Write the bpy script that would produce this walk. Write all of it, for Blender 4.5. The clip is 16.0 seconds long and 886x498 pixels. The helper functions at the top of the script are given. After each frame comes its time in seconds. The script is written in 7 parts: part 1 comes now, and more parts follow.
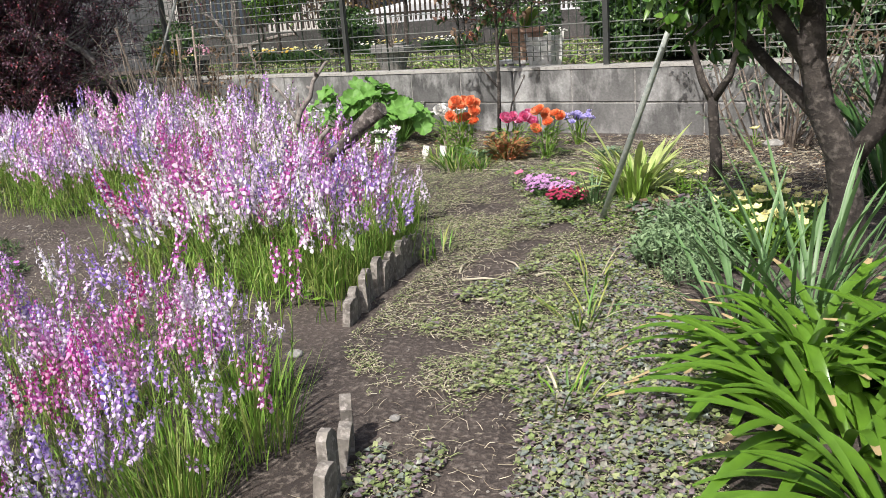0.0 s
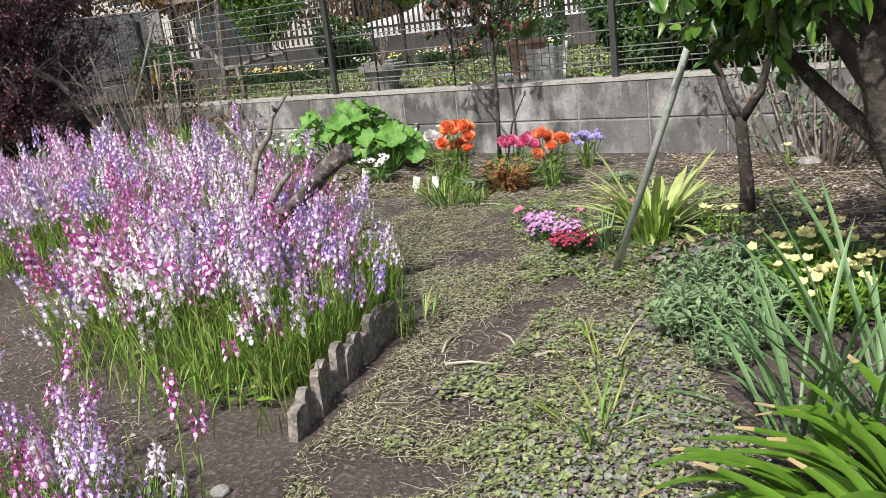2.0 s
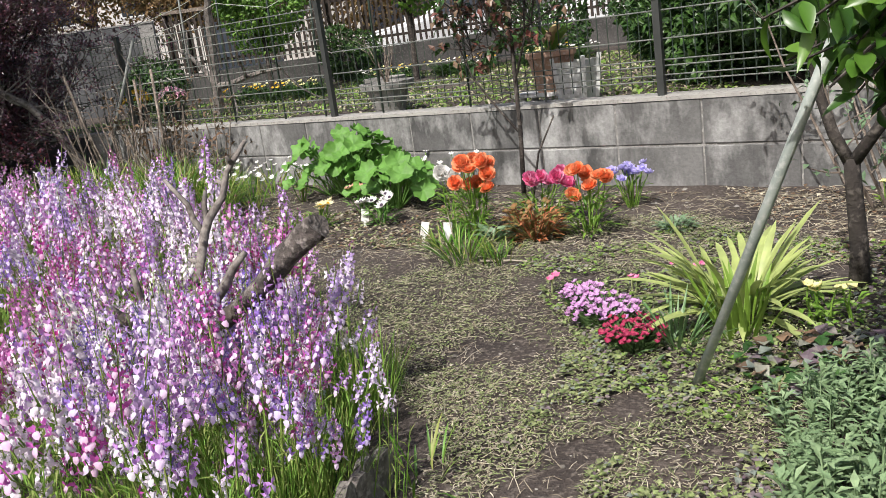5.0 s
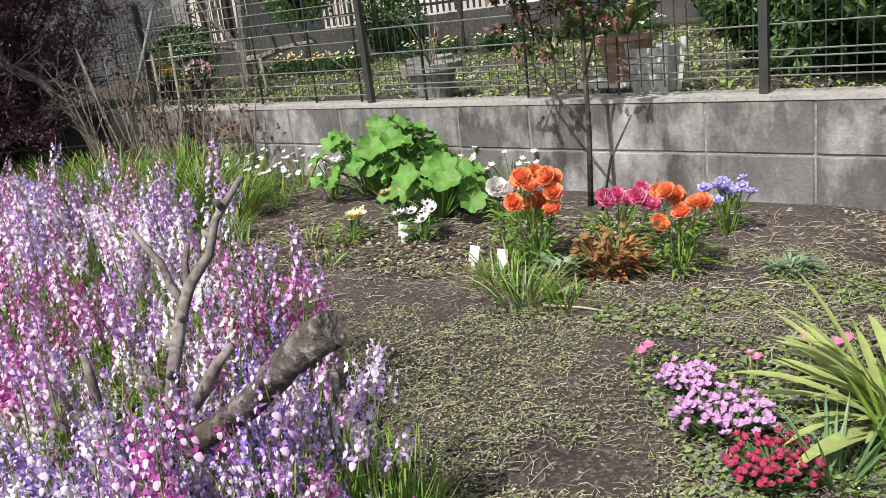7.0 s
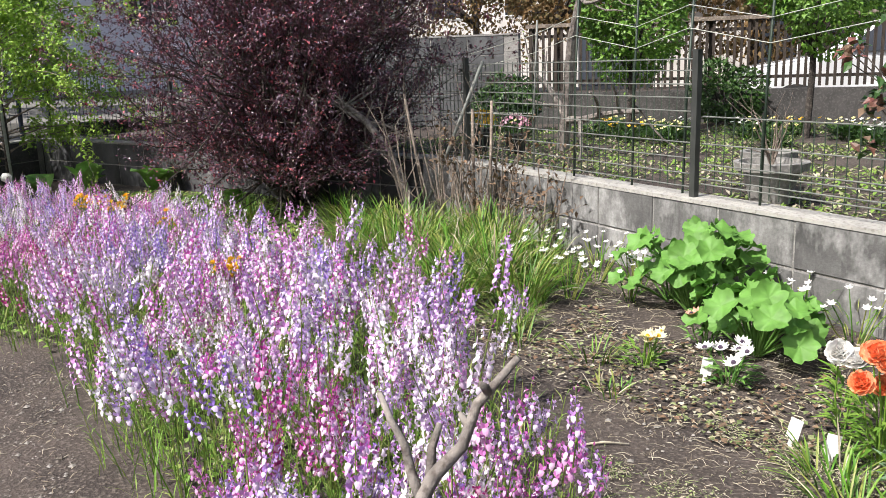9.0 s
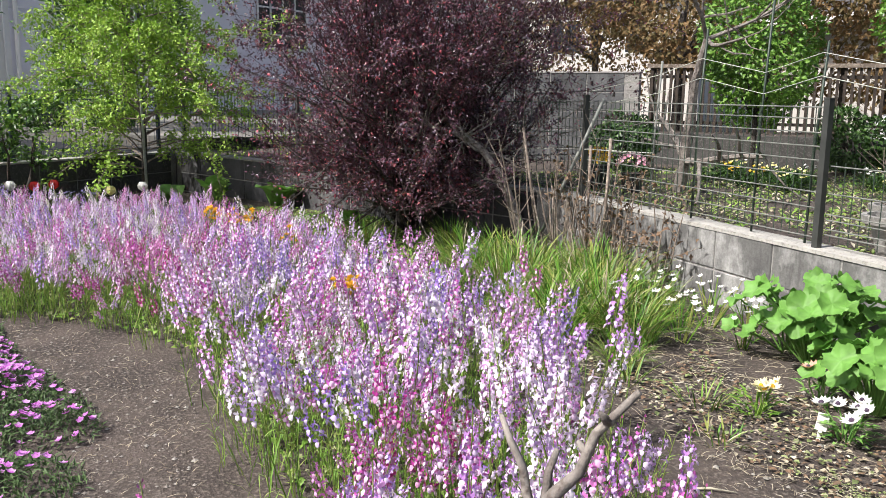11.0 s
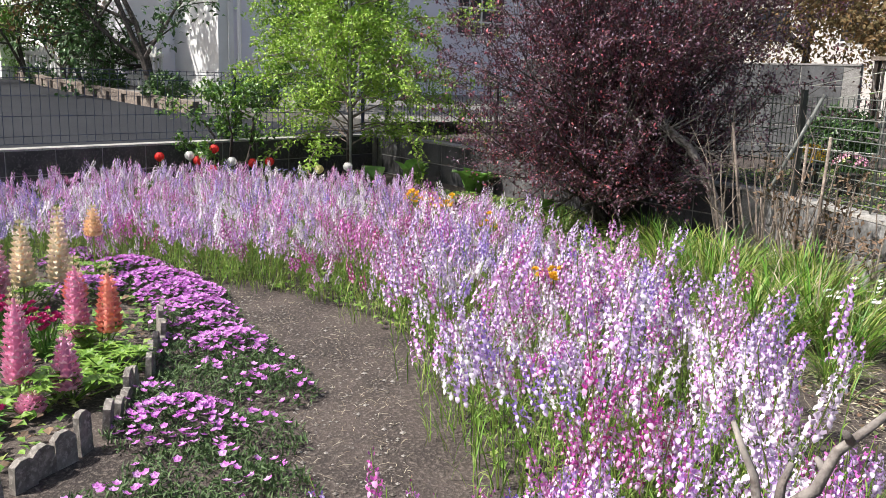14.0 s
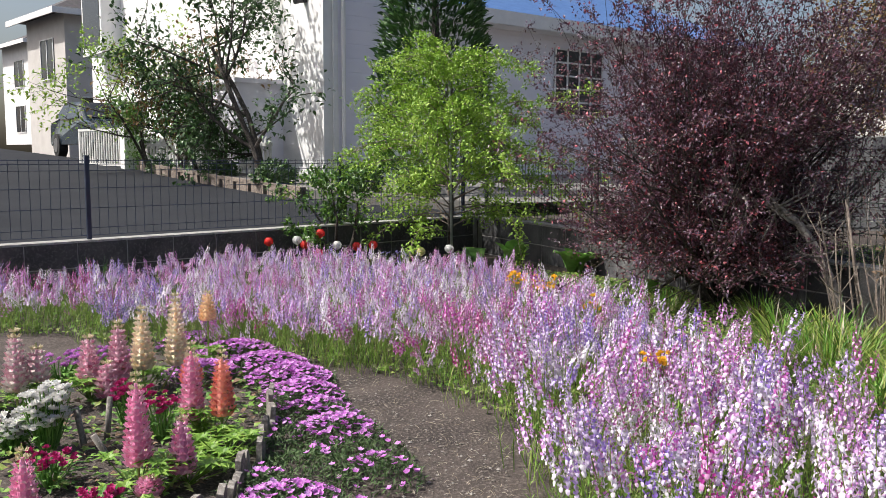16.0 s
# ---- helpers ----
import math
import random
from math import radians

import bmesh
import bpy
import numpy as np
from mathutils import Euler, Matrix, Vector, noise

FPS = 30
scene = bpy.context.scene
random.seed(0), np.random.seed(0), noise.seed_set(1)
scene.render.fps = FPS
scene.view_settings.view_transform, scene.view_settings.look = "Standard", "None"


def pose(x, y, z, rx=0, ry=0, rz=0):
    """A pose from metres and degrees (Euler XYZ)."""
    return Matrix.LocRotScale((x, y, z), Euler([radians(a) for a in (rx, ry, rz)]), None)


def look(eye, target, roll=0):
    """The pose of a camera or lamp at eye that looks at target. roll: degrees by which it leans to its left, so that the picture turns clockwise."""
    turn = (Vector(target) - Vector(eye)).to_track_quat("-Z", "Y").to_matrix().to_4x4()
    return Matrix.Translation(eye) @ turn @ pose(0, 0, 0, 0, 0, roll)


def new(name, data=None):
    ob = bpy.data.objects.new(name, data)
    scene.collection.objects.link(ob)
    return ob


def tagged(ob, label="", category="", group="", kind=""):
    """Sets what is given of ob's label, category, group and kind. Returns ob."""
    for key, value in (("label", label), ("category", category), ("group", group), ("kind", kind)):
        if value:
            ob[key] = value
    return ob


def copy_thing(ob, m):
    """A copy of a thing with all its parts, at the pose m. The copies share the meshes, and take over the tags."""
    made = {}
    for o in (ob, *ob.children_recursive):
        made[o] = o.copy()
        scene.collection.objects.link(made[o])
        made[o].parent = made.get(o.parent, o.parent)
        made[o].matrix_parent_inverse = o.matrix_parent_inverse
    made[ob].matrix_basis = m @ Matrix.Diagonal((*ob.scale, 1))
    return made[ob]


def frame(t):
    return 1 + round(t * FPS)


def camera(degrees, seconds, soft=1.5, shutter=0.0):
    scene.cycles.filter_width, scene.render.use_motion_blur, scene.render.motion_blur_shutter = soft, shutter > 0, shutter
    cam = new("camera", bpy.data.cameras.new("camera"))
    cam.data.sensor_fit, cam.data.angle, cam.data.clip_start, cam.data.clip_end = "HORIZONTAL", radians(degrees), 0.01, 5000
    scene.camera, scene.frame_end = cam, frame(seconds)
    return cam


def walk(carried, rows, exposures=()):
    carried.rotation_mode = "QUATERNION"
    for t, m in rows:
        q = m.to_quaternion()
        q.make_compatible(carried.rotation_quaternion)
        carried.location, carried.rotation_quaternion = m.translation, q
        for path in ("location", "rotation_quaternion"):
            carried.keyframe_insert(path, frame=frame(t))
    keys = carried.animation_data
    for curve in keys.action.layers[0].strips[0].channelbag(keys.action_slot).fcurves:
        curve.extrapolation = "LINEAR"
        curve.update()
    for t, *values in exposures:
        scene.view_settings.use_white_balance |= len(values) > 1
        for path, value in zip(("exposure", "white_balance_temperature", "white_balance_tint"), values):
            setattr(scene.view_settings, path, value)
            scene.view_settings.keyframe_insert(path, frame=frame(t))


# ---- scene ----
cam = camera(54.6, 16.0, 0.55)
PATH = [
    (0, (0.7, 0.803, 0.812), (-0.448, 2.353, 0.28), -4.5),
    (0.5, (0.618, 0.92, 0.82), (-0.527, 2.465, 0.273), -5.2),
    (1, (0.581, 1.028, 0.804), (-0.58, 2.561, 0.254), -6.5),
    (1.5, (0.564, 1.163, 0.837), (-0.621, 2.666, 0.256), -7.2),
    (2, (0.489, 1.287, 0.837), (-0.692, 2.817, 0.324), -6.9),
    (2.5, (0.376, 1.388, 0.832), (-0.773, 2.943, 0.32), -6.2),
    (3, (0.33, 1.481, 0.836), (-0.817, 3.027, 0.295), -6.7),
    (3.5, (0.266, 1.624, 0.858), (-0.867, 3.194, 0.356), -6.7),
    (4, (0.203, 1.693, 0.857), (-0.944, 3.263, 0.387), -6.7),
    (4.2, (0.172, 1.727, 0.851), (-1.011, 3.267, 0.37), -7.2),
    (6.3, (-0.154, 2.233, 0.908), (-1.376, 3.727, 0.381), -8.5),
    (6.5, (-0.205, 2.278, 0.905), (-1.416, 3.775, 0.362), -8.6),
    (7, (-0.345, 2.377, 0.936), (-1.623, 3.807, 0.367), -7.4),
    (7.5, (-0.45, 2.45, 0.958), (-1.849, 3.759, 0.383), -6.3),
    (8, (-0.555, 2.604, 0.987), (-2.113, 3.729, 0.431), -3.5),
    (8.5, (-0.623, 2.663, 1.016), (-2.265, 3.675, 0.485), -3.1),
    (9, (-0.667, 2.654, 1.08), (-2.382, 3.592, 0.653), -1.9),
    (9.2, (-0.643, 2.632, 1.069), (-2.412, 3.495, 0.713), -0.2),
    (11.3, (-0.626, 2.571, 1.093), (-2.47, 3.256, 0.731), 0.6),
    (11.5, (-0.632, 2.559, 1.091), (-2.49, 3.203, 0.726), 0.5),
    (12, (-0.621, 2.548, 1.088), (-2.503, 3.111, 0.716), 0.2),
    (12.5, (-0.618, 2.531, 1.084), (-2.505, 3.025, 0.645), -0.1),
    (13, (-0.615, 2.513, 1.087), (-2.512, 2.94, 0.62), 0.4),
    (13.5, (-0.618, 2.497, 1.101), (-2.527, 2.869, 0.632), 1.3),
    (14, (-0.611, 2.479, 1.114), (-2.544, 2.805, 0.718), 1.8),
    (14.5, (-0.609, 2.465, 1.126), (-2.559, 2.741, 0.781), 1.9),
    (15, (-0.614, 2.463, 1.131), (-2.579, 2.684, 0.834), 1.7),
    (15.5, (-0.611, 2.464, 1.139), (-2.588, 2.626, 0.881), 1.1),
    (16, (-0.604, 2.456, 1.141), (-2.59, 2.554, 0.921), 0.3),
]
walk(cam, [(t, look(eye, target, roll)) for t, eye, target, roll in PATH],
     exposures=[(0.0, 0.06), (2.0, -0.03), (7.0, -0.08), (9.0, 0.30), (14.5, 0.36), (16.0, 0.14)])

# ---- light ----
SUN_AZ, SUN_EL = (0.10, -1.0), 52.0
world = bpy.data.worlds.new("world")
scene.world = world
world.use_nodes = True
wn = world.node_tree
sky = wn.nodes.new("ShaderNodeTexSky")
sky.sky_type, sky.sun_disc = "NISHITA", False
sky.sun_elevation = radians(SUN_EL)
sky.sun_rotation = math.atan2(SUN_AZ[0], SUN_AZ[1])
wn.links.new(sky.outputs[0], wn.nodes["Background"].inputs[0])
sky.dust_density = 5.0
wn.nodes["Background"].inputs[1].default_value = 0.13
sun_data = bpy.data.lights.new("sun", "SUN")
sun_data.energy, sun_data.angle, sun_data.color = 5.0, radians(0.53), (1.0, 0.965, 0.92)
sun = new("sun", sun_data)
SUN_DIR = Vector((SUN_AZ[0], SUN_AZ[1], 0)).normalized() * math.cos(radians(SUN_EL)) + Vector((0, 0, math.sin(radians(SUN_EL))))
sun.matrix_world = look(SUN_DIR * 30, (0, 0, 0))

# ---- materials ----


def ramp(nt, pairs, constant=False):
    r = nt.nodes.new("ShaderNodeValToRGB")
    r.color_ramp.interpolation = "CONSTANT" if constant else "LINEAR"
    els = r.color_ramp.elements
    while len(els) < len(pairs):
        els.new(0.5)
    for e, (p, c) in zip(els, pairs):
        e.position, e.color = p, (*c, 1)
    return r


def noise_node(nt, scale, detail=4.0, rough=0.6):
    n = nt.nodes.new("ShaderNodeTexNoise")
    n.inputs["Scale"].default_value, n.inputs["Detail"].default_value, n.inputs["Roughness"].default_value = scale, detail, rough
    geo = nt.nodes.new("ShaderNodeNewGeometry")
    nt.links.new(geo.outputs["Position"], n.inputs["Vector"])
    return n


def streaks(nt, scale, stretch, lo, hi):
    """Upright streaks: a noise drawn out along z, as a mask."""
    geo, mp = nt.nodes.new("ShaderNodeNewGeometry"), nt.nodes.new("ShaderNodeMapping")
    mp.inputs["Scale"].default_value = (1, 1, stretch)
    nt.links.new(geo.outputs["Position"], mp.inputs["Vector"])
    n = nt.nodes.new("ShaderNodeTexNoise")
    n.inputs["Scale"].default_value, n.inputs["Detail"].default_value, n.inputs["Roughness"].default_value = scale, 5.0, 0.65
    nt.links.new(mp.outputs[0], n.inputs["Vector"])
    r = ramp(nt, [(lo, (0, 0, 0)), (hi, (1, 1, 1))])
    nt.links.new(n.outputs[0], r.inputs[0])
    return r.outputs[0]


def mixer(nt, a, b, fac, mode="MIX"):
    m = nt.nodes.new("ShaderNodeMix")
    m.data_type, m.blend_type = "RGBA", mode
    for sock, val in ((m.inputs[0], fac), (m.inputs[6], a), (m.inputs[7], b)):
        if isinstance(val, (int, float)):
            sock.default_value = val
        elif isinstance(val, tuple):
            sock.default_value = (*val, 1)
        else:
            nt.links.new(val, sock)
    return m.outputs[2]


def base_mat(name, rough=0.8, metal=0.0):
    m = bpy.data.materials.new(name)
    m.use_nodes = True
    b = m.node_tree.nodes["Principled BSDF"]
    b.inputs["Roughness"].default_value, b.inputs["Metallic"].default_value = rough, metal
    return m, m.node_tree, b


def bump(nt, b, height, strength=0.4, dist=0.01):
    n = nt.nodes.new("ShaderNodeBump")
    n.inputs["Strength"].default_value, n.inputs["Distance"].default_value = strength, dist
    nt.links.new(height, n.inputs["Height"])
    nt.links.new(n.outputs[0], b.inputs["Normal"])


def surface(name, c1, c2, scale=6.0, c3=None, fine=60.0, rough=0.85, metal=0.0, strength=0.35, dist=0.006, lo=0.35, hi=0.65):
    """Two colours mottled at a coarse scale, a third speckled at a fine one."""
    m, nt, b = base_mat(name, rough, metal)
    n1, n2 = noise_node(nt, scale), noise_node(nt, fine, 3.0)
    r1 = ramp(nt, [(lo, c1), (hi, c2)])
    nt.links.new(n1.outputs[0], r1.inputs[0])
    col = r1.outputs[0]
    if c3:
        f = ramp(nt, [(0.5, (0, 0, 0)), (0.68, (1, 1, 1))])
        nt.links.new(n2.outputs[0], f.inputs[0])
        col = mixer(nt, col, c3, f.outputs[0])
    nt.links.new(col, b.inputs["Base Color"])
    bump(nt, b, n2.outputs[0], strength, dist)
    return m


def leafy(name, colours, rough=0.5, trans=0.25, per="island"):
    """Leaf or petal: colour picked per leaf (or per object), a soft mottle, light let through."""
    m, nt, b = base_mat(name, rough)
    if per == "island":
        src = nt.nodes.new("ShaderNodeNewGeometry").outputs["Random Per Island"]
    else:
        src = nt.nodes.new("ShaderNodeObjectInfo").outputs["Random"]
    r = ramp(nt, [((i + 0.0) / len(colours), c) for i, c in enumerate(colours)], per != "island")
    nt.links.new(src, r.inputs[0])
    n = noise_node(nt, 25.0, 2.0)
    v = ramp(nt, [(0.3, (0.78, 0.78, 0.78)), (0.7, (1.12, 1.12, 1.12))])
    nt.links.new(n.outputs[0], v.inputs[0])
    col = mixer(nt, r.outputs[0], v.outputs[0], 1.0, "MULTIPLY")
    nt.links.new(col, b.inputs["Base Color"])
    if trans:
        t = nt.nodes.new("ShaderNodeBsdfTranslucent")
        nt.links.new(col, t.inputs[0])
        mx = nt.nodes.new("ShaderNodeMixShader")
        mx.inputs[0].default_value = trans * 0.6
        nt.links.new(b.outputs[0], mx.inputs[1])
        nt.links.new(t.outputs[0], mx.inputs[2])
        nt.links.new(mx.outputs[0], nt.nodes["Material Output"].inputs[0])
    return m


def weathered_block(name, dark, mid, lime, amount):
    m, nt, b = base_mat(name, 0.92)
    n1, n2 = noise_node(nt, 3.5, 5.0), noise_node(nt, 90.0, 3.0)
    r1 = ramp(nt, [(0.3, dark), (0.7, mid)])
    nt.links.new(n1.outputs[0], r1.inputs[0])
    info = nt.nodes.new("ShaderNodeObjectInfo")
    tone = ramp(nt, [(0.0, (0.78, 0.78, 0.78)), (1.0, (1.12, 1.12, 1.11))])
    nt.links.new(info.outputs["Random"], tone.inputs[0])
    col = mixer(nt, r1.outputs[0], tone.outputs[0], 1.0, "MULTIPLY")
    col = mixer(nt, col, tuple(c * 0.45 for c in dark), streaks(nt, 8.0, 0.2, 0.48, 0.76))
    col = mixer(nt, col, lime, streaks(nt, 4.2, 0.6, 0.60 - amount, 0.86 - amount))
    sp = ramp(nt, [(0.35, (0.86, 0.86, 0.86)), (0.65, (1.1, 1.1, 1.1))])
    nt.links.new(n2.outputs[0], sp.inputs[0])
    col = mixer(nt, col, sp.outputs[0], 1.0, "MULTIPLY")
    nt.links.new(col, b.inputs["Base Color"])
    bump(nt, b, n2.outputs[0], 0.45, 0.005)
    return m


M_CONC = weathered_block("weathered_block", (0.085, 0.085, 0.084), (0.205, 0.203, 0.20), (0.52, 0.52, 0.51), 0.12)
M_OLDCONC = weathered_block("old_grey_block", (0.075, 0.077, 0.082), (0.13, 0.133, 0.14), (0.24, 0.24, 0.245), 0.0)
# stained like M_CONC but darker: the shrubs' shade is put into the colour
M_NWCONC = weathered_block("stained_shade_block", (0.045, 0.045, 0.048), (0.115, 0.115, 0.12), (0.24, 0.24, 0.24), 0.03)
M_MORTAR = surface("mortar", (0.20, 0.195, 0.185), (0.30, 0.29, 0.28), 12.0, (0.4, 0.39, 0.37), 80.0, 0.95)
M_FORECOURT = surface("worn_concrete", (0.15, 0.145, 0.135), (0.22, 0.21, 0.195), 1.5, (0.12, 0.115, 0.105), 50.0, 0.9)
M_CAP = surface("pale_cap", (0.34, 0.33, 0.31), (0.44, 0.43, 0.40), 9.0, (0.24, 0.23, 0.21), 60.0, 0.9)
# dark concrete; on wall_west the tone also stands in for shade
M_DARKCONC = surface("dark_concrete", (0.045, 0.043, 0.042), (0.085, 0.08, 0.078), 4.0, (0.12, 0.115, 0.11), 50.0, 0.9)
M_SOIL = surface("soil", (0.030, 0.023, 0.020), (0.080, 0.063, 0.054), 2.6, (0.15, 0.126, 0.107), 75.0, 0.97, strength=0.9, dist=0.012)
M_ASPH = surface("asphalt", (0.016, 0.018, 0.022), (0.026, 0.028, 0.033), 1.2, (0.038, 0.039, 0.043), 140.0, 0.97)
M_ASPH.node_tree.nodes["Principled BSDF"].inputs["Specular IOR Level"].default_value = 0.15
M_STEM = leafy("stem_green", [(0.10, 0.22, 0.025), (0.16, 0.32, 0.035), (0.22, 0.37, 0.06), (0.27, 0.33, 0.085)], 0.6, 0.3)
LIN = {
    "mixed": [(0.56, 0.28, 0.70), (0.38, 0.23, 0.70), (0.68, 0.34, 0.70), (0.60, 0.14, 0.52), (0.80, 0.68, 0.84), (0.52, 0.10, 0.40), (0.64, 0.44, 0.76), (0.68, 0.26, 0.64), (0.58, 0.40, 0.76), (0.86, 0.80, 0.88)],
    "rose": [(0.50, 0.05, 0.34), (0.62, 0.12, 0.48), (0.44, 0.03, 0.22), (0.66, 0.22, 0.56)],
    "white": [(0.88, 0.85, 0.86), (0.87, 0.83, 0.78), (0.84, 0.74, 0.84)],
    "violet": [(0.28, 0.18, 0.64), (0.38, 0.26, 0.70), (0.48, 0.28, 0.70), (0.58, 0.40, 0.76)],
}


def paler(cols, k):
    return [tuple(c + (w - c) * k for c, w in zip(col, (0.92, 0.85, 0.93))) for col in cols]


M_LIN = {k: leafy("linaria_" + k + "_petal", c, 0.6, 0.35, "object") for k, c in LIN.items()}
M_LINLIP = {k: leafy("linaria_" + k + "_lip", paler(c, 0.32 if k == "rose" else 0.54), 0.6, 0.35, "object") for k, c in LIN.items()}
M_LINBUD = leafy("linaria_bud", [(0.22, 0.03, 0.13), (0.34, 0.06, 0.26), (0.20, 0.07, 0.26), (0.16, 0.12, 0.06)], 0.6, 0.2)
M_POST = surface("post_paint", (0.035, 0.038, 0.036), (0.055, 0.058, 0.055), 8.0, None, 90.0, 0.45, strength=0.1)
M_BLUEPOST = surface("blue_post_paint", (0.012, 0.02, 0.045), (0.02, 0.03, 0.065), 8.0, None, 90.0, 0.4, strength=0.1)

# ---- mesh tools ----
RND = random.Random(7)
UP = Vector((0, 0, 1))


class Geo:
    """Gathers vertices, faces and a material index a face."""

    def __init__(self):
        self.v, self.f, self.m = [], [], []

    def face(self, pts, mat=0):
        n = len(self.v)
        self.v.extend(tuple(p) for p in pts)
        self.f.append(tuple(range(n, n + len(pts))))
        self.m.append(mat)

    def grid(self, rows, mat=0, closed=False):
        n, w = len(self.v), len(rows[0])
        for r in rows:
            self.v.extend(tuple(p) for p in r)
        for i in range(len(rows) - 1):
            for j in range(w if closed else w - 1):
                k = (j + 1) % w
                self.f.append((n + i * w + j, n + i * w + k, n + (i + 1) * w + k, n + (i + 1) * w + j))
                self.m.append(mat)

    def tube(self, pts, radii, sides=6, mat=0, cap=True):
        pts = [Vector(p) for p in pts]
        rows = []
        for i, p in enumerate(pts):
            d = (pts[min(i + 1, len(pts) - 1)] - pts[max(i - 1, 0)]).normalized()
            a = d.cross(Vector((0.13, 0.99, 0.07)) if abs(d.y) < 0.9 else Vector((1, 0, 0))).normalized()
            b = d.cross(a)
            r = radii[i] if isinstance(radii, (list, tuple)) else radii
            rows.append([p + (a * math.cos(2 * math.pi * k / sides) + b * math.sin(2 * math.pi * k / sides)) * r for k in range(sides)])
        n = len(self.v)
        self.grid(rows, mat, True)
        if cap:
            self.f.append(tuple(range(n + (len(rows) - 1) * sides, n + len(rows) * sides)))
            self.m.append(mat)
            self.f.append(tuple(reversed(range(n, n + sides))))
            self.m.append(mat)

    def box(self, lo, hi, mat=0, m=None):
        c = [Vector((x, y, z)) for z in (lo[2], hi[2]) for y in (lo[1], hi[1]) for x in (lo[0], hi[0])]
        if m:
            c = [m @ p for p in c]
        n = len(self.v)
        self.v.extend(tuple(p) for p in c)
        for q in ((0, 2, 3, 1), (4, 5, 7, 6), (0, 1, 5, 4), (2, 6, 7, 3), (0, 4, 6, 2), (1, 3, 7, 5)):
            self.f.append(tuple(n + k for k in q))
            self.m.append(mat)

    def strap(self, base, az, lean, length, width, droop, segs=5, fold=0.25, mat=0, tip=0.0):
        """A long leaf that rises at lean from the upright and bends over by droop (radians)."""
        p, a = Vector(base), lean
        h = Vector((math.cos(az), math.sin(az), 0))
        side = Vector((-h.y, h.x, 0))
        rows = []
        for i in range(segs + 1):
            s = i / segs
            d = h * math.sin(a) + UP * math.cos(a)
            nrm = h * -math.cos(a) + UP * math.sin(a)
            w = width * 0.5 * (0.55 + 0.9 * s if s < 0.45 else max(tip, 0.955 * (1 - ((s - 0.45) / 0.55) ** 2.2) ** 0.5 if s < 1 else tip))
            rows.append([p - side * w + nrm * fold * w, p, p + side * w + nrm * fold * w])
            p = p + d * (length / segs)
            a += droop / segs
        self.grid(rows, mat)

    def leaf(self, p, d, n, length, width, curl=0.15, mat=0):
        """A short pointed leaf from p along d, its face towards n: two folded halves."""
        p, d = Vector(p), Vector(d).normalized()
        s = d.cross(Vector(n))
        s = s.normalized() if s.length > 1e-4 else Vector((1, 0, 0))
        n = s.cross(d)
        mid, tip = p + d * length * 0.45 + n * curl * length * 0.3, p + d * length - n * curl * length * 0.4
        k = len(self.v)
        self.v.extend(tuple(q) for q in (p, mid + s * width * 0.5 + n * width * 0.12, tip, mid - s * width * 0.5 + n * width * 0.12, mid))
        self.f.extend(((k, k + 1, k + 4), (k + 1, k + 2, k + 4), (k + 2, k + 3, k + 4), (k + 3, k, k + 4)))
        self.m.extend([mat] * 4)

    def oval(self, p, d, n, length, width, curl=0.2, mat=0):
        """A broad oval leaf with a folded midrib and a drooping tip."""
        p, d = Vector(p), Vector(d).normalized()
        s = d.cross(Vector(n))
        s = s.normalized() if s.length > 1e-4 else Vector((1, 0, 0))
        n = s.cross(d)
        rows = []
        for u, w in ((0.0, 0.04), (0.14, 0.30), (0.34, 0.49), (0.56, 0.47), (0.78, 0.30), (0.92, 0.12), (1.0, 0.01)):
            c = p + d * length * u - n * curl * length * u * u
            rows.append([c + s * width * w + n * width * w * 0.4, c, c - s * width * w + n * width * w * 0.4])
        self.grid(rows, mat)

    def quad(self, p, d, s, length, width, mat=0):
        p, d, s = Vector(p), Vector(d), Vector(s)
        k = len(self.v)
        self.v.extend(tuple(q) for q in (p, p + d * length * 0.55 + s * width * 0.5, p + d * length, p + d * length * 0.55 - s * width * 0.5))
        self.f.append((k, k + 1, k + 2, k + 3))
        self.m.append(mat)

    def mesh(self, name, mats, smooth=False):
        me = bpy.data.meshes.new(name)
        me.from_pydata(self.v, [], self.f)
        for m in mats:
            me.materials.append(m)
        if len(mats) > 1:
            me.polygons.foreach_set("material_index", self.m)
        if smooth:
            me.polygons.foreach_set("use_smooth", [True] * len(self.f))
        me.update()
        return me


def part(name, geo, mats, parent=None, label="", smooth=False, at=None):
    """Links gathered geometry as one mesh object under its thing."""
    mats = mats if isinstance(mats, (list, tuple)) else [mats]
    me = geo.mesh(name, mats, smooth) if isinstance(geo, Geo) else geo
    ob = new(name, me)
    if parent:
        ob.parent = parent
    if at is not None:
        ob.matrix_basis = at
    return tagged(ob, label)


def empty(name, m=None):
    ob = new(name)
    ob.empty_display_size = 0.05
    if m is not None:
        ob.matrix_basis = m
    return ob


def turn(x, y, z, deg=0.0, s=1.0):
    return pose(x, y, z, 0, 0, deg) @ Matrix.Diagonal((s, s, s, 1))


def place(ob, x, y, z, deg=0.0, s=1.0):
    """A copy of a template thing, scaled as a whole."""
    o = copy_thing(ob, pose(x, y, z, 0, 0, deg))
    o.scale = (s, s, s)
    return o


def smooth01(a):
    a = max(0.0, min(1.0, a))
    return a * a * (3 - 2 * a)


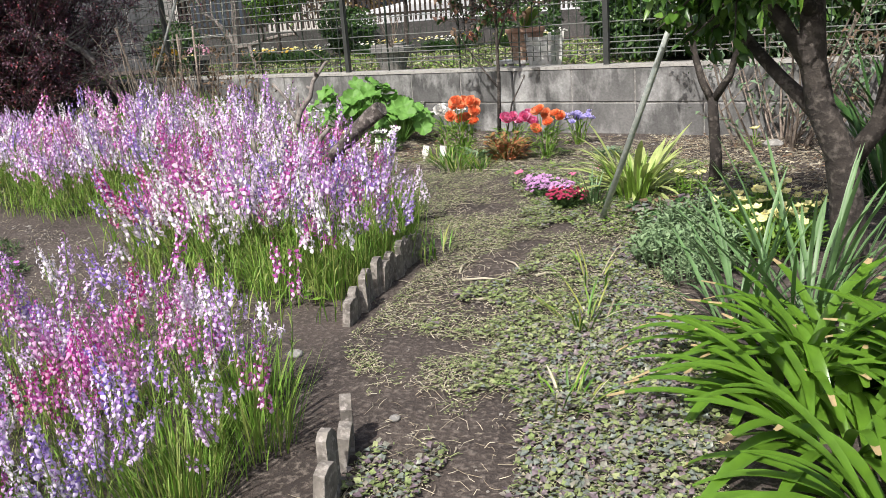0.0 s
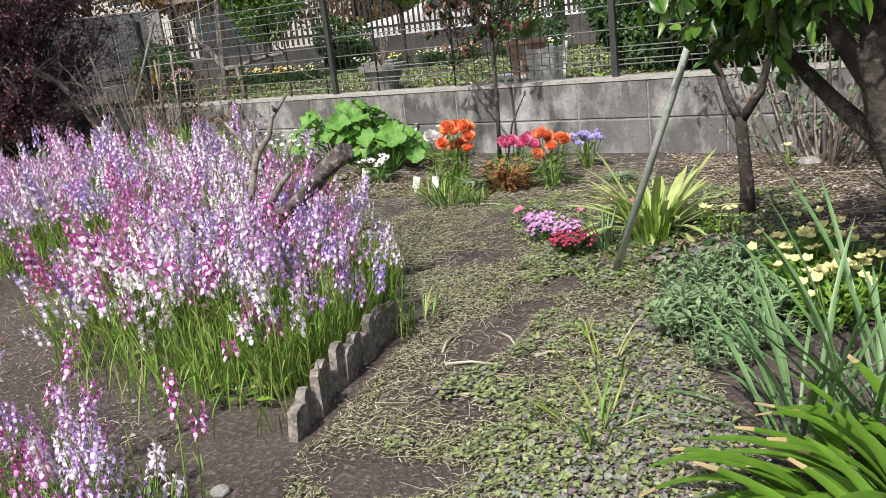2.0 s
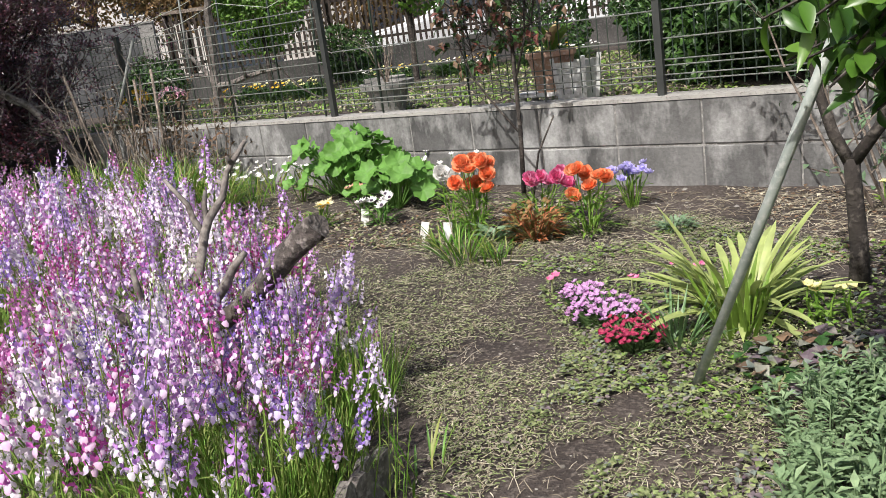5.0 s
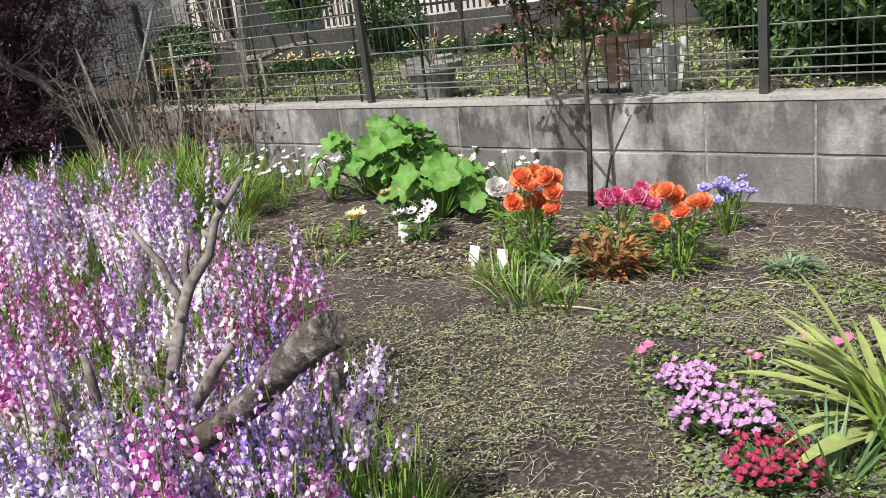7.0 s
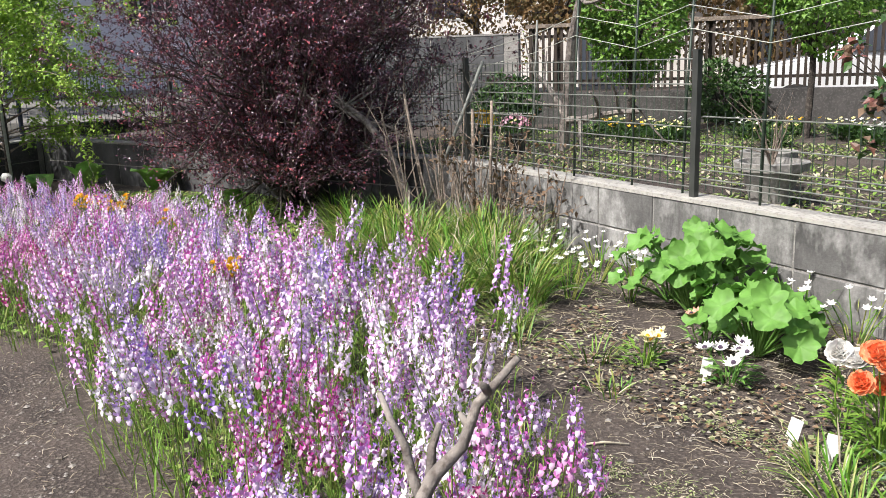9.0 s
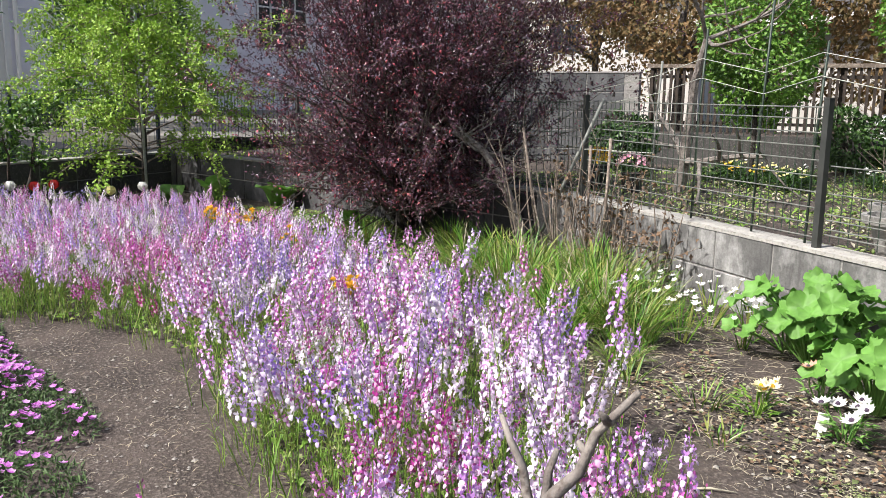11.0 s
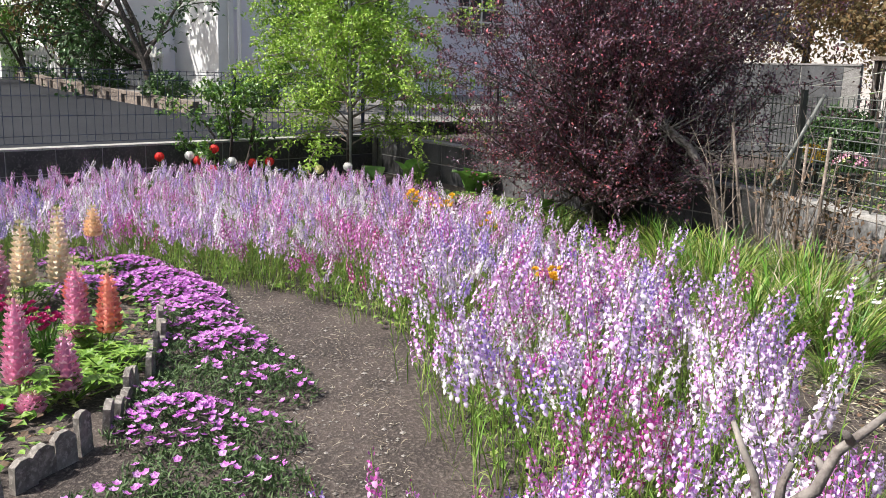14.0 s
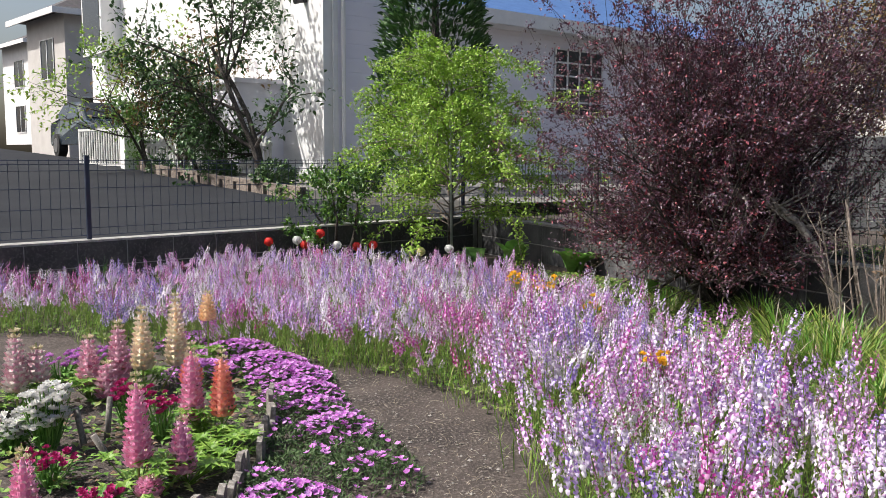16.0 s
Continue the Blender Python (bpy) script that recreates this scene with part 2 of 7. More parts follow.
def gz(x, y):
    """The soil's height: a path that climbs a little, a slight rise towards the block wall, and small unevenness."""
    dip = smooth01((x + 1.6) / 0.8) * (-0.10 + 0.13 * smooth01((y - 1.1) / 1.0) - 0.03 * smooth01(y - 3.0))
    return dip + 0.05 * smooth01((y - 3.0) / 1.0) + 0.012 * noise.noise((x * 1.7, y * 1.7, 0.3)) + 0.006 * noise.noise((x * 6, y * 6, 1.3))


def inside(x, y, poly):
    c, j = False, len(poly) - 1
    for i in range(len(poly)):
        (xi, yi), (xj, yj) = poly[i], poly[j]
        if (yi > y) != (yj > y) and x < (xj - xi) * (y - yi) / (yj - yi) + xi:
            c = not c
        j = i
    return c


def scatter(poly, gap, rnd, tries=9000, limit=400):
    xs, ys = [p[0] for p in poly], [p[1] for p in poly]
    out = []
    for _ in range(tries):
        x, y = rnd.uniform(min(xs), max(xs)), rnd.uniform(min(ys), max(ys))
        if inside(x, y, poly) and all((x - a) ** 2 + (y - b) ** 2 > gap * gap for a, b in out):
            out.append((x, y))
            if len(out) >= limit:
                break
    return out


# ---- plan ----
WALL_Y, WALL_TOP = 5.45, 0.43
BEND = (-5.75, 5.45)
CORNER = (-10.35, 3.33)
C_END = (-6.2, -1.63)
CB = Vector((CORNER[0] - BEND[0], CORNER[1] - BEND[1])).normalized()
CC = Vector((C_END[0] - CORNER[0], C_END[1] - CORNER[1])).normalized()


# ---- ground ----
def ground_sheet():
    g = Geo()
    nx, ny, x0, x1, y0, y1 = 150, 105, -11.5, 3.5, -4.0, 6.5
    rows = []
    for j in range(ny + 1):
        y = y0 + (y1 - y0) * j / ny
        rows.append([(x0 + (x1 - x0) * i / nx, y, gz(x0 + (x1 - x0) * i / nx, y)) for i in range(nx + 1)])
    g.grid(rows)
    tagged(part("ground", g, M_SOIL, None, "dark brown garden soil with crumbs, moss and dry straw", True), category="ground", kind="structure")


ground_sheet()
far = Geo()
far.face([(-400, -400, -0.2), (400, -400, -0.2), (400, 400, -0.2), (-400, 400, -0.2)])
tagged(part("ground_far", far, M_SOIL, None, "earth ground reaching the horizon"), category="ground", kind="structure")


# ---- block walls ----
def block_mesh(w, d, h, mat):
    bm = bmesh.new()
    bmesh.ops.create_cube(bm, size=1, matrix=Matrix.Diagonal((w, d, h, 1)))
    bmesh.ops.bevel(bm, geom=bm.edges[:], offset=0.004, segments=1, affect="EDGES")
    me = bpy.data.meshes.new("block")
    bm.to_mesh(me)
    bm.free()
    me.materials.append(mat)
    return me


def block_wall(name, a, b, mat, label, first=0.0, cap=M_MORTAR, z0=-0.17, rows=3, depth=0.15, back=1):
    """Blocks 0.4 x 0.2 m from a to b in stacked bond, their faces on that line; the wall's body lies on the side named by back."""
    a, b = Vector(a), Vector(b)
    L, ang = (b - a).length, math.atan2(b.y - a.y, b.x - a.x)
    root = tagged(empty(name, pose(a.x, a.y, 0, 0, 0, math.degrees(ang))), label, "wall", kind="structure")
    core = Geo()
    core.box((0, back * 0.006 if back > 0 else -depth + 0.006, z0), (L, depth - 0.006 if back > 0 else -0.006, z0 + rows * 0.2 - 0.004))
    part("mortar", core, M_MORTAR, root)
    me = block_mesh(0.391, depth, 0.191, mat)
    n = int((L - first) / 0.4) + 1
    for i in range(-1, n):
        x = first + 0.4 * i + 0.2
        if x - 0.2 < -0.01 or x + 0.2 > L + 0.01:
            continue
        for r in range(rows):
            o = part("block", me, mat, root)
            o.location = (x, back * depth / 2 + RND.uniform(-0.0015, 0.0015), z0 + 0.2 * r + 0.1)
    c = Geo()
    lo, hi = (-0.004, depth + 0.004) if back > 0 else (-depth - 0.004, 0.004)
    c.box((0, lo, z0 + rows * 0.2 - 0.003), (L, hi, z0 + rows * 0.2 + 0.014))
    part("cap", c, cap, root, "pale mortar cap")
    return root


block_wall("wall_north", BEND, (4.65, WALL_Y), M_CONC, "low weathered grey concrete block garden wall", 0.05, M_CAP)
block_wall("wall_northwest", CORNER, BEND, M_NWCONC, "stained grey concrete block wall behind the shrubs, shade put into its colour", 0.1, M_MORTAR)
# faces away from the sun; part of that shade is put into its colour
block_wall("wall_west", C_END, CORNER, M_DARKCONC, "dark low concrete wall with a pale cap, its shade partly in the colour", 0.0, M_CAP)

# ---- raised ground beyond the walls, road ----
g = Geo()
g.face([(CORNER[0] - 0.1, CORNER[1] + 0.16, 0.40), (BEND[0] + 0.05, BEND[1] + 0.12, 0.40), (6, WALL_Y + 0.12, 0.40), (30, 40, 0.40), (-9, 40, 0.40), (-16, 10, 0.40)])
tagged(part("ground_neighbour", g, M_SOIL, None, "raised garden soil of the plot next door"), category="ground", kind="structure")
g = Geo()
n = Vector((CC.y, -CC.x)) * -1
a, b = Vector(CORNER) - CC * 1.0, Vector(C_END) + CC * 14
w = Vector((-CC.y, CC.x))
if w.x > 0:
    w = -w
g.face([(*(a + w * 0.13), 0.385), (*(b + w * 0.13), 0.385), (*(b + w * 60), 0.38 + 2.4), (*(a + w * 60), 0.38 + 2.4)])
tagged(part("road", g, M_ASPH, None, "dark grey asphalt road and forecourt"), category="road", kind="structure")

# ---- linaria ----


def florets_on(g, rnd, foot, way, length, florets, size):
    """Florets round a stalk: two-eared upper lips, bulging lower lips, spurs, and dark buds at the top."""
    foot, way = Vector(foot), Vector(way).normalized()
    g.tube([foot, foot + way * length], [0.0014, 0.0009], 3, 1, False)
    for i in range(florets):
        s = (i + rnd.random() * 0.7) / florets
        az = i * 2.4 + rnd.uniform(-0.6, 0.6)
        k = size * (1.15 - 0.7 * s ** 2.0) * rnd.uniform(0.8, 1.2)
        h = Vector((math.cos(az), math.sin(az), 0))
        sd = Vector((-h.y, h.x, 0))
        p = foot + way * length * s + h * 0.003
        if s > 0.84:
            g.leaf(p, h * 0.5 + UP, h, k * 1.0, k * 0.6, 0.2, 3)
            continue
        q = p + h * k * rnd.uniform(0.5, 1.0) + UP * rnd.uniform(-0.3, 0.1) * k
        for w in (-1, 1):
            e = (h * 0.15 + UP + sd * 0.4 * w).normalized()
            g.quad(q, e, (sd * 0.9 + h * 0.4 * w).normalized(), k * 0.85, k * 0.55, 0)
        dn = (h * 0.4 - UP * 0.85 + sd * rnd.uniform(-0.25, 0.25)).normalized()
        c = q + dn * k * 0.3
        n = len(g.v)
        g.v.append(tuple(c + h * k * 0.26 + UP * k * 0.08))
        for j, r in enumerate((0.42, 0.5, 0.46, 0.56, 0.46, 0.5)):
            a = 2 * math.pi * (j + 3) / 6
            g.v.append(tuple(c + (dn * math.cos(a) + sd * math.sin(a) * 0.8) * k * r))
        for j in range(6):
            g.f.append((n, n + 1 + j, n + 1 + (j + 1) % 6))
            g.m.append(2)
        g.quad(p, (q - p).normalized(), UP, (q - p).length * 1.2, k * 0.35, 0)
        g.quad(q, (-UP * 0.9 - h * 0.35).normalized(), sd, k * 1.1, k * 0.2, 0)


def spike_mesh(rnd, length, florets, size, kind):
    g = Geo()
    florets_on(g, rnd, (0, 0, 0), (0, 0, 1), length, florets, size)
    for i in range(2):
        a, r = rnd.uniform(0, 6.283), rnd.uniform(0.025, 0.06)
        lean = Vector((math.cos(a) * 0.25, math.sin(a) * 0.25, 1))
        foot = Vector((math.cos(a) * r, math.sin(a) * r, rnd.uniform(-0.07, 0.01)))
        g.tube([(0, 0, -0.09), foot], [0.001, 0.001], 3, 1, False)
        florets_on(g, rnd, foot, lean, length * rnd.uniform(0.45, 0.75), int(florets * rnd.uniform(0.4, 0.65)), size * 0.95)
    return g.mesh("flower_spike", [M_LIN[kind], M_STEM, M_LINLIP[kind], M_LINBUD], True)


SPIKES = {}
for kind in LIN:
    SPIKES[kind] = [spike_mesh(random.Random(20 + i), L, n, 0.0142, kind) for i, (L, n) in enumerate([(0.12, 20), (0.15, 24), (0.10, 17), (0.17, 26), (0.13, 20), (0.07, 13)])]


def linaria_plant(seed, spikes, tall, spread, kind="mixed"):
    rnd = random.Random(seed)
    g, tops = Geo(), []
    for i in range(spikes):
        az, r = rnd.uniform(0, 6.28), spread * rnd.random() ** 0.6
        b = Vector((math.cos(az) * r * 0.6, math.sin(az) * r * 0.6, 0))
        hgt = tall * rnd.uniform(0.55, 1.0)
        t = b + Vector((math.cos(az) * r * 0.5 + rnd.uniform(-0.03, 0.03), math.sin(az) * r * 0.5 + rnd.uniform(-0.03, 0.03), hgt))
        mid = (b + t) / 2 + Vector((rnd.uniform(-0.02, 0.02), rnd.uniform(-0.02, 0.02), 0))
        g.tube([b, mid, t], [0.002, 0.0017, 0.0014], 4, 0, False)
        for k in range(9):
            s = rnd.uniform(0.03, 0.85)
            p = b.lerp(t, s)
            a2 = rnd.uniform(0, 6.28)
            g.leaf(p, (math.cos(a2), math.sin(a2), rnd.uniform(0.3, 1.3)), UP, rnd.uniform(0.03, 0.055), 0.0035, 0.3)
        tops.append((t, (t - mid + Vector((rnd.uniform(-0.03, 0.03), rnd.uniform(-0.03, 0.03), 0))).normalized()))
    for i in range(12):
        az, r = rnd.uniform(0, 6.28), spread * rnd.random() ** 0.5
        b = Vector((math.cos(az) * r, math.sin(az) * r, 0))
        t = b * 1.2 + Vector((0, 0, tall * rnd.uniform(0.35, 0.8)))
        g.tube([b, t], [0.0016, 0.001], 3, 0, False)
        for k in range(9):
            a2 = rnd.uniform(0, 6.28)
            g.leaf(b.lerp(t, 0.1 + 0.9 * k / 8), (math.cos(a2), math.sin(a2), rnd.uniform(0.4, 1.4)), UP, rnd.uniform(0.03, 0.05), 0.0035, 0.3)
    for k in range(46):
        az, r = rnd.uniform(0, 6.28), spread * rnd.random() ** 0.5
        g.strap((math.cos(az) * r, math.sin(az) * r, -0.01), rnd.uniform(0, 6.28), rnd.uniform(0.05, 0.5), rnd.uniform(0.08, 0.2), 0.0042, rnd.uniform(0.1, 0.9), 3)
    root = part("linaria_plant", g, M_STEM)
    for i, (t, d) in enumerate(tops):
        pool = SPIKES[kind if rnd.random() < 0.8 else "mixed"]
        o = part("flower_spike", pool[rnd.randrange(len(pool))], M_STEM, root)
        s = rnd.uniform(0.8, 1.15)
        o.matrix_basis = Matrix.Translation(t - d * 0.03) @ d.to_track_quat("Z", "Y").to_matrix().to_4x4() @ Matrix.Diagonal((s, s, s, 1))
    return root


BAND = [(-0.92, 2.46), (-1.1, 2.40), (-1.36, 2.44), (-1.68, 2.56), (-1.95, 2.78), (-2.3, 2.93), (-2.7, 3.04), (-3.2, 3.0), (-3.6, 3.0), (-4.0, 2.94), (-4.65, 2.68), (-5.1, 2.2), (-5.4, 1.5), (-5.75, 0.8), (-6.1, -0.2), (-6.4, -1.0),
        (-7.2, -0.2), (-7.9, 0.9), (-8.2, 1.6), (-8.2, 2.3), (-7.9, 3.0), (-7.2, 3.4), (-6.2, 3.7), (-5.2, 3.78), (-4.2, 3.85), (-3.4, 3.88), (-2.8, 3.85), (-2.35, 3.7), (-1.95, 3.5), (-1.42, 3.2), (-1.16, 2.95), (-0.98, 2.6)]
NEAR_BED = [(-0.55, 1.56), (-0.60, 1.82), (-0.80, 2.00), (-1.07, 1.97), (-1.55, 1.71), (-1.60, 1.33), (-1.11, 1.01), (-0.55, 1.26)]
SHAPES = [(8, 0.36, 0.2), (7, 0.31, 0.19), (9, 0.39, 0.2), (7, 0.28, 0.18), (8, 0.34, 0.21), (6, 0.41, 0.17)]
TEMPL = [linaria_plant(50 + i, n, h, sp) for i, (n, h, sp) in enumerate(SHAPES)]
ROSE = [linaria_plant(60 + i, n, h, sp, "rose") for i, (n, h, sp) in enumerate(SHAPES[:2])]
PALE = [linaria_plant(70 + i, n, h, sp, "white") for i, (n, h, sp) in enumerate(SHAPES[:2])]
VIOLET = [linaria_plant(80 + i, n, h, sp, "violet") for i, (n, h, sp) in enumerate(SHAPES[:2])]
PATCHES = [(-1.66, 2.83, 0.22, PALE), (-1.62, 2.55, 0.2, PALE), (-2.47, 3.04, 0.27, ROSE), (-1.59, 2.93, 0.14, VIOLET), (-2.0, 2.7, 0.24, ROSE), (-0.90, 1.71, 0.2, ROSE), (-1.55, 3.3, 0.18, VIOLET), (-1.5, 2.5, 0.22, PALE)]
rl = random.Random(3)
SPOTS = [(p, 1.0) for p in scatter(BAND, 0.16, rl, 12000, 300)] + [(p, 0.72) for p in scatter(NEAR_BED, 0.14, rl, 4000, 44)] + [((-1.06, 2.86), 0.75), ((-1.04, 2.74), 0.6), ((-1.93, 2.66), 0.98), ((-2.1, 2.72), 1.05), ((-1.82, 2.6), 0.85), ((-1.5, 2.93), 0.85), ((-1.38, 3.0), 0.75), ((-1.62, 2.92), 0.9), ((-1.76, 2.98), 0.9), ((-1.3, 3.06), 0.6), ((-1.55, 3.12), 0.8), ((-1.33, 2.9), 0.95), ((-1.42, 2.93), 1.0), ((-1.22, 2.9), 0.7), ((-1.52, 2.86), 1.0), ((-1.28, 2.8), 0.85), ((-1.68, 3.0), 1.0), ((-1.6, 3.06), 0.95)]
for i, ((x, y), s) in enumerate(SPOTS):
    s *= 1.06 - 0.26 * smooth01((-x - 3.8) / 3.0) - 0.07 * smooth01((x + 1.9) / 0.6) * (y > 2.2)
    if x > -1.12 and 2.2 < y < 2.75 and i % 2:
        continue
    pool, what = TEMPL, "pink, lilac and white"
    for px, py, pr, kind in PATCHES:
        if math.hypot(x - px, y - py) < pr:
            pool = kind
    drift = noise.noise((x * 1.6, y * 1.6, 5.0))
    if pool is TEMPL and abs(drift) > 0.4:
        pool = ROSE if drift > 0 else VIOLET
    elif pool is TEMPL and rl.random() < 0.035:
        pool = PALE
    what = "magenta-rose" if pool is ROSE else "white" if pool is PALE else "violet-blue" if pool is VIOLET else what
    o = place(pool[i % len(pool)], x, y, gz(x, y), rl.uniform(0, 360), s * rl.uniform(0.85, 1.15))
    tagged(o, "slender linaria plant with " + what + " flower spikes", "flower", "linaria bed")
TEMPL = TEMPL + ROSE + PALE + VIOLET
for t0 in TEMPL:
    for c in t0.children_recursive:
        bpy.data.objects.remove(c)
    bpy.data.objects.remove(t0)

# ---- more materials ----
M_WOOD = surface("weathered_wood", (0.12, 0.108, 0.096), (0.25, 0.228, 0.20), 26.0, (0.36, 0.33, 0.30), 70.0, 0.9, strength=0.6)
M_DRIFT = surface("driftwood", (0.13, 0.115, 0.105), (0.29, 0.26, 0.235), 24.0, (0.10, 0.08, 0.07), 55.0, 0.85, strength=0.7)
M_LIMB = surface("grey_rotten_bark", (0.035, 0.029, 0.026), (0.12, 0.102, 0.092), 34.0, (0.27, 0.24, 0.22), 60.0, 0.9, strength=0.9, dist=0.01)
M_DRIFTDARK = surface("dark_old_bark", (0.03, 0.024, 0.021), (0.075, 0.06, 0.05), 16.0, (0.14, 0.12, 0.10), 60.0, 0.9, strength=0.8)
M_BARK = surface("tree_bark", (0.022, 0.018, 0.016), (0.058, 0.048, 0.041), 9.0, (0.13, 0.112, 0.098), 40.0, 0.9, strength=0.8, dist=0.01)
M_TWIG = surface("dry_twig", (0.12, 0.095, 0.078), (0.24, 0.195, 0.16), 10.0, (0.36, 0.31, 0.26), 50.0, 0.9)
M_AGAP = leafy("strap_leaf_green", [(0.08, 0.19, 0.018), (0.13, 0.27, 0.028), (0.28, 0.42, 0.07), (0.10, 0.22, 0.02), (0.42, 0.50, 0.14)], 0.3, 0.4)
M_TIPS = leafy("dried_leaf_tip", [(0.46, 0.46, 0.20), (0.58, 0.54, 0.30), (0.44, 0.30, 0.15)], 0.7, 0.3)
M_LEEK = leafy("blue_green_leaf", [(0.07, 0.15, 0.05), (0.10, 0.20, 0.07), (0.14, 0.25, 0.10)], 0.45, 0.2)
M_GREY = leafy("grey_green_leaf", [(0.15, 0.25, 0.13), (0.20, 0.31, 0.18), (0.24, 0.35, 0.22), (0.13, 0.21, 0.11)], 0.7, 0.2)
M_LYCH = leafy("felted_leaf", [(0.17, 0.27, 0.13), (0.22, 0.33, 0.17), (0.28, 0.39, 0.21), (0.14, 0.22, 0.10)], 0.8, 0.2)
M_PHLOXLEAF = leafy("phlox_leaf", [(0.035, 0.075, 0.022), (0.06, 0.115, 0.032), (0.09, 0.155, 0.05)], 0.6, 0.12)
M_LIME = leafy("fresh_green_leaf", [(0.10, 0.22, 0.024), (0.15, 0.30, 0.034), (0.21, 0.35, 0.055)], 0.5, 0.3)
M_GRASS = leafy("grass_blade", [(0.045, 0.135, 0.009), (0.08, 0.21, 0.013), (0.13, 0.29, 0.022), (0.26, 0.29, 0.07)], 0.5, 0.18)
M_VARI = leafy("variegated_leaf", [(0.44, 0.48, 0.13), (0.62, 0.62, 0.28), (0.28, 0.40, 0.07), (0.68, 0.66, 0.38)], 0.45, 0.3)
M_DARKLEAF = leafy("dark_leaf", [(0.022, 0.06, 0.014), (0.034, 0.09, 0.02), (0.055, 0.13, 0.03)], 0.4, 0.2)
M_CITRUS = leafy("glossy_leaf", [(0.035, 0.095, 0.014), (0.06, 0.15, 0.02), (0.15, 0.29, 0.035), (0.045, 0.115, 0.016)], 0.35, 0.3)
M_TOPIARY = leafy("topiary_leaf", [(0.07, 0.17, 0.02), (0.11, 0.24, 0.03), (0.16, 0.31, 0.045)], 0.45, 0.25)
M_MALLOW = leafy("mallow_leaf", [(0.06, 0.18, 0.025), (0.10, 0.26, 0.04), (0.16, 0.34, 0.065), (0.22, 0.40, 0.10)], 0.6, 0.3)
# third tone, blue-grey, is the leaves' sheen painted as a colour
M_BUSH = leafy("purple_leaf", [(0.05, 0.024, 0.036), (0.095, 0.037, 0.058), (0.15, 0.12, 0.17), (0.19, 0.047, 0.072), (0.075, 0.052, 0.036), (0.12, 0.048, 0.075)], 0.36, 0.3)
M_BUSHRED = leafy("red_new_leaf", [(0.40, 0.06, 0.09), (0.28, 0.05, 0.07), (0.46, 0.12, 0.14)], 0.5, 0.25)
M_WEEP = leafy("lime_small_leaf", [(0.20, 0.36, 0.035), (0.28, 0.46, 0.05), (0.14, 0.28, 0.025), (0.38, 0.54, 0.09)], 0.5, 0.4)
M_COVER = leafy("ground_cover_leaf", [(0.19, 0.25, 0.085), (0.25, 0.32, 0.12), (0.34, 0.37, 0.18), (0.14, 0.18, 0.065)], 0.7, 0.15)
M_AJUGA = leafy("purple_brown_leaf", [(0.14, 0.10, 0.12), (0.21, 0.165, 0.18), (0.27, 0.26, 0.20), (0.19, 0.22, 0.19)], 0.42, 0.1)
M_STRAW = leafy("dry_straw", [(0.46, 0.41, 0.30), (0.36, 0.32, 0.23), (0.55, 0.51, 0.40), (0.25, 0.21, 0.15)], 0.9, 0.0)
M_PEBBLE = leafy("pebble", [(0.14, 0.122, 0.105), (0.19, 0.17, 0.15), (0.09, 0.075, 0.062), (0.28, 0.265, 0.24)], 0.85, 0.0)
M_LITTER = leafy("dead_leaf", [(0.17, 0.10, 0.06), (0.24, 0.16, 0.10), (0.12, 0.08, 0.05)], 0.85, 0.05)
M_GALV = surface("galvanised_pole", (0.30, 0.34, 0.31), (0.42, 0.46, 0.42), 10.0, (0.52, 0.54, 0.50), 60.0, 0.55, 0.2, strength=0.15)
M_WIRE = surface("pale_wire", (0.13, 0.14, 0.13), (0.21, 0.22, 0.20), 10.0, None, 60.0, 0.5, strength=0.1)
M_GREENWIRE = surface("green_wire", (0.02, 0.035, 0.025), (0.035, 0.055, 0.038), 10.0, None, 60.0, 0.5, strength=0.1)
M_CORD = surface("white_cord", (0.34, 0.36, 0.32), (0.46, 0.47, 0.42), 30.0, None, 90.0, 0.9)
M_WHITE = surface("white_plastic", (0.66, 0.66, 0.64), (0.76, 0.76, 0.74), 8.0, (0.5, 0.49, 0.46), 40.0, 0.5, strength=0.1)
M_TERRA = surface("terracotta", (0.38, 0.22, 0.15), (0.48, 0.31, 0.22), 9.0, (0.55, 0.45, 0.38), 50.0, 0.85)
M_POT = surface("grey_stone_pot", (0.18, 0.175, 0.165), (0.29, 0.28, 0.265), 9.0, (0.38, 0.37, 0.35), 50.0, 0.9)
M_POTDARK = surface("black_pot", (0.02, 0.02, 0.022), (0.035, 0.035, 0.037), 9.0, None, 50.0, 0.5)


def petal(name, *cols, per="island"):
    return leafy(name, list(cols), 0.6, 0.3, per)


M_ORANGE = petal("orange_petal", (0.92, 0.32, 0.14), (0.94, 0.46, 0.27), (0.90, 0.25, 0.09), (0.94, 0.40, 0.20))
M_PINK = petal("pink_petal", (0.84, 0.22, 0.44), (0.90, 0.42, 0.60), (0.78, 0.15, 0.36))
M_WHITEP = petal("white_petal", (0.86, 0.85, 0.82), (0.88, 0.88, 0.87), (0.80, 0.79, 0.76))
M_BLUEP = petal("lavender_petal", (0.36, 0.33, 0.72), (0.45, 0.42, 0.78), (0.55, 0.50, 0.82))
M_YELLOW = petal("yellow_petal", (0.86, 0.60, 0.05), (0.88, 0.68, 0.10), (0.84, 0.50, 0.03))
M_PALEY = petal("pale_yellow_petal", (0.86, 0.82, 0.40), (0.88, 0.86, 0.54), (0.84, 0.78, 0.32))
M_SALMON = petal("salmon_petal", (0.80, 0.33, 0.22), (0.84, 0.42, 0.32))
M_CREAM = petal("cream_petal", (0.86, 0.76, 0.42), (0.88, 0.80, 0.52))
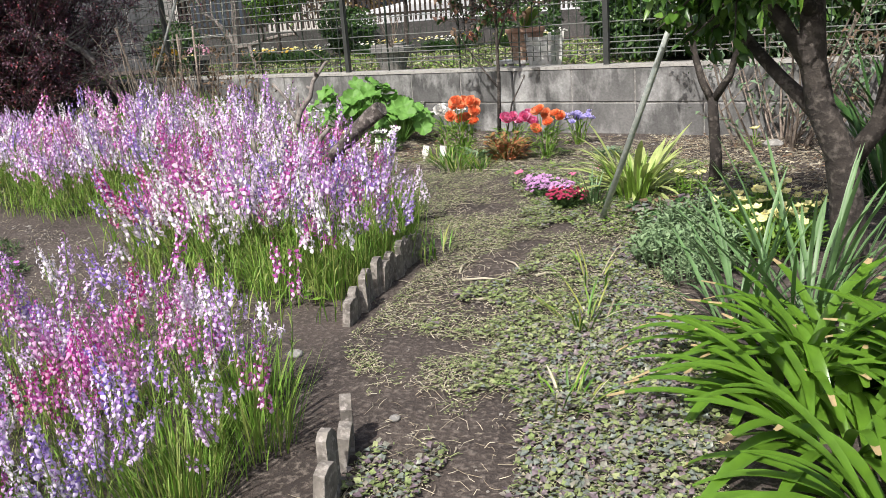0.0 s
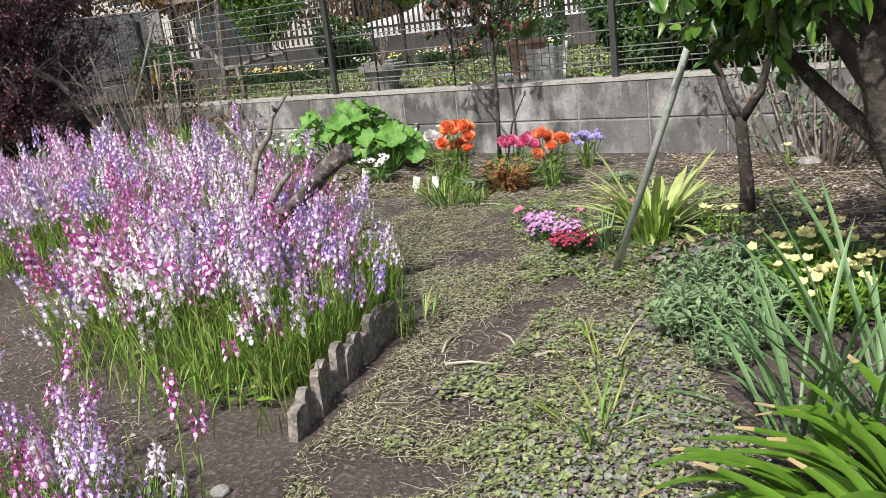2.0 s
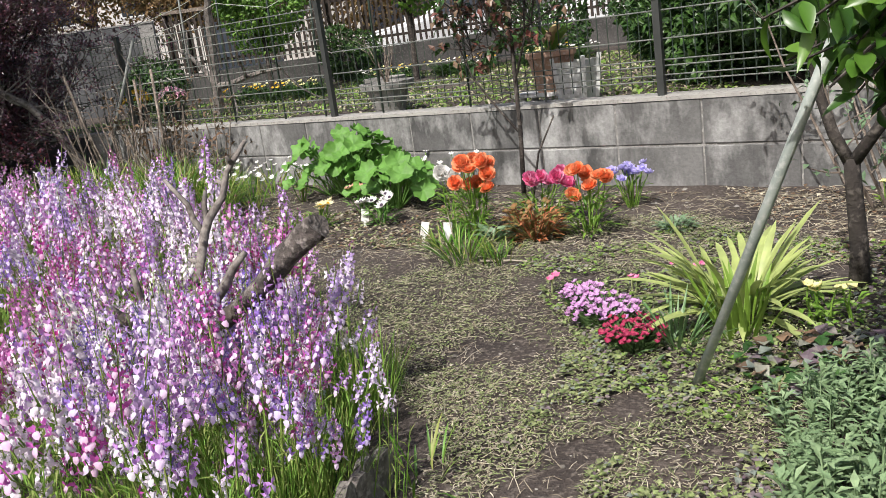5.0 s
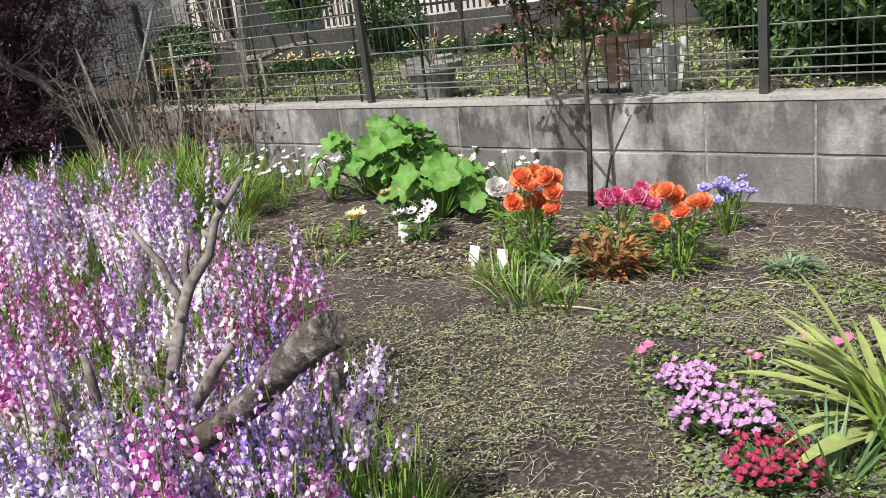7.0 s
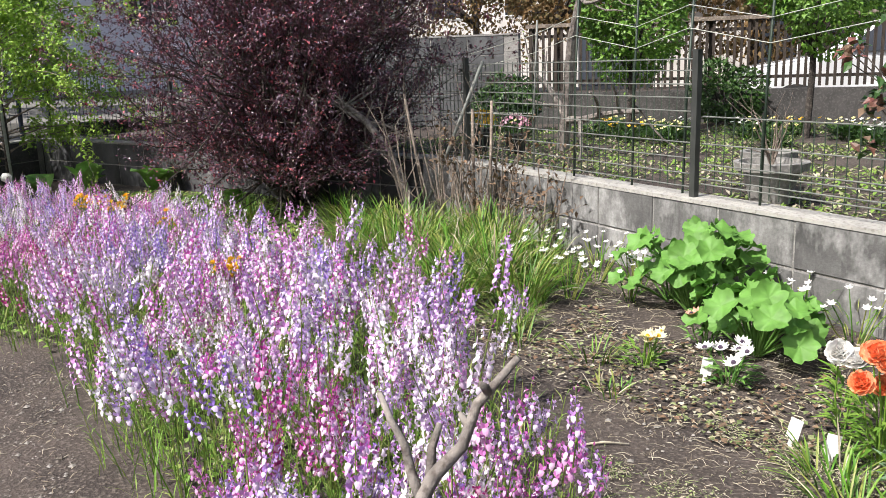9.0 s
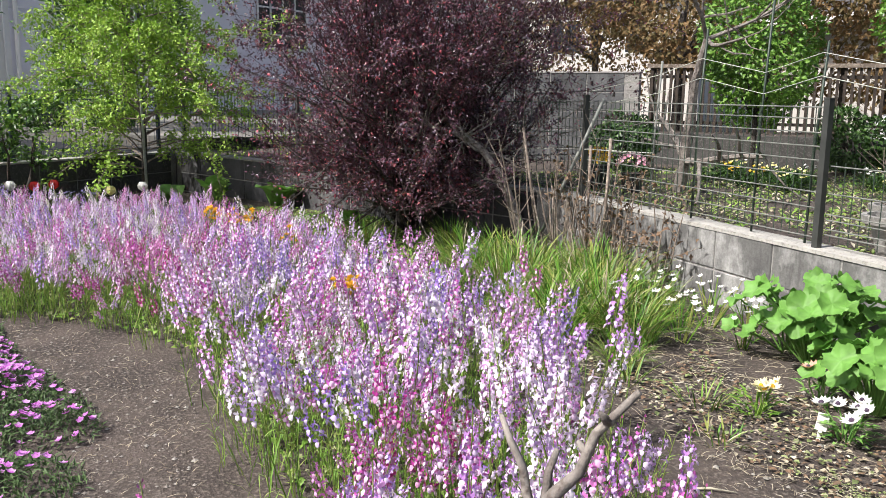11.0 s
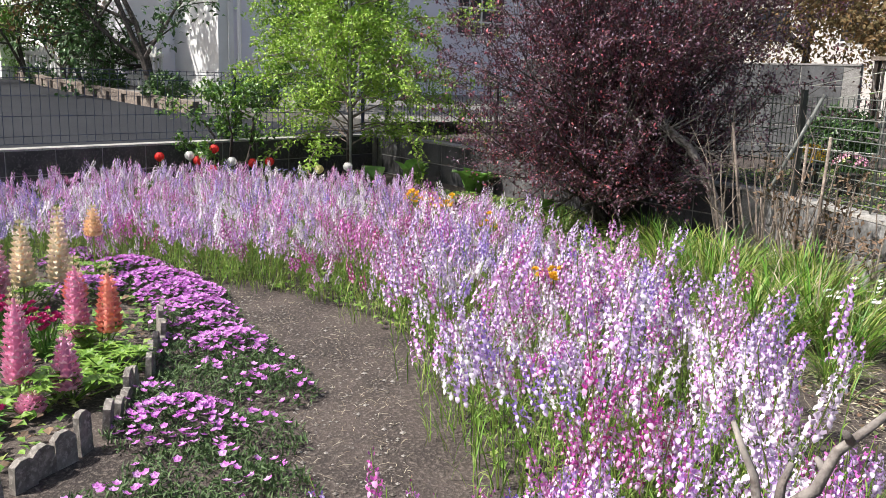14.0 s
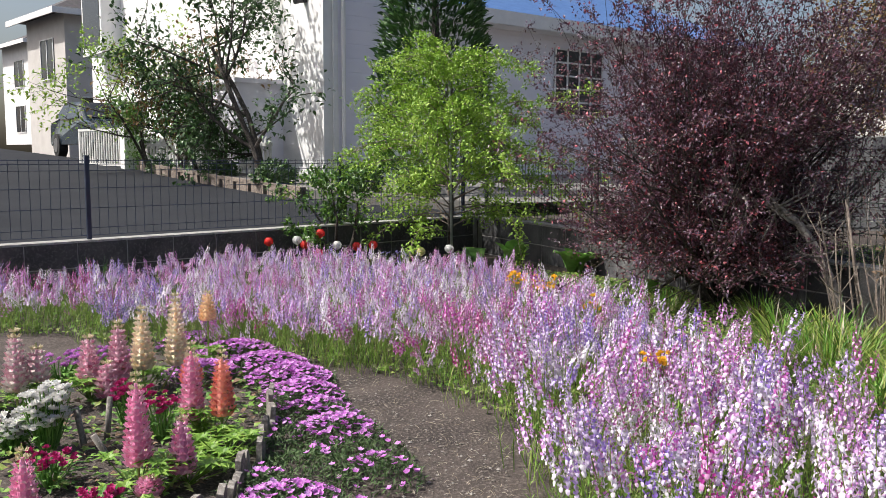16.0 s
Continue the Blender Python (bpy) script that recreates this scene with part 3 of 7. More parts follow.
M_RUST = leafy("rust_leaf", [(0.38, 0.11, 0.05), (0.48, 0.19, 0.08), (0.28, 0.14, 0.05), (0.20, 0.19, 0.06)], 0.6, 0.2)
M_BRONZE = leafy("bronze_leaf", [(0.17, 0.06, 0.05), (0.24, 0.09, 0.07), (0.12, 0.075, 0.05), (0.20, 0.13, 0.08)], 0.45, 0.25)
M_PHLOX = petal("phlox_petal", (0.58, 0.15, 0.60), (0.68, 0.26, 0.70), (0.52, 0.12, 0.50), (0.74, 0.42, 0.78))
M_MAGENTA = petal("magenta_petal", (0.50, 0.03, 0.20), (0.60, 0.06, 0.30), (0.42, 0.02, 0.14))
M_PALEPHLOX = petal("pale_pink_petal", (0.62, 0.36, 0.62), (0.72, 0.50, 0.72), (0.54, 0.26, 0.54))
M_CRIMSON = petal("crimson_petal", (0.42, 0.03, 0.10), (0.52, 0.06, 0.14), (0.34, 0.02, 0.08))
M_PURPLE = petal("purple_petal", (0.20, 0.04, 0.28), (0.28, 0.06, 0.36), (0.34, 0.10, 0.42))
M_RED = petal("tulip_red", (0.70, 0.02, 0.02), (0.78, 0.04, 0.03))
M_DARKEYE = petal("dark_flower_eye", (0.06, 0.04, 0.10), (0.09, 0.06, 0.10))
M_LUPINPINK = petal("lupin_pink", (0.84, 0.32, 0.54), (0.88, 0.48, 0.66), (0.80, 0.26, 0.46), (0.90, 0.60, 0.74))
M_LUPINORANGE = petal("lupin_orange", (0.90, 0.30, 0.20), (0.92, 0.44, 0.32), (0.88, 0.36, 0.34))
M_LUPINCREAM = petal("lupin_cream", (0.90, 0.80, 0.58), (0.92, 0.86, 0.70), (0.90, 0.82, 0.66), (0.88, 0.70, 0.58))
M_CREAMBUD = petal("lupin_bud", (0.66, 0.62, 0.36), (0.74, 0.66, 0.46), (0.60, 0.50, 0.34))
M_LUPINPEACH = petal("lupin_peach", (0.92, 0.60, 0.32), (0.92, 0.70, 0.46))
M_LUPINROSE = petal("lupin_rose", (0.62, 0.16, 0.32), (0.88, 0.70, 0.76), (0.72, 0.30, 0.44), (0.86, 0.62, 0.70))
M_LUPINWHITE = petal("lupin_white", (0.84, 0.76, 0.72), (0.86, 0.82, 0.78), (0.74, 0.44, 0.52))


def sph(rnd):
    z, a = rnd.uniform(-1, 1), rnd.uniform(0, 6.283)
    r = math.sqrt(1 - z * z)
    return Vector((r * math.cos(a), r * math.sin(a), z))


def limb(g, p, d, length, r, rnd, levels, tips, wander=0.25, kids=3, mat=0, lift=0.1, shrink=0.62):
    """A tapering branch that forks; the places of its last twigs are added to tips."""
    pts, rad = [Vector(p)], [r]
    d = Vector(d).normalized()
    n = 4
    for i in range(n):
        d = (d + sph(rnd) * wander + UP * lift).normalized()
        pts.append(pts[-1] + d * length / n)
        rad.append(r * (1 - 0.55 * (i + 1) / n))
    g.tube(pts, rad, 7 if r > 0.012 else (5 if r > 0.004 else 3), mat, True)
    if levels == 0:
        tips.extend((q, d) for q in pts[1:])
        return
    for k in range(kids):
        i = rnd.randint(1, n)
        nd = (d * 0.7 + sph(rnd) * 0.75).normalized()
        limb(g, pts[i] if k else pts[-1], nd, length * shrink * rnd.uniform(0.8, 1.2), rad[i if k else -1] * 0.7, rnd, levels - 1, tips, wander, kids, mat, lift, shrink)


def leaves_at(g, tips, rnd, per, spread, length, width, mat=0, hang=0.0, only=1.0):
    for p, d in tips:
        for _ in range(per):
            if rnd.random() > only:
                continue
            o = sph(rnd) * spread * rnd.random()
            g.leaf(p + o, (d * 0.6 + sph(rnd) - UP * hang), UP + sph(rnd) * 0.6, length * rnd.uniform(0.7, 1.25), width * rnd.uniform(0.75, 1.2), 0.3, mat)


# ---- templates of small plants ----
def tuft(name, n, length, width, spread, lean, droop, mat, seed, dead=0.0, label="", segs=5, tipmat=None, fold=0.25):
    rnd = random.Random(seed)
    g = Geo()
    for i in range(n):
        az, r = rnd.uniform(0, 6.283), spread * rnd.random() ** 0.5
        L = length * rnd.uniform(0.6, 1.1)
        g.strap((r * math.cos(az), r * math.sin(az), -0.01), az + rnd.uniform(-0.7, 0.7), rnd.uniform(*lean), L, width * rnd.uniform(0.7, 1.15), rnd.uniform(*droop), segs, fold, 1 if rnd.random() < dead else 0)
    return part(name, g, [mat, tipmat or M_STRAW], None, label, True)


def finish(ob, label, category, group=""):
    return tagged(ob, label, category, group)


def drop_template(ob):
    for c in list(ob.children_recursive):
        bpy.data.objects.remove(c)
    bpy.data.objects.remove(ob)


def blossom(g, p, n, size, petals, rnd, mat=0, eye=None, cup=0.25, layers=1, width=0.62):
    """A round flower of separate petals, facing n."""
    n = Vector(n).normalized()
    a = n.orthogonal().normalized()
    b = n.cross(a)
    for ly in range(layers):
        k = 1 - 0.26 * ly
        for i in range(petals):
            t = 2 * math.pi * (i + 0.5 * ly) / petals + rnd.uniform(-0.1, 0.1)
            d = (a * math.cos(t) + b * math.sin(t)) * (1 - 0.22 * ly) + n * (cup + 0.5 * ly)
            g.leaf(Vector(p) + n * 0.002 * ly, d, n, size * 0.5 * k, size * width * k, -0.5, mat)
    if eye is not None:
        g.tube([Vector(p), Vector(p) + n * size * 0.1], [size * 0.14, size * 0.1], 6, eye)


def ruffled(g, p, n, size, rnd, mat=0):
    """A full double flower: rings of rounded, wavy petals closing towards the middle."""
    n = Vector(n).normalized()
    a = n.orthogonal().normalized()
    b = n.cross(a)
    for ly, (tilt, count, k) in enumerate(((1.45, 8, 1.0), (1.05, 8, 0.95), (0.7, 7, 0.85), (0.4, 6, 0.72), (0.12, 4, 0.6))):
        for i in range(count):
            t = 2 * math.pi * (i + 0.5 * (ly % 2)) / count + rnd.uniform(-0.15, 0.15)
            h = a * math.cos(t) + b * math.sin(t)
            sd = n.cross(h)
            rows, q, th = [], Vector(p), tilt + 0.35
            for u, w in ((0.0, 0.12), (0.5, 0.30), (0.85, 0.33), (1.0, 0.22)):
                c = Vector(p) + (h * math.sin(th - 0.5 * u) + n * math.cos(th - 0.5 * u)) * size * 0.52 * k * u
                rows.append([c + sd * size * w * e * k + n * size * 0.05 * (math.sin(5 * e + i) * u + abs(e) * 0.8) for e in (-1, 0, 1)])
            g.grid(rows, mat)


def flower_plant(name, seed, heads, tall, spread, size, petalmat, leafmat, petals=8, layers=1, eye=None, leafn=40, leaflen=0.05, leafw=0.015, cup=0.25, up=1.0, width=0.62, low=0.78):
    """Leaves in a clump, stalks, and each flower head as a part."""
    rnd = random.Random(seed)
    g = Geo()
    heads_at = []
    for i in range(heads):
        az, r = rnd.uniform(0, 6.283), spread * rnd.random() ** 0.5
        t = Vector((r * math.cos(az), r * math.sin(az), tall * rnd.uniform(low, 1.0)))
        b = t * 0.25
        b.z = 0
        g.tube([b, (b + t) / 2 + sph(rnd) * 0.01, t], [0.003, 0.0025, 0.002], 5, 0, False)
        heads_at.append(t)
    for i in range(leafn):
        az, r = rnd.uniform(0, 6.283), spread * rnd.random() ** 0.5
        z = tall * 0.6 * rnd.random()
        g.leaf((r * 0.7 * math.cos(az), r * 0.7 * math.sin(az), z), Vector((math.cos(az), math.sin(az), rnd.uniform(0.1, 0.9))), UP, leaflen * rnd.uniform(0.7, 1.3), leafw * rnd.uniform(0.7, 1.2), 0.3)
    root = part(name, g, leafmat)
    for t in heads_at:
        f = Geo()
        way = Vector((rnd.uniform(-0.3, 0.7), rnd.uniform(-1.1, -0.1), up * 0.8)) if layers == 5 else Vector((rnd.uniform(-0.4, 0.4), rnd.uniform(-0.7, 0.1), up))
        if layers == 5:
            ruffled(f, (0, 0, 0), way, size * rnd.uniform(0.8, 1.05), rnd)
        else:
            blossom(f, (0, 0, 0), way, size * rnd.uniform(0.85, 1.1), petals, rnd, 0, 1 if eye else None, cup, layers, width)
        part("flower_head", f, [petalmat, eye or petalmat], root, smooth=layers == 5, at=Matrix.Translation(t))
    return root


def put(root, x, y, deg=0.0, dz=0.0):
    root.matrix_basis = pose(x, y, gz(x, y) + dz, 0, 0, deg)
    return root


# ---- planted edges of split stakes ----
def stake_mesh(w, t, h, seed):
    rnd = random.Random(seed)
    g = Geo()
    o = rnd.uniform(-0.3, 0.3) * w
    lo, sh = -0.06, h * rnd.uniform(0.80, 0.9)
    prof = [(-w / 2, lo), (w / 2, lo), (w / 2 * 0.97, sh * 0.97), (w / 2 * 0.4 + o * 0.4, h), (-w / 2 * 0.35 + o * 0.4, h * 0.99), (-w / 2, sh)]
    f, b = [(x, -t / 2, z) for x, z in prof], [(x * 0.96, t / 2, z) for x, z in prof]
    g.face(f)
    g.face(list(reversed(b)))
    for i in range(len(prof)):
        j = (i + 1) % len(prof)
        g.face([f[j], f[i], b[i], b[j]])
    return g.mesh("stake", [M_WOOD])


STAKES = [stake_mesh(w, t, h, 5 + i) for i, (w, t, h) in enumerate([(0.052, 0.022, 0.10), (0.045, 0.02, 0.115), (0.06, 0.024, 0.09), (0.048, 0.02, 0.125)])]


def edging(line, step, tall, label, seed, gap=0.0, tilt=7, wide=1.0):
    rnd = random.Random(seed)
    pts = [Vector(p) for p in line]
    root = tagged(empty("garden_edging", Matrix.Translation((pts[0].x, pts[0].y, 0))), label, "edging", "garden edging")
    for a, b in zip(pts, pts[1:]):
        L = (b - a).length
        for i in range(max(1, int(L / step))):
            if rnd.random() < gap:
                continue
            q = a.lerp(b, (i + 0.5) * step / L)
            o = part("stake", STAKES[rnd.randrange(4)], M_WOOD, root)
            s = tall * rnd.uniform(0.85, 1.15)
            o.matrix_basis = Matrix.Translation((q.x - pts[0].x + rnd.uniform(-0.008, 0.008), q.y - pts[0].y + rnd.uniform(-0.008, 0.008), gz(q.x, q.y))) @ pose(0, 0, 0, rnd.uniform(-tilt, tilt), rnd.uniform(-tilt, tilt), math.degrees(math.atan2(b.y - a.y, b.x - a.x)) + rnd.uniform(-8, 8)) @ Matrix.Diagonal((wide, 1, s, 1))


edging([(-0.26, 1.69), (-0.32, 1.82), (-0.41, 1.93)], 0.05, 1.1, "leaning grey split-wood stakes edging a flower bed", 1, 0.0, 12)
edging([(-0.79, 2.37), (-0.86, 2.54), (-0.93, 2.73), (-1.01, 2.99)], 0.05, 0.82, "row of weathered wooden stakes edging the linaria bed", 2)
edging([(-1.40, 3.33), (-1.58, 3.42), (-1.85, 3.54), (-2.15, 3.72)], 0.056, 1.0, "row of pale weathered wooden stakes beside the old stump", 3, 0.1, 12)
edging([(-2.55, 1.55), (-2.83, 1.73), (-3.15, 1.89), (-3.6, 1.94), (-4.05, 1.93), (-4.3, 1.86)], 0.078, 1.1, "curved row of grey wooden stakes edging the lupin bed", 4, wide=1.25)

# ---- the old stump with its limbs ----


def old_stump():
    root = tagged(empty("tree_stump", Matrix.Translation((-1.62, 3.03, gz(-1.62, 3.03)))), "weathered dead tree stump with a sawn limb and bare branches", "stump")
    rnd = random.Random(4)
    o = Vector((-1.62, 3.03, 0))

    def p(x, y, z):
        return Vector((x, y, z)) - o
    g = Geo()
    g.tube([p(-1.62, 3.03, -0.05), p(-1.63, 3.02, 0.10), p(-1.62, 3.01, 0.22), p(-1.57, 3.03, 0.28)], [0.06, 0.045, 0.04, 0.03], 10)
    part("trunk", g, M_DRIFTDARK, root, "dark rotting trunk", True)
    g = Geo()
    g.tube([p(-1.60, 3.02, 0.24), p(-1.53, 3.04, 0.285), p(-1.46, 3.06, 0.325)], [0.022, 0.024, 0.021], 9)
    part("limb_foot", g, M_DRIFTDARK, root, "dark decayed foot of the limb", True)
    g = Geo()
    axis = [p(-1.47, 3.055, 0.32), p(-1.40, 3.075, 0.372), p(-1.33, 3.09, 0.432), p(-1.265, 3.108, 0.482), p(-1.228, 3.114, 0.507)]
    rows = []
    for i in range(15):
        k = min(3, int(i * 4 / 14))
        w = i * 4 / 14 - k
        q = axis[k].lerp(axis[k + 1], w)
        d = (axis[k + 1] - axis[k]).normalized()
        a = d.cross(UP).normalized()
        b = a.cross(d)
        r = 0.021 + 0.009 * i / 14 - (0.003 if i == 14 else 0)
        rows.append([q + (a * math.cos(t) + b * math.sin(t)) * r * (1 + 0.10 * math.sin(3 * t + 0.4 * i) + 0.16 * noise.noise((math.cos(t) * 2.2, math.sin(t) * 2.2, i * 0.45))) for t in [2 * math.pi * k2 / 20 for k2 in range(20)]])
    g.grid(rows, 0, True)
    c = axis[4] + Vector((0.004, 0, -0.012))
    for k in range(20):
        g.face([rows[-1][k], rows[-1][(k + 1) % 20], c])
    part("sawn_limb", g, M_LIMB, root, "thick grey limb with a rotten end", True)
    g = Geo()
    g.tube([p(-1.58, 3.03, 0.28), p(-1.72, 2.99, 0.27), p(-1.84, 2.97, 0.29), p(-1.93, 2.97, 0.335)], [0.026, 0.022, 0.018, 0.010], 9)
    part("low_limb", g, M_DRIFTDARK, root, "dark low limb", True)
    g = Geo()
    g.tube([p(-1.64, 3.06, 0.27), p(-1.665, 3.10, 0.36), p(-1.69, 3.16, 0.45), p(-1.70, 3.19, 0.485), p(-1.672, 3.225, 0.535), p(-1.678, 3.255, 0.59), p(-1.65, 3.31, 0.66)], [0.016, 0.0125, 0.012, 0.0115, 0.009, 0.008, 0.0055], 8)
    for a, b in (((-1.66, 3.09, 0.35), (-1.635, 3.075, 0.372)), ((-1.672, 3.12, 0.395), (-1.70, 3.11, 0.405)), ((-1.68, 3.15, 0.43), (-1.665, 3.135, 0.447)), ((-1.675, 3.24, 0.56), (-1.695, 3.235, 0.575)), ((-1.67, 3.27, 0.61), (-1.66, 3.25, 0.63))):
        g.tube([p(*a), p(*b)], [0.009, 0.004], 6)
    g.tube([p(-1.695, 3.165, 0.455), p(-1.725, 3.165, 0.49), p(-1.73, 3.16, 0.53), p(-1.755, 3.15, 0.565), p(-1.79, 3.15, 0.595)], [0.009, 0.008, 0.007, 0.006, 0.0045], 7)
    g.tube([p(-1.70, 3.185, 0.48), p(-1.72, 3.20, 0.52), p(-1.73, 3.22, 0.55)], [0.009, 0.007, 0.005], 6)
    part("branch", g, M_DRIFT, root, "bare forked silvery branch", True)
    g = Geo()
    g.tube([p(-1.60, 3.03, 0.28), p(-1.53, 3.07, 0.36), p(-1.50, 3.09, 0.41), p(-1.48, 3.11, 0.435)], [0.016, 0.012, 0.010, 0.007], 7)
    part("twig", g, M_DRIFT, root, smooth=True)
    g = Geo()
    g.tube([p(-1.75, 2.99, 0.28), p(-1.77, 3.0, 0.36), p(-1.775, 3.0, 0.41)], [0.012, 0.009, 0.006], 6)
    part("twig", g, M_DRIFT, root, smooth=True)


old_stump()

# ---- strap-leaved plants beside the path ----


def agapanthus(x, y, n, length, seed, deg):
    rnd = random.Random(seed)
    root = put(tagged(empty("agapanthus"), "arching bright green strap leaves with dry tips beside the path", "plant", "agapanthus clumps"), x, y, deg)
    for i in range(n):
        g = Geo()
        az, L = rnd.uniform(0, 6.283), length * rnd.uniform(0.55, 1.02)
        lean, droop, w = rnd.uniform(0.15, 0.9), rnd.uniform(1.0, 1.9), 0.028 * rnd.uniform(0.7, 1.15)
        g.strap((0.06 * math.cos(az), 0.06 * math.sin(az), -0.01), az + rnd.uniform(-0.4, 0.4), lean, L, w, droop, 11, 0.38, 0, 0.34)
        if rnd.random() < 0.4:
            for f in range(len(g.m) - 2, len(g.m)):
                g.m[f] = 1
        part("leaf", g, [M_AGAP, M_TIPS], root, smooth=True)


agapanthus(0.44, 2.28, 58, 0.378, 1, 0)
agapanthus(0.38, 2.54, 54, 0.361, 2, 37)
agapanthus(0.63, 2.53, 46, 0.396, 3, 74)
agapanthus(0.59, 2.04, 50, 0.361, 4, 111)
agapanthus(0.81, 2.29, 40, 0.391, 5, 148)
agapanthus(0.29, 2.51, 54, 0.34, 6, 20)


def bladed(name, label, x, y, n, length, width, spread, lean, droop, mat, seed, segs=7, group=""):
    """A clump of long leaves, each one a part."""
    rnd = random.Random(seed)
    root = put(tagged(empty(name), label, "plant", group), x, y)
    for i in range(n):
        g = Geo()
        az, r = rnd.uniform(0, 6.283), spread * rnd.random() ** 0.5
        g.strap((r * math.cos(az), r * math.sin(az), -0.01), az + rnd.uniform(-0.7, 0.7), rnd.uniform(*lean), length * rnd.uniform(0.6, 1.1), width * rnd.uniform(0.7, 1.15), rnd.uniform(*droop), segs, 0.3, 0)
        part("leaf", g, mat, root, smooth=True)


bladed("leek_plant", "tall blue-green narrow blades standing by the path", 0.25, 2.87, 46, 0.50, 0.012, 0.09, (0.05, 0.8), (0.2, 1.0), M_LEEK, 8)
bladed("leek_plant", "blue-green narrow blades standing by the path", 0.12, 2.76, 34, 0.40, 0.011, 0.07, (0.1, 1.0), (0.2, 1.2), M_LEEK, 9)
bladed("phormium", "fan of creamy yellow and green variegated sword leaves", -0.67, 4.0, 66, 0.31, 0.026, 0.06, (0.25, 1.15), (0.3, 1.2), M_VARI, 10)
bladed("phormium", "upright green shoots under the variegated leaves", -0.62, 3.84, 34, 0.19, 0.014, 0.06, (0.0, 0.5), (0.05, 0.5), M_GRASS, 11, 5)
bladed("grass_tuft", "spiky grey-green tuft of fine leaves", -0.73, 3.73, 56, 0.16, 0.007, 0.03, (0.3, 1.3), (0.0, 0.5), M_LEEK, 12, 4)
for i, (x, y, L) in enumerate([(0.22, 4.5, 0.55), (0.36, 4.15, 0.5), (0.43, 4.81, 0.6), (0.24, 4.11, 0.35), (0.64, 4.22, 0.55), (0.80, 3.61, 0.5)]):
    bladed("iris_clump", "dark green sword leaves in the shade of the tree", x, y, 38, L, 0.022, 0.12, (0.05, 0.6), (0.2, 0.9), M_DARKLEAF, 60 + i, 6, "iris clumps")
for i, (x, y, L, n) in enumerate([(-0.23, 2.64, 0.13, 24), (-0.35, 2.90, 0.15, 16), (-1.75, 4.27, 0.16, 80), (-1.90, 4.38, 0.15, 60), (-1.62, 4.28, 0.13, 50), (-0.07, 2.20, 0.10, 30), (-0.96, 3.01, 0.12, 22), (-2.9, 4.45, 0.12, 30), (-3.2, 4.35, 0.12, 30), (-2.62, 4.3, 0.10, 24)]):
    t = put(tuft("grass_tuft", n, L, 0.006, 0.07, (0.2, 1.0), (0.2, 1.0), M_GRASS, 80 + i, 0.12, "small tuft of grass in the bed", 4), x, y)
    finish(t, "", "grass", "grass tufts")

GREENS = [tuft("linaria_plant", 150, 0.19, 0.0034, 0.075, (0.0, 0.4), (0.1, 0.7), M_STEM, 700 + i, 0.0, "", 4) for i in range(2)]
for i, (x, y) in enumerate([(-1.18, 2.84), (-1.2, 2.99), (-1.11, 2.71), (-1.27, 3.17), (-1.02, 2.71), (-1.11, 2.6), (-1.35, 3.3), (-1.33, 2.75), (-1.0, 2.56), (-1.2, 2.5), (-1.07, 2.85), (-0.55, 1.82), (-0.66, 1.9), (-0.6, 1.68), (-0.52, 1.6)]):
    o = place(GREENS[i % 2], x, y, gz(x, y), i * 47, 0.85 + 0.1 * (i % 4))
    finish(o, "dense fresh green linaria stems not yet in flower", "plant", "green linaria stems")
for t in GREENS:
    drop_template(t)

# ---- grass clumps before the wall ----
GRASS_POLY = [(-5.3, 4.55), (-5.0, 4.28), (-4.2, 4.30), (-3.68, 4.33), (-3.55, 4.62), (-3.95, 5.02), (-4.9, 5.05)]
GT = [tuft("grass_clump", 240, 0.33, 0.0062, 0.11, (0.02, 0.7), (0.4, 1.9), M_GRASS, 30 + i, 0.12, "", 5) for i in range(3)]
rg = random.Random(5)
for i, (x, y) in enumerate(scatter(GRASS_POLY, 0.2, rg, 5000, 36)):
    o = place(GT[i % 3], x, y, gz(x, y), rg.uniform(0, 360), rg.uniform(0.55, 1.15))
    finish(o, "thick clump of bright green arching grass with dry blades", "grass", "grass clumps")
for x, y, s in [(-3.35, 4.42, 0.5), (-6.4, 4.3, 0.7), (-6.0, 4.8, 0.8), (-4.9, 5.2, 0.8)]:
    finish(place(GT[1], x, y, gz(x, y), 20, s), "loose clump of green grass", "grass", "grass clumps")
for t in GT:
    drop_template(t)


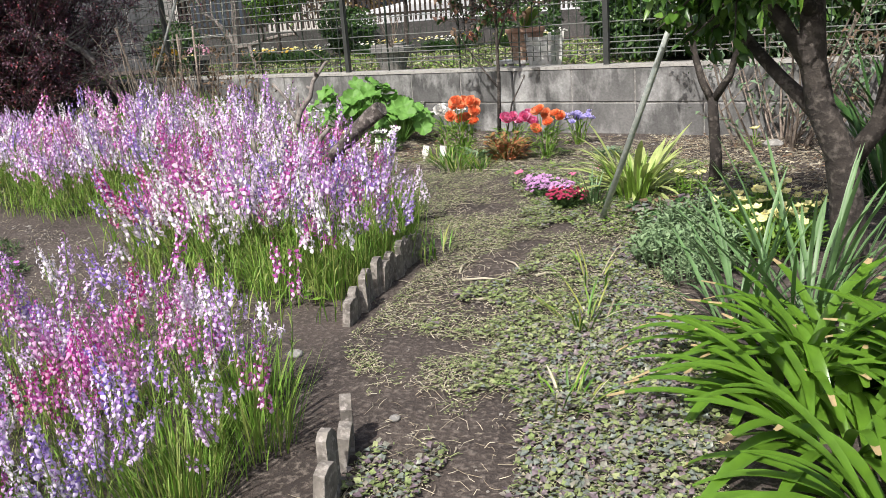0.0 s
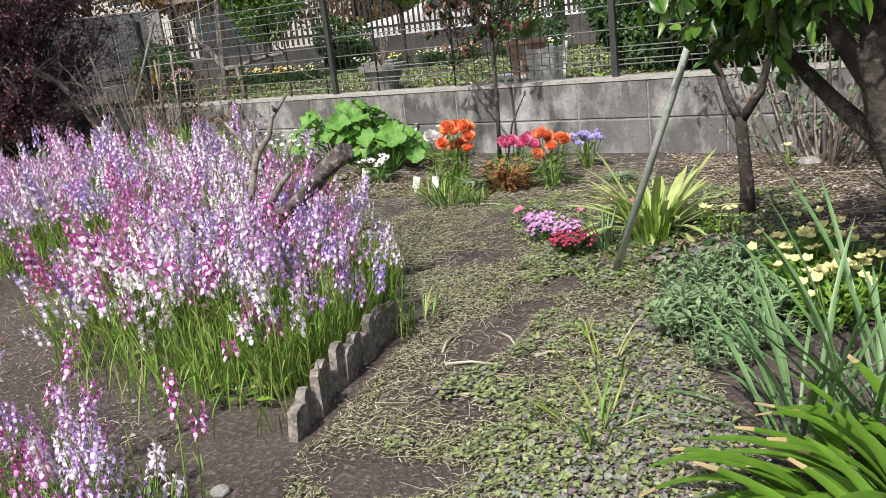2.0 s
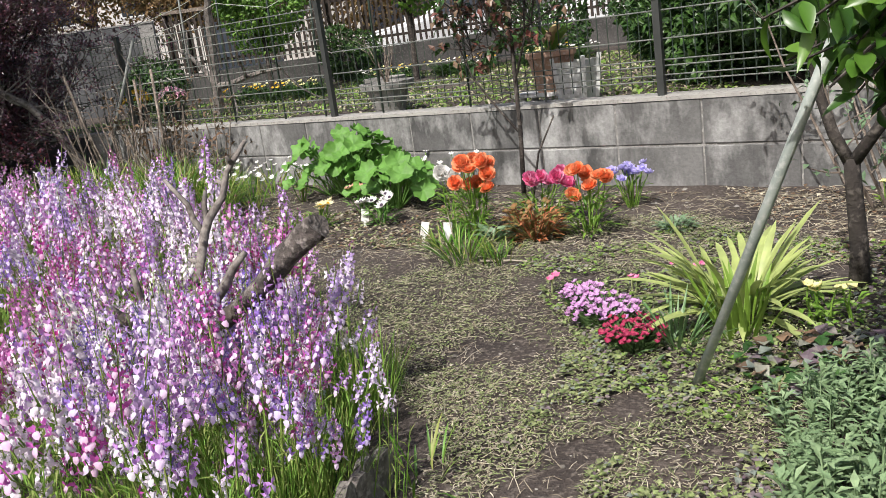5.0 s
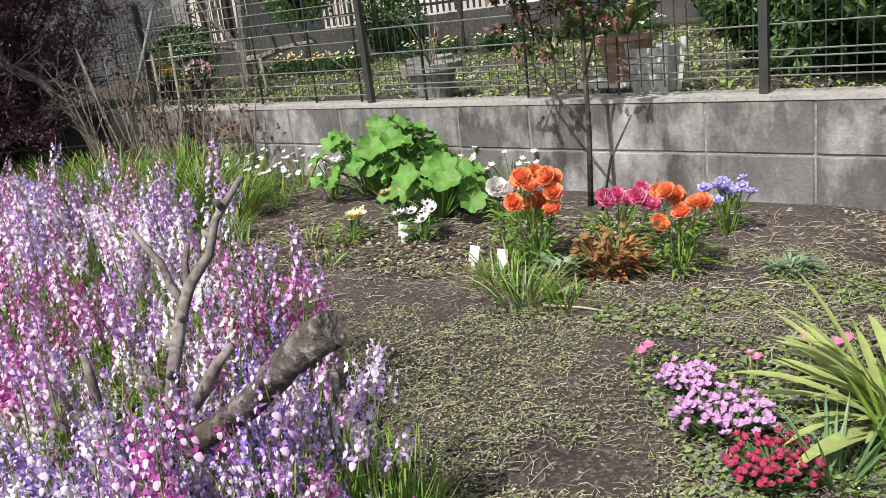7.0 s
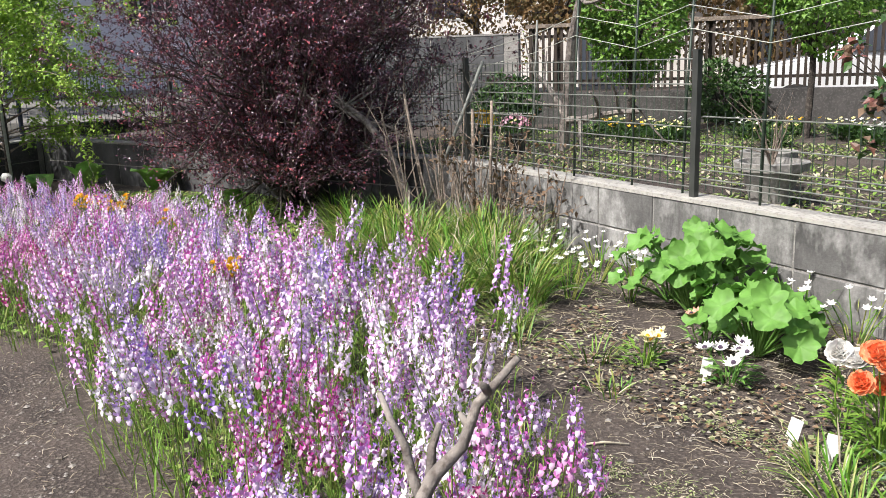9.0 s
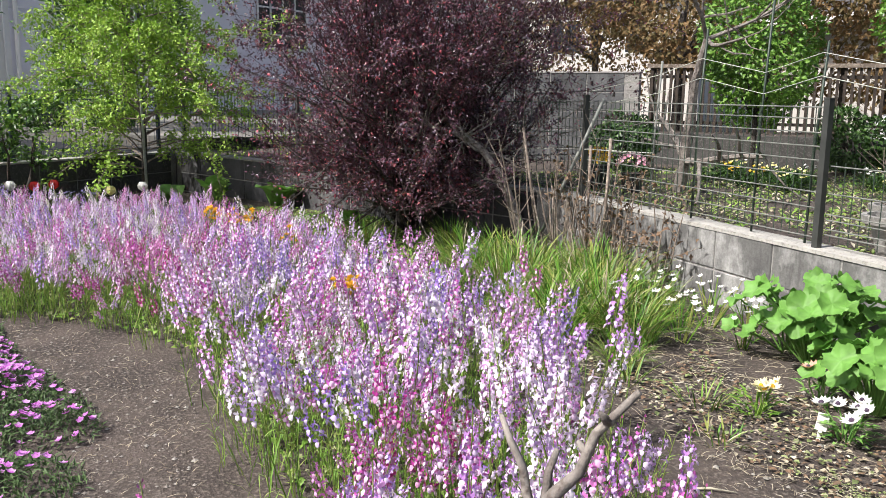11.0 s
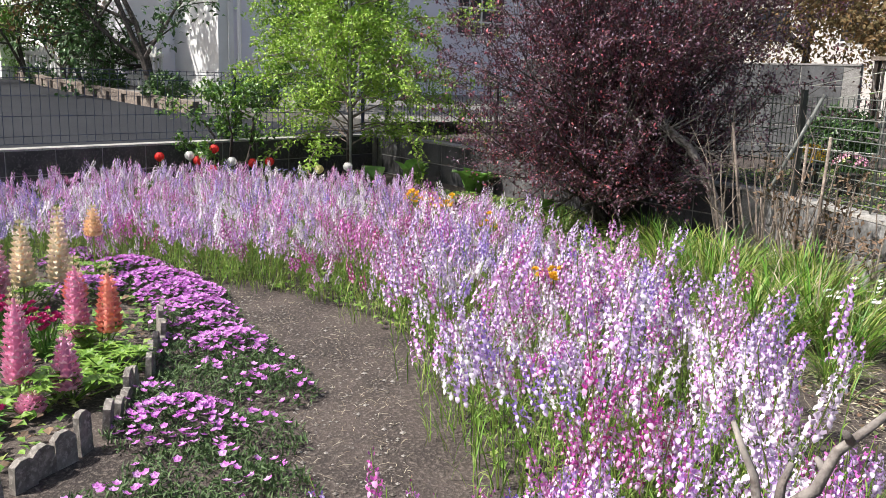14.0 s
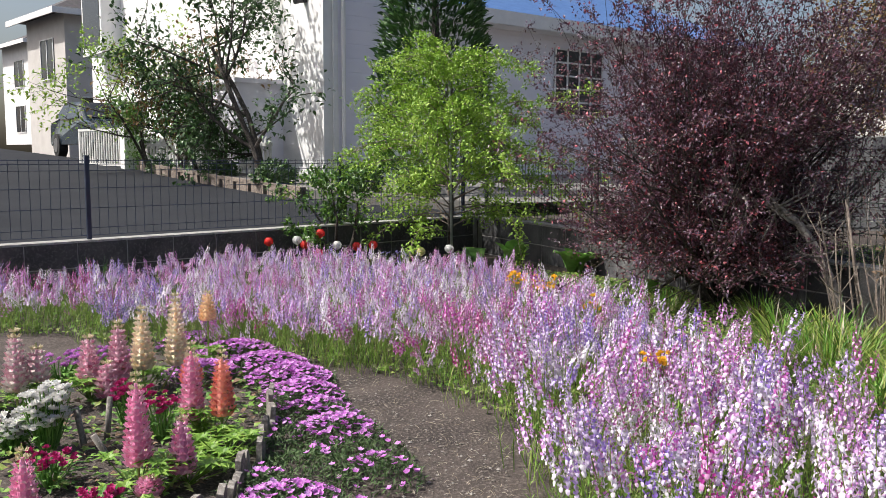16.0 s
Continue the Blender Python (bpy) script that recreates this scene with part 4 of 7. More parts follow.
# ---- mallow: round lobed leaves on stalks ----
def mallow(x, y, seed, n, tall, size):
    rnd = random.Random(seed)
    root = put(tagged(empty("mallow_plant"), "mound of large round scalloped green leaves before the wall", "plant"), x, y)
    for i in range(n):
        g = Geo()
        az, r = rnd.uniform(0, 6.283), 0.24 * rnd.random() ** 0.6
        t = Vector((r * math.cos(az), r * math.sin(az), tall * rnd.uniform(0.45, 1.0) * (1 - 0.8 * r)))
        g.tube([(0.02 * math.cos(az), 0.02 * math.sin(az), 0), (t.x * 0.6, t.y * 0.6, t.z * 0.7), t], 0.004, 5, 0, False)
        nrm = (Vector((math.cos(az) * 0.6, math.sin(az) * 0.6 - 0.25, 0.9)) + sph(rnd) * 0.4).normalized()
        a = nrm.orthogonal().normalized()
        b = nrm.cross(a)
        s = size * rnd.uniform(0.7, 1.2) * 0.5
        rings = [[t] * 31]
        for k in (0.3, 0.6, 0.85, 1.0):
            rings.append([t + (a * math.cos(u) + b * math.sin(u)) * s * k * (1 + k * (0.10 * math.cos(7 * u) + 0.04 * math.sin(17 * u + i))) + nrm * s * (0.22 * k * k + 0.2 * k * k * math.sin(3 * u + i) + 0.10 * k * k * math.cos(7 * u) + 0.07 * k ** 3 * math.sin(11 * u + 2 * i)) for u in [2 * math.pi * j / 30 for j in range(31)]])
        g.grid(rings)
        part("leaf", g, M_MALLOW, root, smooth=True)


mallow(-3.12, 5.14, 1, 52, 0.38, 0.105)
mallow(-2.62, 4.94, 2, 46, 0.27, 0.105)
mallow(-3.3, 5.2, 5, 18, 0.28, 0.09)
for x, y, s, n in [(-8.35, 4.05, 0.30, 9), (-8.9, 3.55, 0.26, 9), (-9.2, 3.2, 0.24, 7), (-7.0, 4.35, 0.18, 6)]:
    rnd = random.Random(int(-x * 10))
    root = put(tagged(empty("butterbur_plant"), "broad pale-veined green leaves behind the linaria", "plant", "broad-leaved plants"), x, y)
    for i in range(n):
        g = Geo()
        g.strap((0, 0, 0), rnd.uniform(0, 6.28), rnd.uniform(0.1, 0.6), s * rnd.uniform(0.9, 1.3), s * 0.75, rnd.uniform(0.5, 1.3), 6, 0.35)
        part("leaf", g, M_MALLOW, root, smooth=True)

# ---- flowers before the wall ----
finish(put(flower_plant("ranunculus", 1, 11, 0.31, 0.08, 0.066, M_ORANGE, M_LIME, 10, 5, None, 140, 0.07, 0.014, up=0.8, low=0.58), -1.89, 4.56), "orange ranunculus with ruffled double flowers", "flower", "ranunculus")
finish(put(flower_plant("ranunculus", 2, 2, 0.30, 0.035, 0.078, M_WHITEP, M_LIME, 10, 5, None, 70, 0.07, 0.014, up=0.7), -2.05, 4.62), "white double ranunculus with fine leaves", "flower", "ranunculus")
finish(put(flower_plant("ranunculus", 3, 6, 0.21, 0.13, 0.066, M_PINK, M_LIME, 10, 5, None, 110, 0.07, 0.014, up=0.8, low=0.6), -1.72, 4.77), "pink double ranunculus before the wall", "flower", "ranunculus")
finish(put(flower_plant("ranunculus", 4, 8, 0.25, 0.10, 0.062, M_ORANGE, M_LIME, 10, 5, None, 130, 0.07, 0.014, up=0.8, low=0.5), -1.45, 4.66), "orange-red double ranunculus before the wall", "flower", "ranunculus")
finish(put(flower_plant("hyacinth", 5, 16, 0.17, 0.09, 0.05, M_BLUEP, M_LIME, 6, 2, None, 30, 0.05, 0.014), -1.46, 5.06), "lavender-blue flowers close to the wall", "flower")
finish(put(flower_plant("heuchera", 6, 30, 0.14, 0.13, 0.035, M_RUST, M_RUST, 5, 1, None, 260, 0.05, 0.018, low=0.5), -1.62, 4.56), "low mound of rust-coloured leaves", "plant")
finish(put(flower_plant("osteospermum", 7, 6, 0.12, 0.08, 0.062, M_CREAM, M_LIME, 12, 1, M_YELLOW, 50, 0.05, 0.016, 0.15, width=0.3), -2.75, 4.55), "cream-yellow daisies with dark green leaves", "flower", "osteospermum")
finish(put(flower_plant("osteospermum", 8, 6, 0.14, 0.08, 0.058, M_SALMON, M_MALLOW, 12, 1, M_DARKEYE, 40, 0.05, 0.016, 0.15, width=0.3), -2.76, 4.84), "salmon-pink daisies by the mallow leaves", "flower", "osteospermum")
finish(put(flower_plant("osteospermum", 9, 8, 0.13, 0.09, 0.062, M_WHITEP, M_MALLOW, 12, 1, M_DARKEYE, 60, 0.05, 0.016, 0.15, width=0.3), -2.48, 4.66), "white daisies with dark eyes", "flower", "osteospermum")
rnd = random.Random(12)
for i, (x, y) in enumerate([(-4.05, 5.02), (-3.75, 5.15), (-3.55, 5.25), (-3.9, 5.3), (-3.4, 5.05), (-2.5, 5.3), (-2.75, 5.32), (-4.2, 5.2), (-3.55, 4.85), (-3.7, 4.95), (-3.35, 5.3), (-3.9, 4.85)]):
    finish(put(flower_plant("white_daisy", 40 + i, 8, 0.19, 0.14, 0.036, M_WHITEP, M_GRASS, 6, 1, None, 40, 0.07, 0.006, 0.1, width=0.4), x, y), "thin-stemmed white star flowers by the wall", "flower", "white star flowers")
finish(put(flower_plant("dianthus", 60, 120, 0.065, 0.10, 0.021, M_PALEPHLOX, M_PHLOXLEAF, 5, 1, None, 200, 0.022, 0.006, low=0.6), -0.96, 3.81), "cushion of small pale pink flowers", "flower", "dianthus cushions")
finish(put(flower_plant("dianthus", 61, 60, 0.06, 0.06, 0.021, M_PALEPHLOX, M_PHLOXLEAF, 5, 1, None, 120, 0.022, 0.006, low=0.6), -1.09, 3.93), "cushion of small pale pink flowers", "flower", "dianthus cushions")
finish(put(flower_plant("dianthus", 62, 130, 0.065, 0.085, 0.017, M_CRIMSON, M_PHLOXLEAF, 5, 1, None, 160, 0.022, 0.006, low=0.6), -0.82, 3.68), "cushion of small crimson flowers", "flower", "dianthus cushions")
for i, (x, y) in enumerate([(-1.24, 4.0), (-1.01, 4.08), (-0.92, 4.2), (-0.85, 4.22)]):
    finish(put(flower_plant("oxalis", 70 + i, 2, 0.06, 0.03, 0.03, M_PINK, M_COVER, 5, 1, None, 16, 0.025, 0.012), x, y), "single bright pink flower in the ground cover", "flower", "small pink flowers")
finish(put(flower_plant("sedum", 75, 1, 0.06, 0.08, 0.01, M_GREY, M_GREY, 5, 1, None, 90, 0.04, 0.012), -1.14, 4.72), "low grey-green rosette plant", "plant")
finish(put(flower_plant("rosette_plant", 76, 1, 0.06, 0.05, 0.01, M_GREY, M_GREY, 5, 1, None, 30, 0.09, 0.03), -1.76, 4.49), "grey-green rosette of pointed leaves", "plant")
# plant labels
for x, y, deg, c in [(-2.53, 4.60, 20, M_WHITE), (-2.09, 4.46, -10, M_WHITE), (-1.96, 4.45, 15, M_WHITE), (-6.45, 4.25, 0, M_WHITE)]:
    g = Geo()
    g.box((-0.017, -0.001, 0.03), (0.017, 0.001, 0.085))
    g.box((-0.006, -0.001, -0.03), (0.006, 0.001, 0.03))
    o = part("plant_label", g, c)
    o.matrix_basis = pose(x, y, gz(x, y), -14, 9, deg + 25)
    finish(o, "white plastic plant label stuck in the soil", "label", "plant labels")

# ---- grey-green, yellow-flowered and other low plants by the path ----
rq = random.Random(21)


def leafy_mound(name, seed, n, tall, spread, ll, lw, mat):
    rnd = random.Random(seed)
    g = Geo()
    for i in range(n):
        az, r = rnd.uniform(0, 6.283), spread * rnd.random() ** 0.5
        b = Vector((r * math.cos(az), r * math.sin(az), 0))
        t = b * 1.25 + Vector((0, 0, tall * rnd.uniform(0.5, 1.0) * (1 - 0.5 * r / spread)))
        g.tube([b, t], [0.002, 0.0015], 4, 0, False)
        for k in range(9):
            p = b.lerp(t, 0.25 + 0.75 * k / 8)
            a2 = rnd.uniform(0, 6.283)
            g.leaf(p, (math.cos(a2), math.sin(a2), rnd.uniform(0.1, 0.9)), UP, ll * rnd.uniform(0.7, 1.2), lw * rnd.uniform(0.8, 1.2), 0.25)
    return part(name, g, mat)


LY = [leafy_mound("lychnis_plant", 90 + i, 44, 0.14, 0.10, 0.036, 0.012, M_LYCH) for i in range(3)]
for i, (x, y) in enumerate(scatter([(-0.40, 3.52), (-0.24, 3.66), (-0.10, 3.45), (-0.03, 3.20), (-0.09, 3.05), (-0.22, 3.06)], 0.125, rq, 4000, 20)):
    finish(place(LY[i % 3], x, y, gz(x, y), rq.uniform(0, 360), rq.uniform(0.5, 1.1)), "bushy grey-green plant with felted leaves", "plant", "grey-green plants")
for t in LY:
    drop_template(t)
for i, (x, y) in enumerate([(-0.14, 3.62), (-0.08, 3.52), (-0.05, 3.71), (-0.01, 3.44), (0.04, 3.32), (-0.11, 3.77), (0.03, 3.62), (0.09, 3.43)]):
    finish(put(flower_plant("primrose", 100 + i, 7, 0.13, 0.10, 0.036, M_PALEY, M_LIME, 5, 1, None, 170, 0.035, 0.016, 0.2), x, y), "pale yellow primroses over fresh green leaves", "flower", "primroses")
for i, (x, y) in enumerate([(-0.48, 3.97), (-0.45, 3.97), (-0.40, 4.00), (-0.23, 3.67), (-0.20, 3.74), (-0.53, 5.11)]):
    finish(put(flower_plant("primrose", 120 + i, 2, 0.10, 0.03, 0.035, M_PALEY, M_LIME, 5, 1, None, 14, 0.035, 0.015, 0.2), x, y), "small pale yellow primrose in dark soil", "flower", "primroses")

# ---- ground cover, straw, pebbles ----
PATH_POLY = [(0.51, 1.04), (-0.23, 1.55), (-0.35, 1.97), (-0.71, 2.25), (-0.84, 2.69), (-1.03, 3.16), (-1.6, 3.5), (-2.1, 3.85), (-2.6, 4.2), (-2.0, 4.6), (-1.20, 4.98), (-0.59, 4.69), (-0.47, 3.87), (-0.21, 3.09), (0.03, 2.74), (0.26, 2.22), (0.42, 1.74)]
DIRT_POLY = [(-1.0, 2.25), (-1.5, 2.55), (-2.4, 2.75), (-3.1, 2.8), (-3.9, 2.88), (-4.6, 2.6), (-5.1, 2.1), (-4.3, 2.15), (-3.6, 2.45), (-2.8, 2.45), (-2.0, 1.9)]
rc = random.Random(31)


def blobby(x, y, s, k):
    return noise.noise((x * s, y * s, k))


def cover(name, poly, n, mats, label, size, pick, category="plants", low=0.004, flat=1.0):
    g = Geo()
    xs, ys = [p[0] for p in poly], [p[1] for p in poly]
    made = 0
    for _ in range(n * 6):
        if made >= n:
            break
        x, y = rc.uniform(min(xs), max(xs)), rc.uniform(min(ys), max(ys))
        if not inside(x, y, poly) or not pick(x, y):
            continue
        made += 1
        a = rc.uniform(0, 6.283)
        z = gz(x, y) + low + rc.uniform(0, 0.012)
        L = size * rc.uniform(0.6, 1.3)
        g.leaf((x, y, z), (math.cos(a), math.sin(a), rc.uniform(-0.15, 0.55)), UP + sph(rc) * 0.35 * flat, L, L * 0.75, 0.2, rc.randrange(len(mats)))
    return tagged(part(name, g, mats), label, category, kind="stuff")


# trodden bare spots: place, radii
BARE = [(-0.12, 1.96, 0.12, 0.2), (-0.5, 2.3, 0.16, 0.12), (-0.72, 3.05, 0.07, 0.32), (-2.3, 4.16, 0.42, 0.2), (-1.2, 3.58, 0.14, 0.1), (-0.02, 1.75, 0.1, 0.12), (-0.42, 2.02, 0.15, 0.1), (-1.7, 4.3, 0.3, 0.08)]


def bare(x, y):
    return max(1.2 - math.hypot((x - a) / rx, (y - b) / ry) + 0.9 * blobby(x, y, 9.0, 2.2) for a, b, rx, ry in BARE)


def hay(name, poly, n, lo, hi, label, seed):
    """Short dry bits, each a bent strip, thinning out over the bare spots."""
    rnd = random.Random(seed)
    g = Geo()
    xs, ys = [p[0] for p in poly], [p[1] for p in poly]
    for _ in range(n):
        x, y = rnd.uniform(min(xs), max(xs)), rnd.uniform(min(ys), max(ys))
        if not inside(x, y, poly) or bare(x, y) > rnd.uniform(-0.1, 0.5) or blobby(x, y, 3.3, 5.1) + 0.5 * blobby(x, y, 11, 1.1) < rnd.uniform(-0.6, 0.1):
            continue
        if rnd.random() < 0.6 * smooth01((y - 3.3) / 0.6):
            continue
        a, L = rnd.uniform(0, 6.283), rnd.uniform(lo, hi)
        d = Vector((math.cos(a), math.sin(a), rnd.uniform(-0.1, 0.3)))
        sd = Vector((-d.y, d.x, rnd.uniform(-0.3, 0.3)))
        p = Vector((x, y, gz(x, y) + rnd.uniform(0.003, 0.012)))
        w, e = rnd.uniform(0.0006, 0.0014), rnd.uniform(-0.4, 0.4)
        m = p + d * L * 0.5
        t = m + (d + sd * e - UP * 0.15) * L * 0.5
        g.grid([[p - sd * w, p + sd * w], [m - sd * w, m + sd * w], [t - sd * w * 0.5, t + sd * w * 0.5]], 0 if rnd.random() < 0.55 else 1)
    return tagged(part(name, g, [M_STRAW, M_COVER]), label, "straw", kind="stuff")


hay("hay_litter", PATH_POLY, 230000, 0.006, 0.022, "mat of short dry clippings trodden into the path", 8)
cover("ground_cover", PATH_POLY, 26000, [M_COVER, M_COVER, M_STRAW, M_COVER], "low creeping weeds and clover on the path", 0.0072, lambda x, y: bare(x, y) < 0.25 and blobby(x, y, 2.6, 0.5) + 0.5 * blobby(x, y, 8.0, 3.3) > -0.18 + 0.25 * math.exp(-((x + 0.66 + 0.08 * (y - 2)) / 0.15) ** 2))
cover("ajuga_carpet", [(-0.30, 1.78), (-0.39, 2.45), (-0.56, 2.98), (-0.42, 3.37), (-0.21, 3.00), (0.09, 2.65), (0.27, 2.13), (0.29, 1.65)], 9500, [M_AJUGA, M_AJUGA, M_COVER], "carpet of purplish brown and green creeping leaves", 0.0155, lambda x, y: bare(x, y) < 0.2 and x > -0.18 + 0.55 * blobby(x, y, 2.4, 4.5) - 0.26 * (y - 2.0), flat=1.6)
cover("ground_cover", [(-1.6, 4.9), (-0.21, 4.60), (-0.22, 3.67), (-0.39, 3.57), (-0.51, 3.37), (-0.85, 3.55), (-1.5, 4.2)], 6000, [M_COVER, M_LIME, M_COVER, M_AJUGA], "creeping clover leaves round the flower cushions", 0.016, lambda x, y: blobby(x, y, 3.4, 7.5) + 0.5 * blobby(x, y, 9, 1.5) > 0.0 - 0.5 * (x + 1.1))
cover("clover_patch", [(-0.98, 3.75), (-0.58, 3.5), (-0.36, 3.1), (-0.2, 2.6), (-0.1, 2.1), (-0.5, 2.1), (-0.66, 2.7), (-0.85, 3.1)], 5000, [M_COVER, M_COVER, M_AJUGA, M_COVER], "fresh clover leaves and creeping weeds beside the path", 0.0135, lambda x, y: bare(x, y) < 0.0 and blobby(x, y, 5.2, 3.5) + 0.6 * blobby(x, y, 14, 2.5) > 0.02, low=0.008)
cover("purple_leaf_patch", [(-0.62, 3.72), (-0.2, 4.0), (0.1, 3.85), (-0.05, 3.55), (-0.45, 3.5)], 420, [M_AJUGA, M_AJUGA, M_LITTER, M_DARKLEAF], "dark purple-brown rounded leaves on the shaded soil", 0.036, lambda x, y: True, low=0.015)
cover("weeds", [(-4.6, 1.9), (-3.6, 1.85), (-2.9, 1.7), (-2.7, 1.3), (-3.2, 0.8), (-4.2, 0.4), (-5.2, 0.7), (-5.3, 1.3)], 1300, [M_TOPIARY, M_STEM, M_LITTER], "green leaves covering the lupin bed", 0.038, lambda x, y: blobby(x, y, 2.4, 6.5) > -0.2, low=0.02)
cover("weeds", [(-7.6, 4.6), (-6.0, 5.0), (-5.0, 4.9), (-4.9, 4.1), (-6.2, 3.8), (-7.6, 3.7), (-8.6, 3.6)], 5500, [M_LIME, M_COVER, M_GRASS], "bright green weeds under the purple shrub", 0.035, lambda x, y: blobby(x, y, 2.0, 2.5) > -0.35, low=0.02)
cover("weeds", [(-4.3, 5.2), (-2.3, 5.35), (-1.2, 5.3), (-1.2, 4.6), (-2.2, 4.3), (-3.2, 4.2), (-3.9, 4.5)], 2600, [M_COVER, M_LITTER, M_LITTER, M_STRAW], "small weeds and litter in the flower bed", 0.02, lambda x, y: blobby(x, y, 2.4, 9.5) > -0.05)
cover("weeds", BAND, 7000, [M_COVER, M_STEM, M_LIME], "green undergrowth between the linaria stems", 0.035, lambda x, y: True, low=0.02)
cover("leaf_litter", [(-1.2, 5.4), (1.5, 5.4), (1.5, 3.6), (0.0, 4.0), (-0.6, 4.5)], 4500, [M_LITTER, M_STRAW], "brown fallen leaves under the trees", 0.017, lambda x, y: True)


def straw(name, poly, n, label, lo, hi, w, seed, pick=lambda x, y: True):
    rnd = random.Random(seed)
    g = Geo()
    xs, ys = [p[0] for p in poly], [p[1] for p in poly]
    made = 0
    while made < n:
        x, y = rnd.uniform(min(xs), max(xs)), rnd.uniform(min(ys), max(ys))
        if not inside(x, y, poly) or not pick(x, y):
            made += 0.2
            continue
        made += 1
        a, L = rnd.uniform(0, 6.283), rnd.uniform(lo, hi) * (0.4 + rnd.random() ** 3)
        b = a + rnd.uniform(-0.6, 0.6)
        z = gz(x, y) + 0.004
        p = [Vector((x, y, z)), Vector((x + L * 0.5 * math.cos(a), y + L * 0.5 * math.sin(a), z + rnd.uniform(0.0, 0.012)))]
        p.append(p[1] + Vector((math.cos(b), math.sin(b), rnd.uniform(-0.1, 0.1))) * L * 0.5)
        g.tube(p, [w, w * 0.9, w * 0.6], 3, 0, False)
    return tagged(part(name, g, M_STRAW), label, "straw", kind="stuff")


straw("straw_litter", PATH_POLY, 4500, "dry straw and fine twigs lying on the path", 0.02, 0.075, 0.0008, 1, lambda x, y: blobby(x, y, 3.2, 0.5) > -0.25)
straw("straw_litter", [(-4.2, 5.3), (-0.4, 5.3), (-0.6, 4.4), (-2.0, 4.3), (-3.0, 4.1), (-3.8, 4.4)], 2600, "dry straw on the dark flower bed", 0.04, 0.12, 0.0011, 2)
straw("straw_litter", [(-1.2, 5.4), (1.5, 5.4), (1.5, 3.6), (0.0, 4.0), (-0.6, 4.5)], 3200, "dry stalks and twigs under the trees", 0.04, 0.14, 0.0011, 5)
straw("straw_litter", DIRT_POLY, 900, "thin dry bits on the bare earth path", 0.015, 0.05, 0.0009, 3)
for x, y, L, deg in [(-0.66, 2.83, 0.13, 20), (-0.66, 3.00, 0.12, -35), (-0.56, 2.69, 0.09, 10), (-0.51, 2.95, 0.07, 40), (-0.79, 2.92, 0.12, 110), (-1.55, 4.28, 0.26, 5), (-0.59, 3.56, 0.14, -15), (-2.35, 4.05, 0.13, 60)]:
    g = Geo()
    g.tube([(-L / 2, 0, 0.004), (0, 0.006, 0.008), (L / 2, -0.004, 0.006)], [0.004, 0.0035, 0.002], 6)
    o = part("stick", g, M_STRAW, None, "", True)
    o.matrix_basis = pose(x, y, gz(x, y), 0, 0, deg)
    finish(o, "pale dry stick lying on the path", "stick", "fallen sticks")


def pebbles(name, poly, n, lo, hi, label, seed):
    rnd = random.Random(seed)
    g = Geo()
    xs, ys = [p[0] for p in poly], [p[1] for p in poly]
    made = 0
    while made < n:
        x, y = rnd.uniform(min(xs), max(xs)), rnd.uniform(min(ys), max(ys))
        if not inside(x, y, poly):
            continue
        made += 1
        r = rnd.uniform(lo, hi) * (0.4 + rnd.random() ** 3)
        c = Vector((x, y, gz(x, y) + r * 0.25))
        v = [c + Vector((sx * r * rnd.uniform(0.7, 1.2), sy * r * rnd.uniform(0.7, 1.2), sz * r * 0.6)) for sx, sy, sz in ((1, 0, 0), (0, 1, 0), (-1, 0, 0), (0, -1, 0), (0, 0, 1))]
        k = len(g.v)
        g.v.extend(tuple(q) for q in v)
        g.f.extend(((k, k + 1, k + 4), (k + 1, k + 2, k + 4), (k + 2, k + 3, k + 4), (k + 3, k, k + 4)))
        g.m.extend([0] * 4)
    return tagged(part(name, g, M_PEBBLE), label, "gravel", kind="stuff")


pebbles("gravel", DIRT_POLY, 2600, 0.003, 0.009, "scattered small stones on the bare earth path", 1)
pebbles("gravel", PATH_POLY, 2200, 0.002, 0.008, "small stones and crumbs of soil on the path", 2)
pebbles("gravel", [(-4.2, 5.4), (0.5, 5.4), (0.0, 4.4), (-2.0, 4.2), (-3.0, 4.1)], 1800, 0.003, 0.012, "crumbs of soil and stones in the bed", 3)
for x, y, r in [(-0.34, 2.00, 0.012), (-0.77, 2.15, 0.02), (0.08, 1.93, 0.014), (-0.45, 5.15, 0.05), (-0.15, 5.2, 0.035)]:
    bm = bmesh.new()
    bmesh.ops.create_icosphere(bm, subdivisions=2, radius=r)
    for v in bm.verts:
        v.co *= 1 + 0.22 * noise.noise(v.co * 30 + Vector((x, y, 0)))
        v.co.z *= 0.5
    me = bpy.data.meshes.new("stone")
    bm.to_mesh(me)
    bm.free()
    o = part("stone", me, M_POT)
    me.materials.append(M_POT)
    o.location = (x, y, gz(x, y) + r * 0.3)
    finish(o, "small pale stone lying on the soil", "stone", "loose stones")

# ---- phlox carpet ----


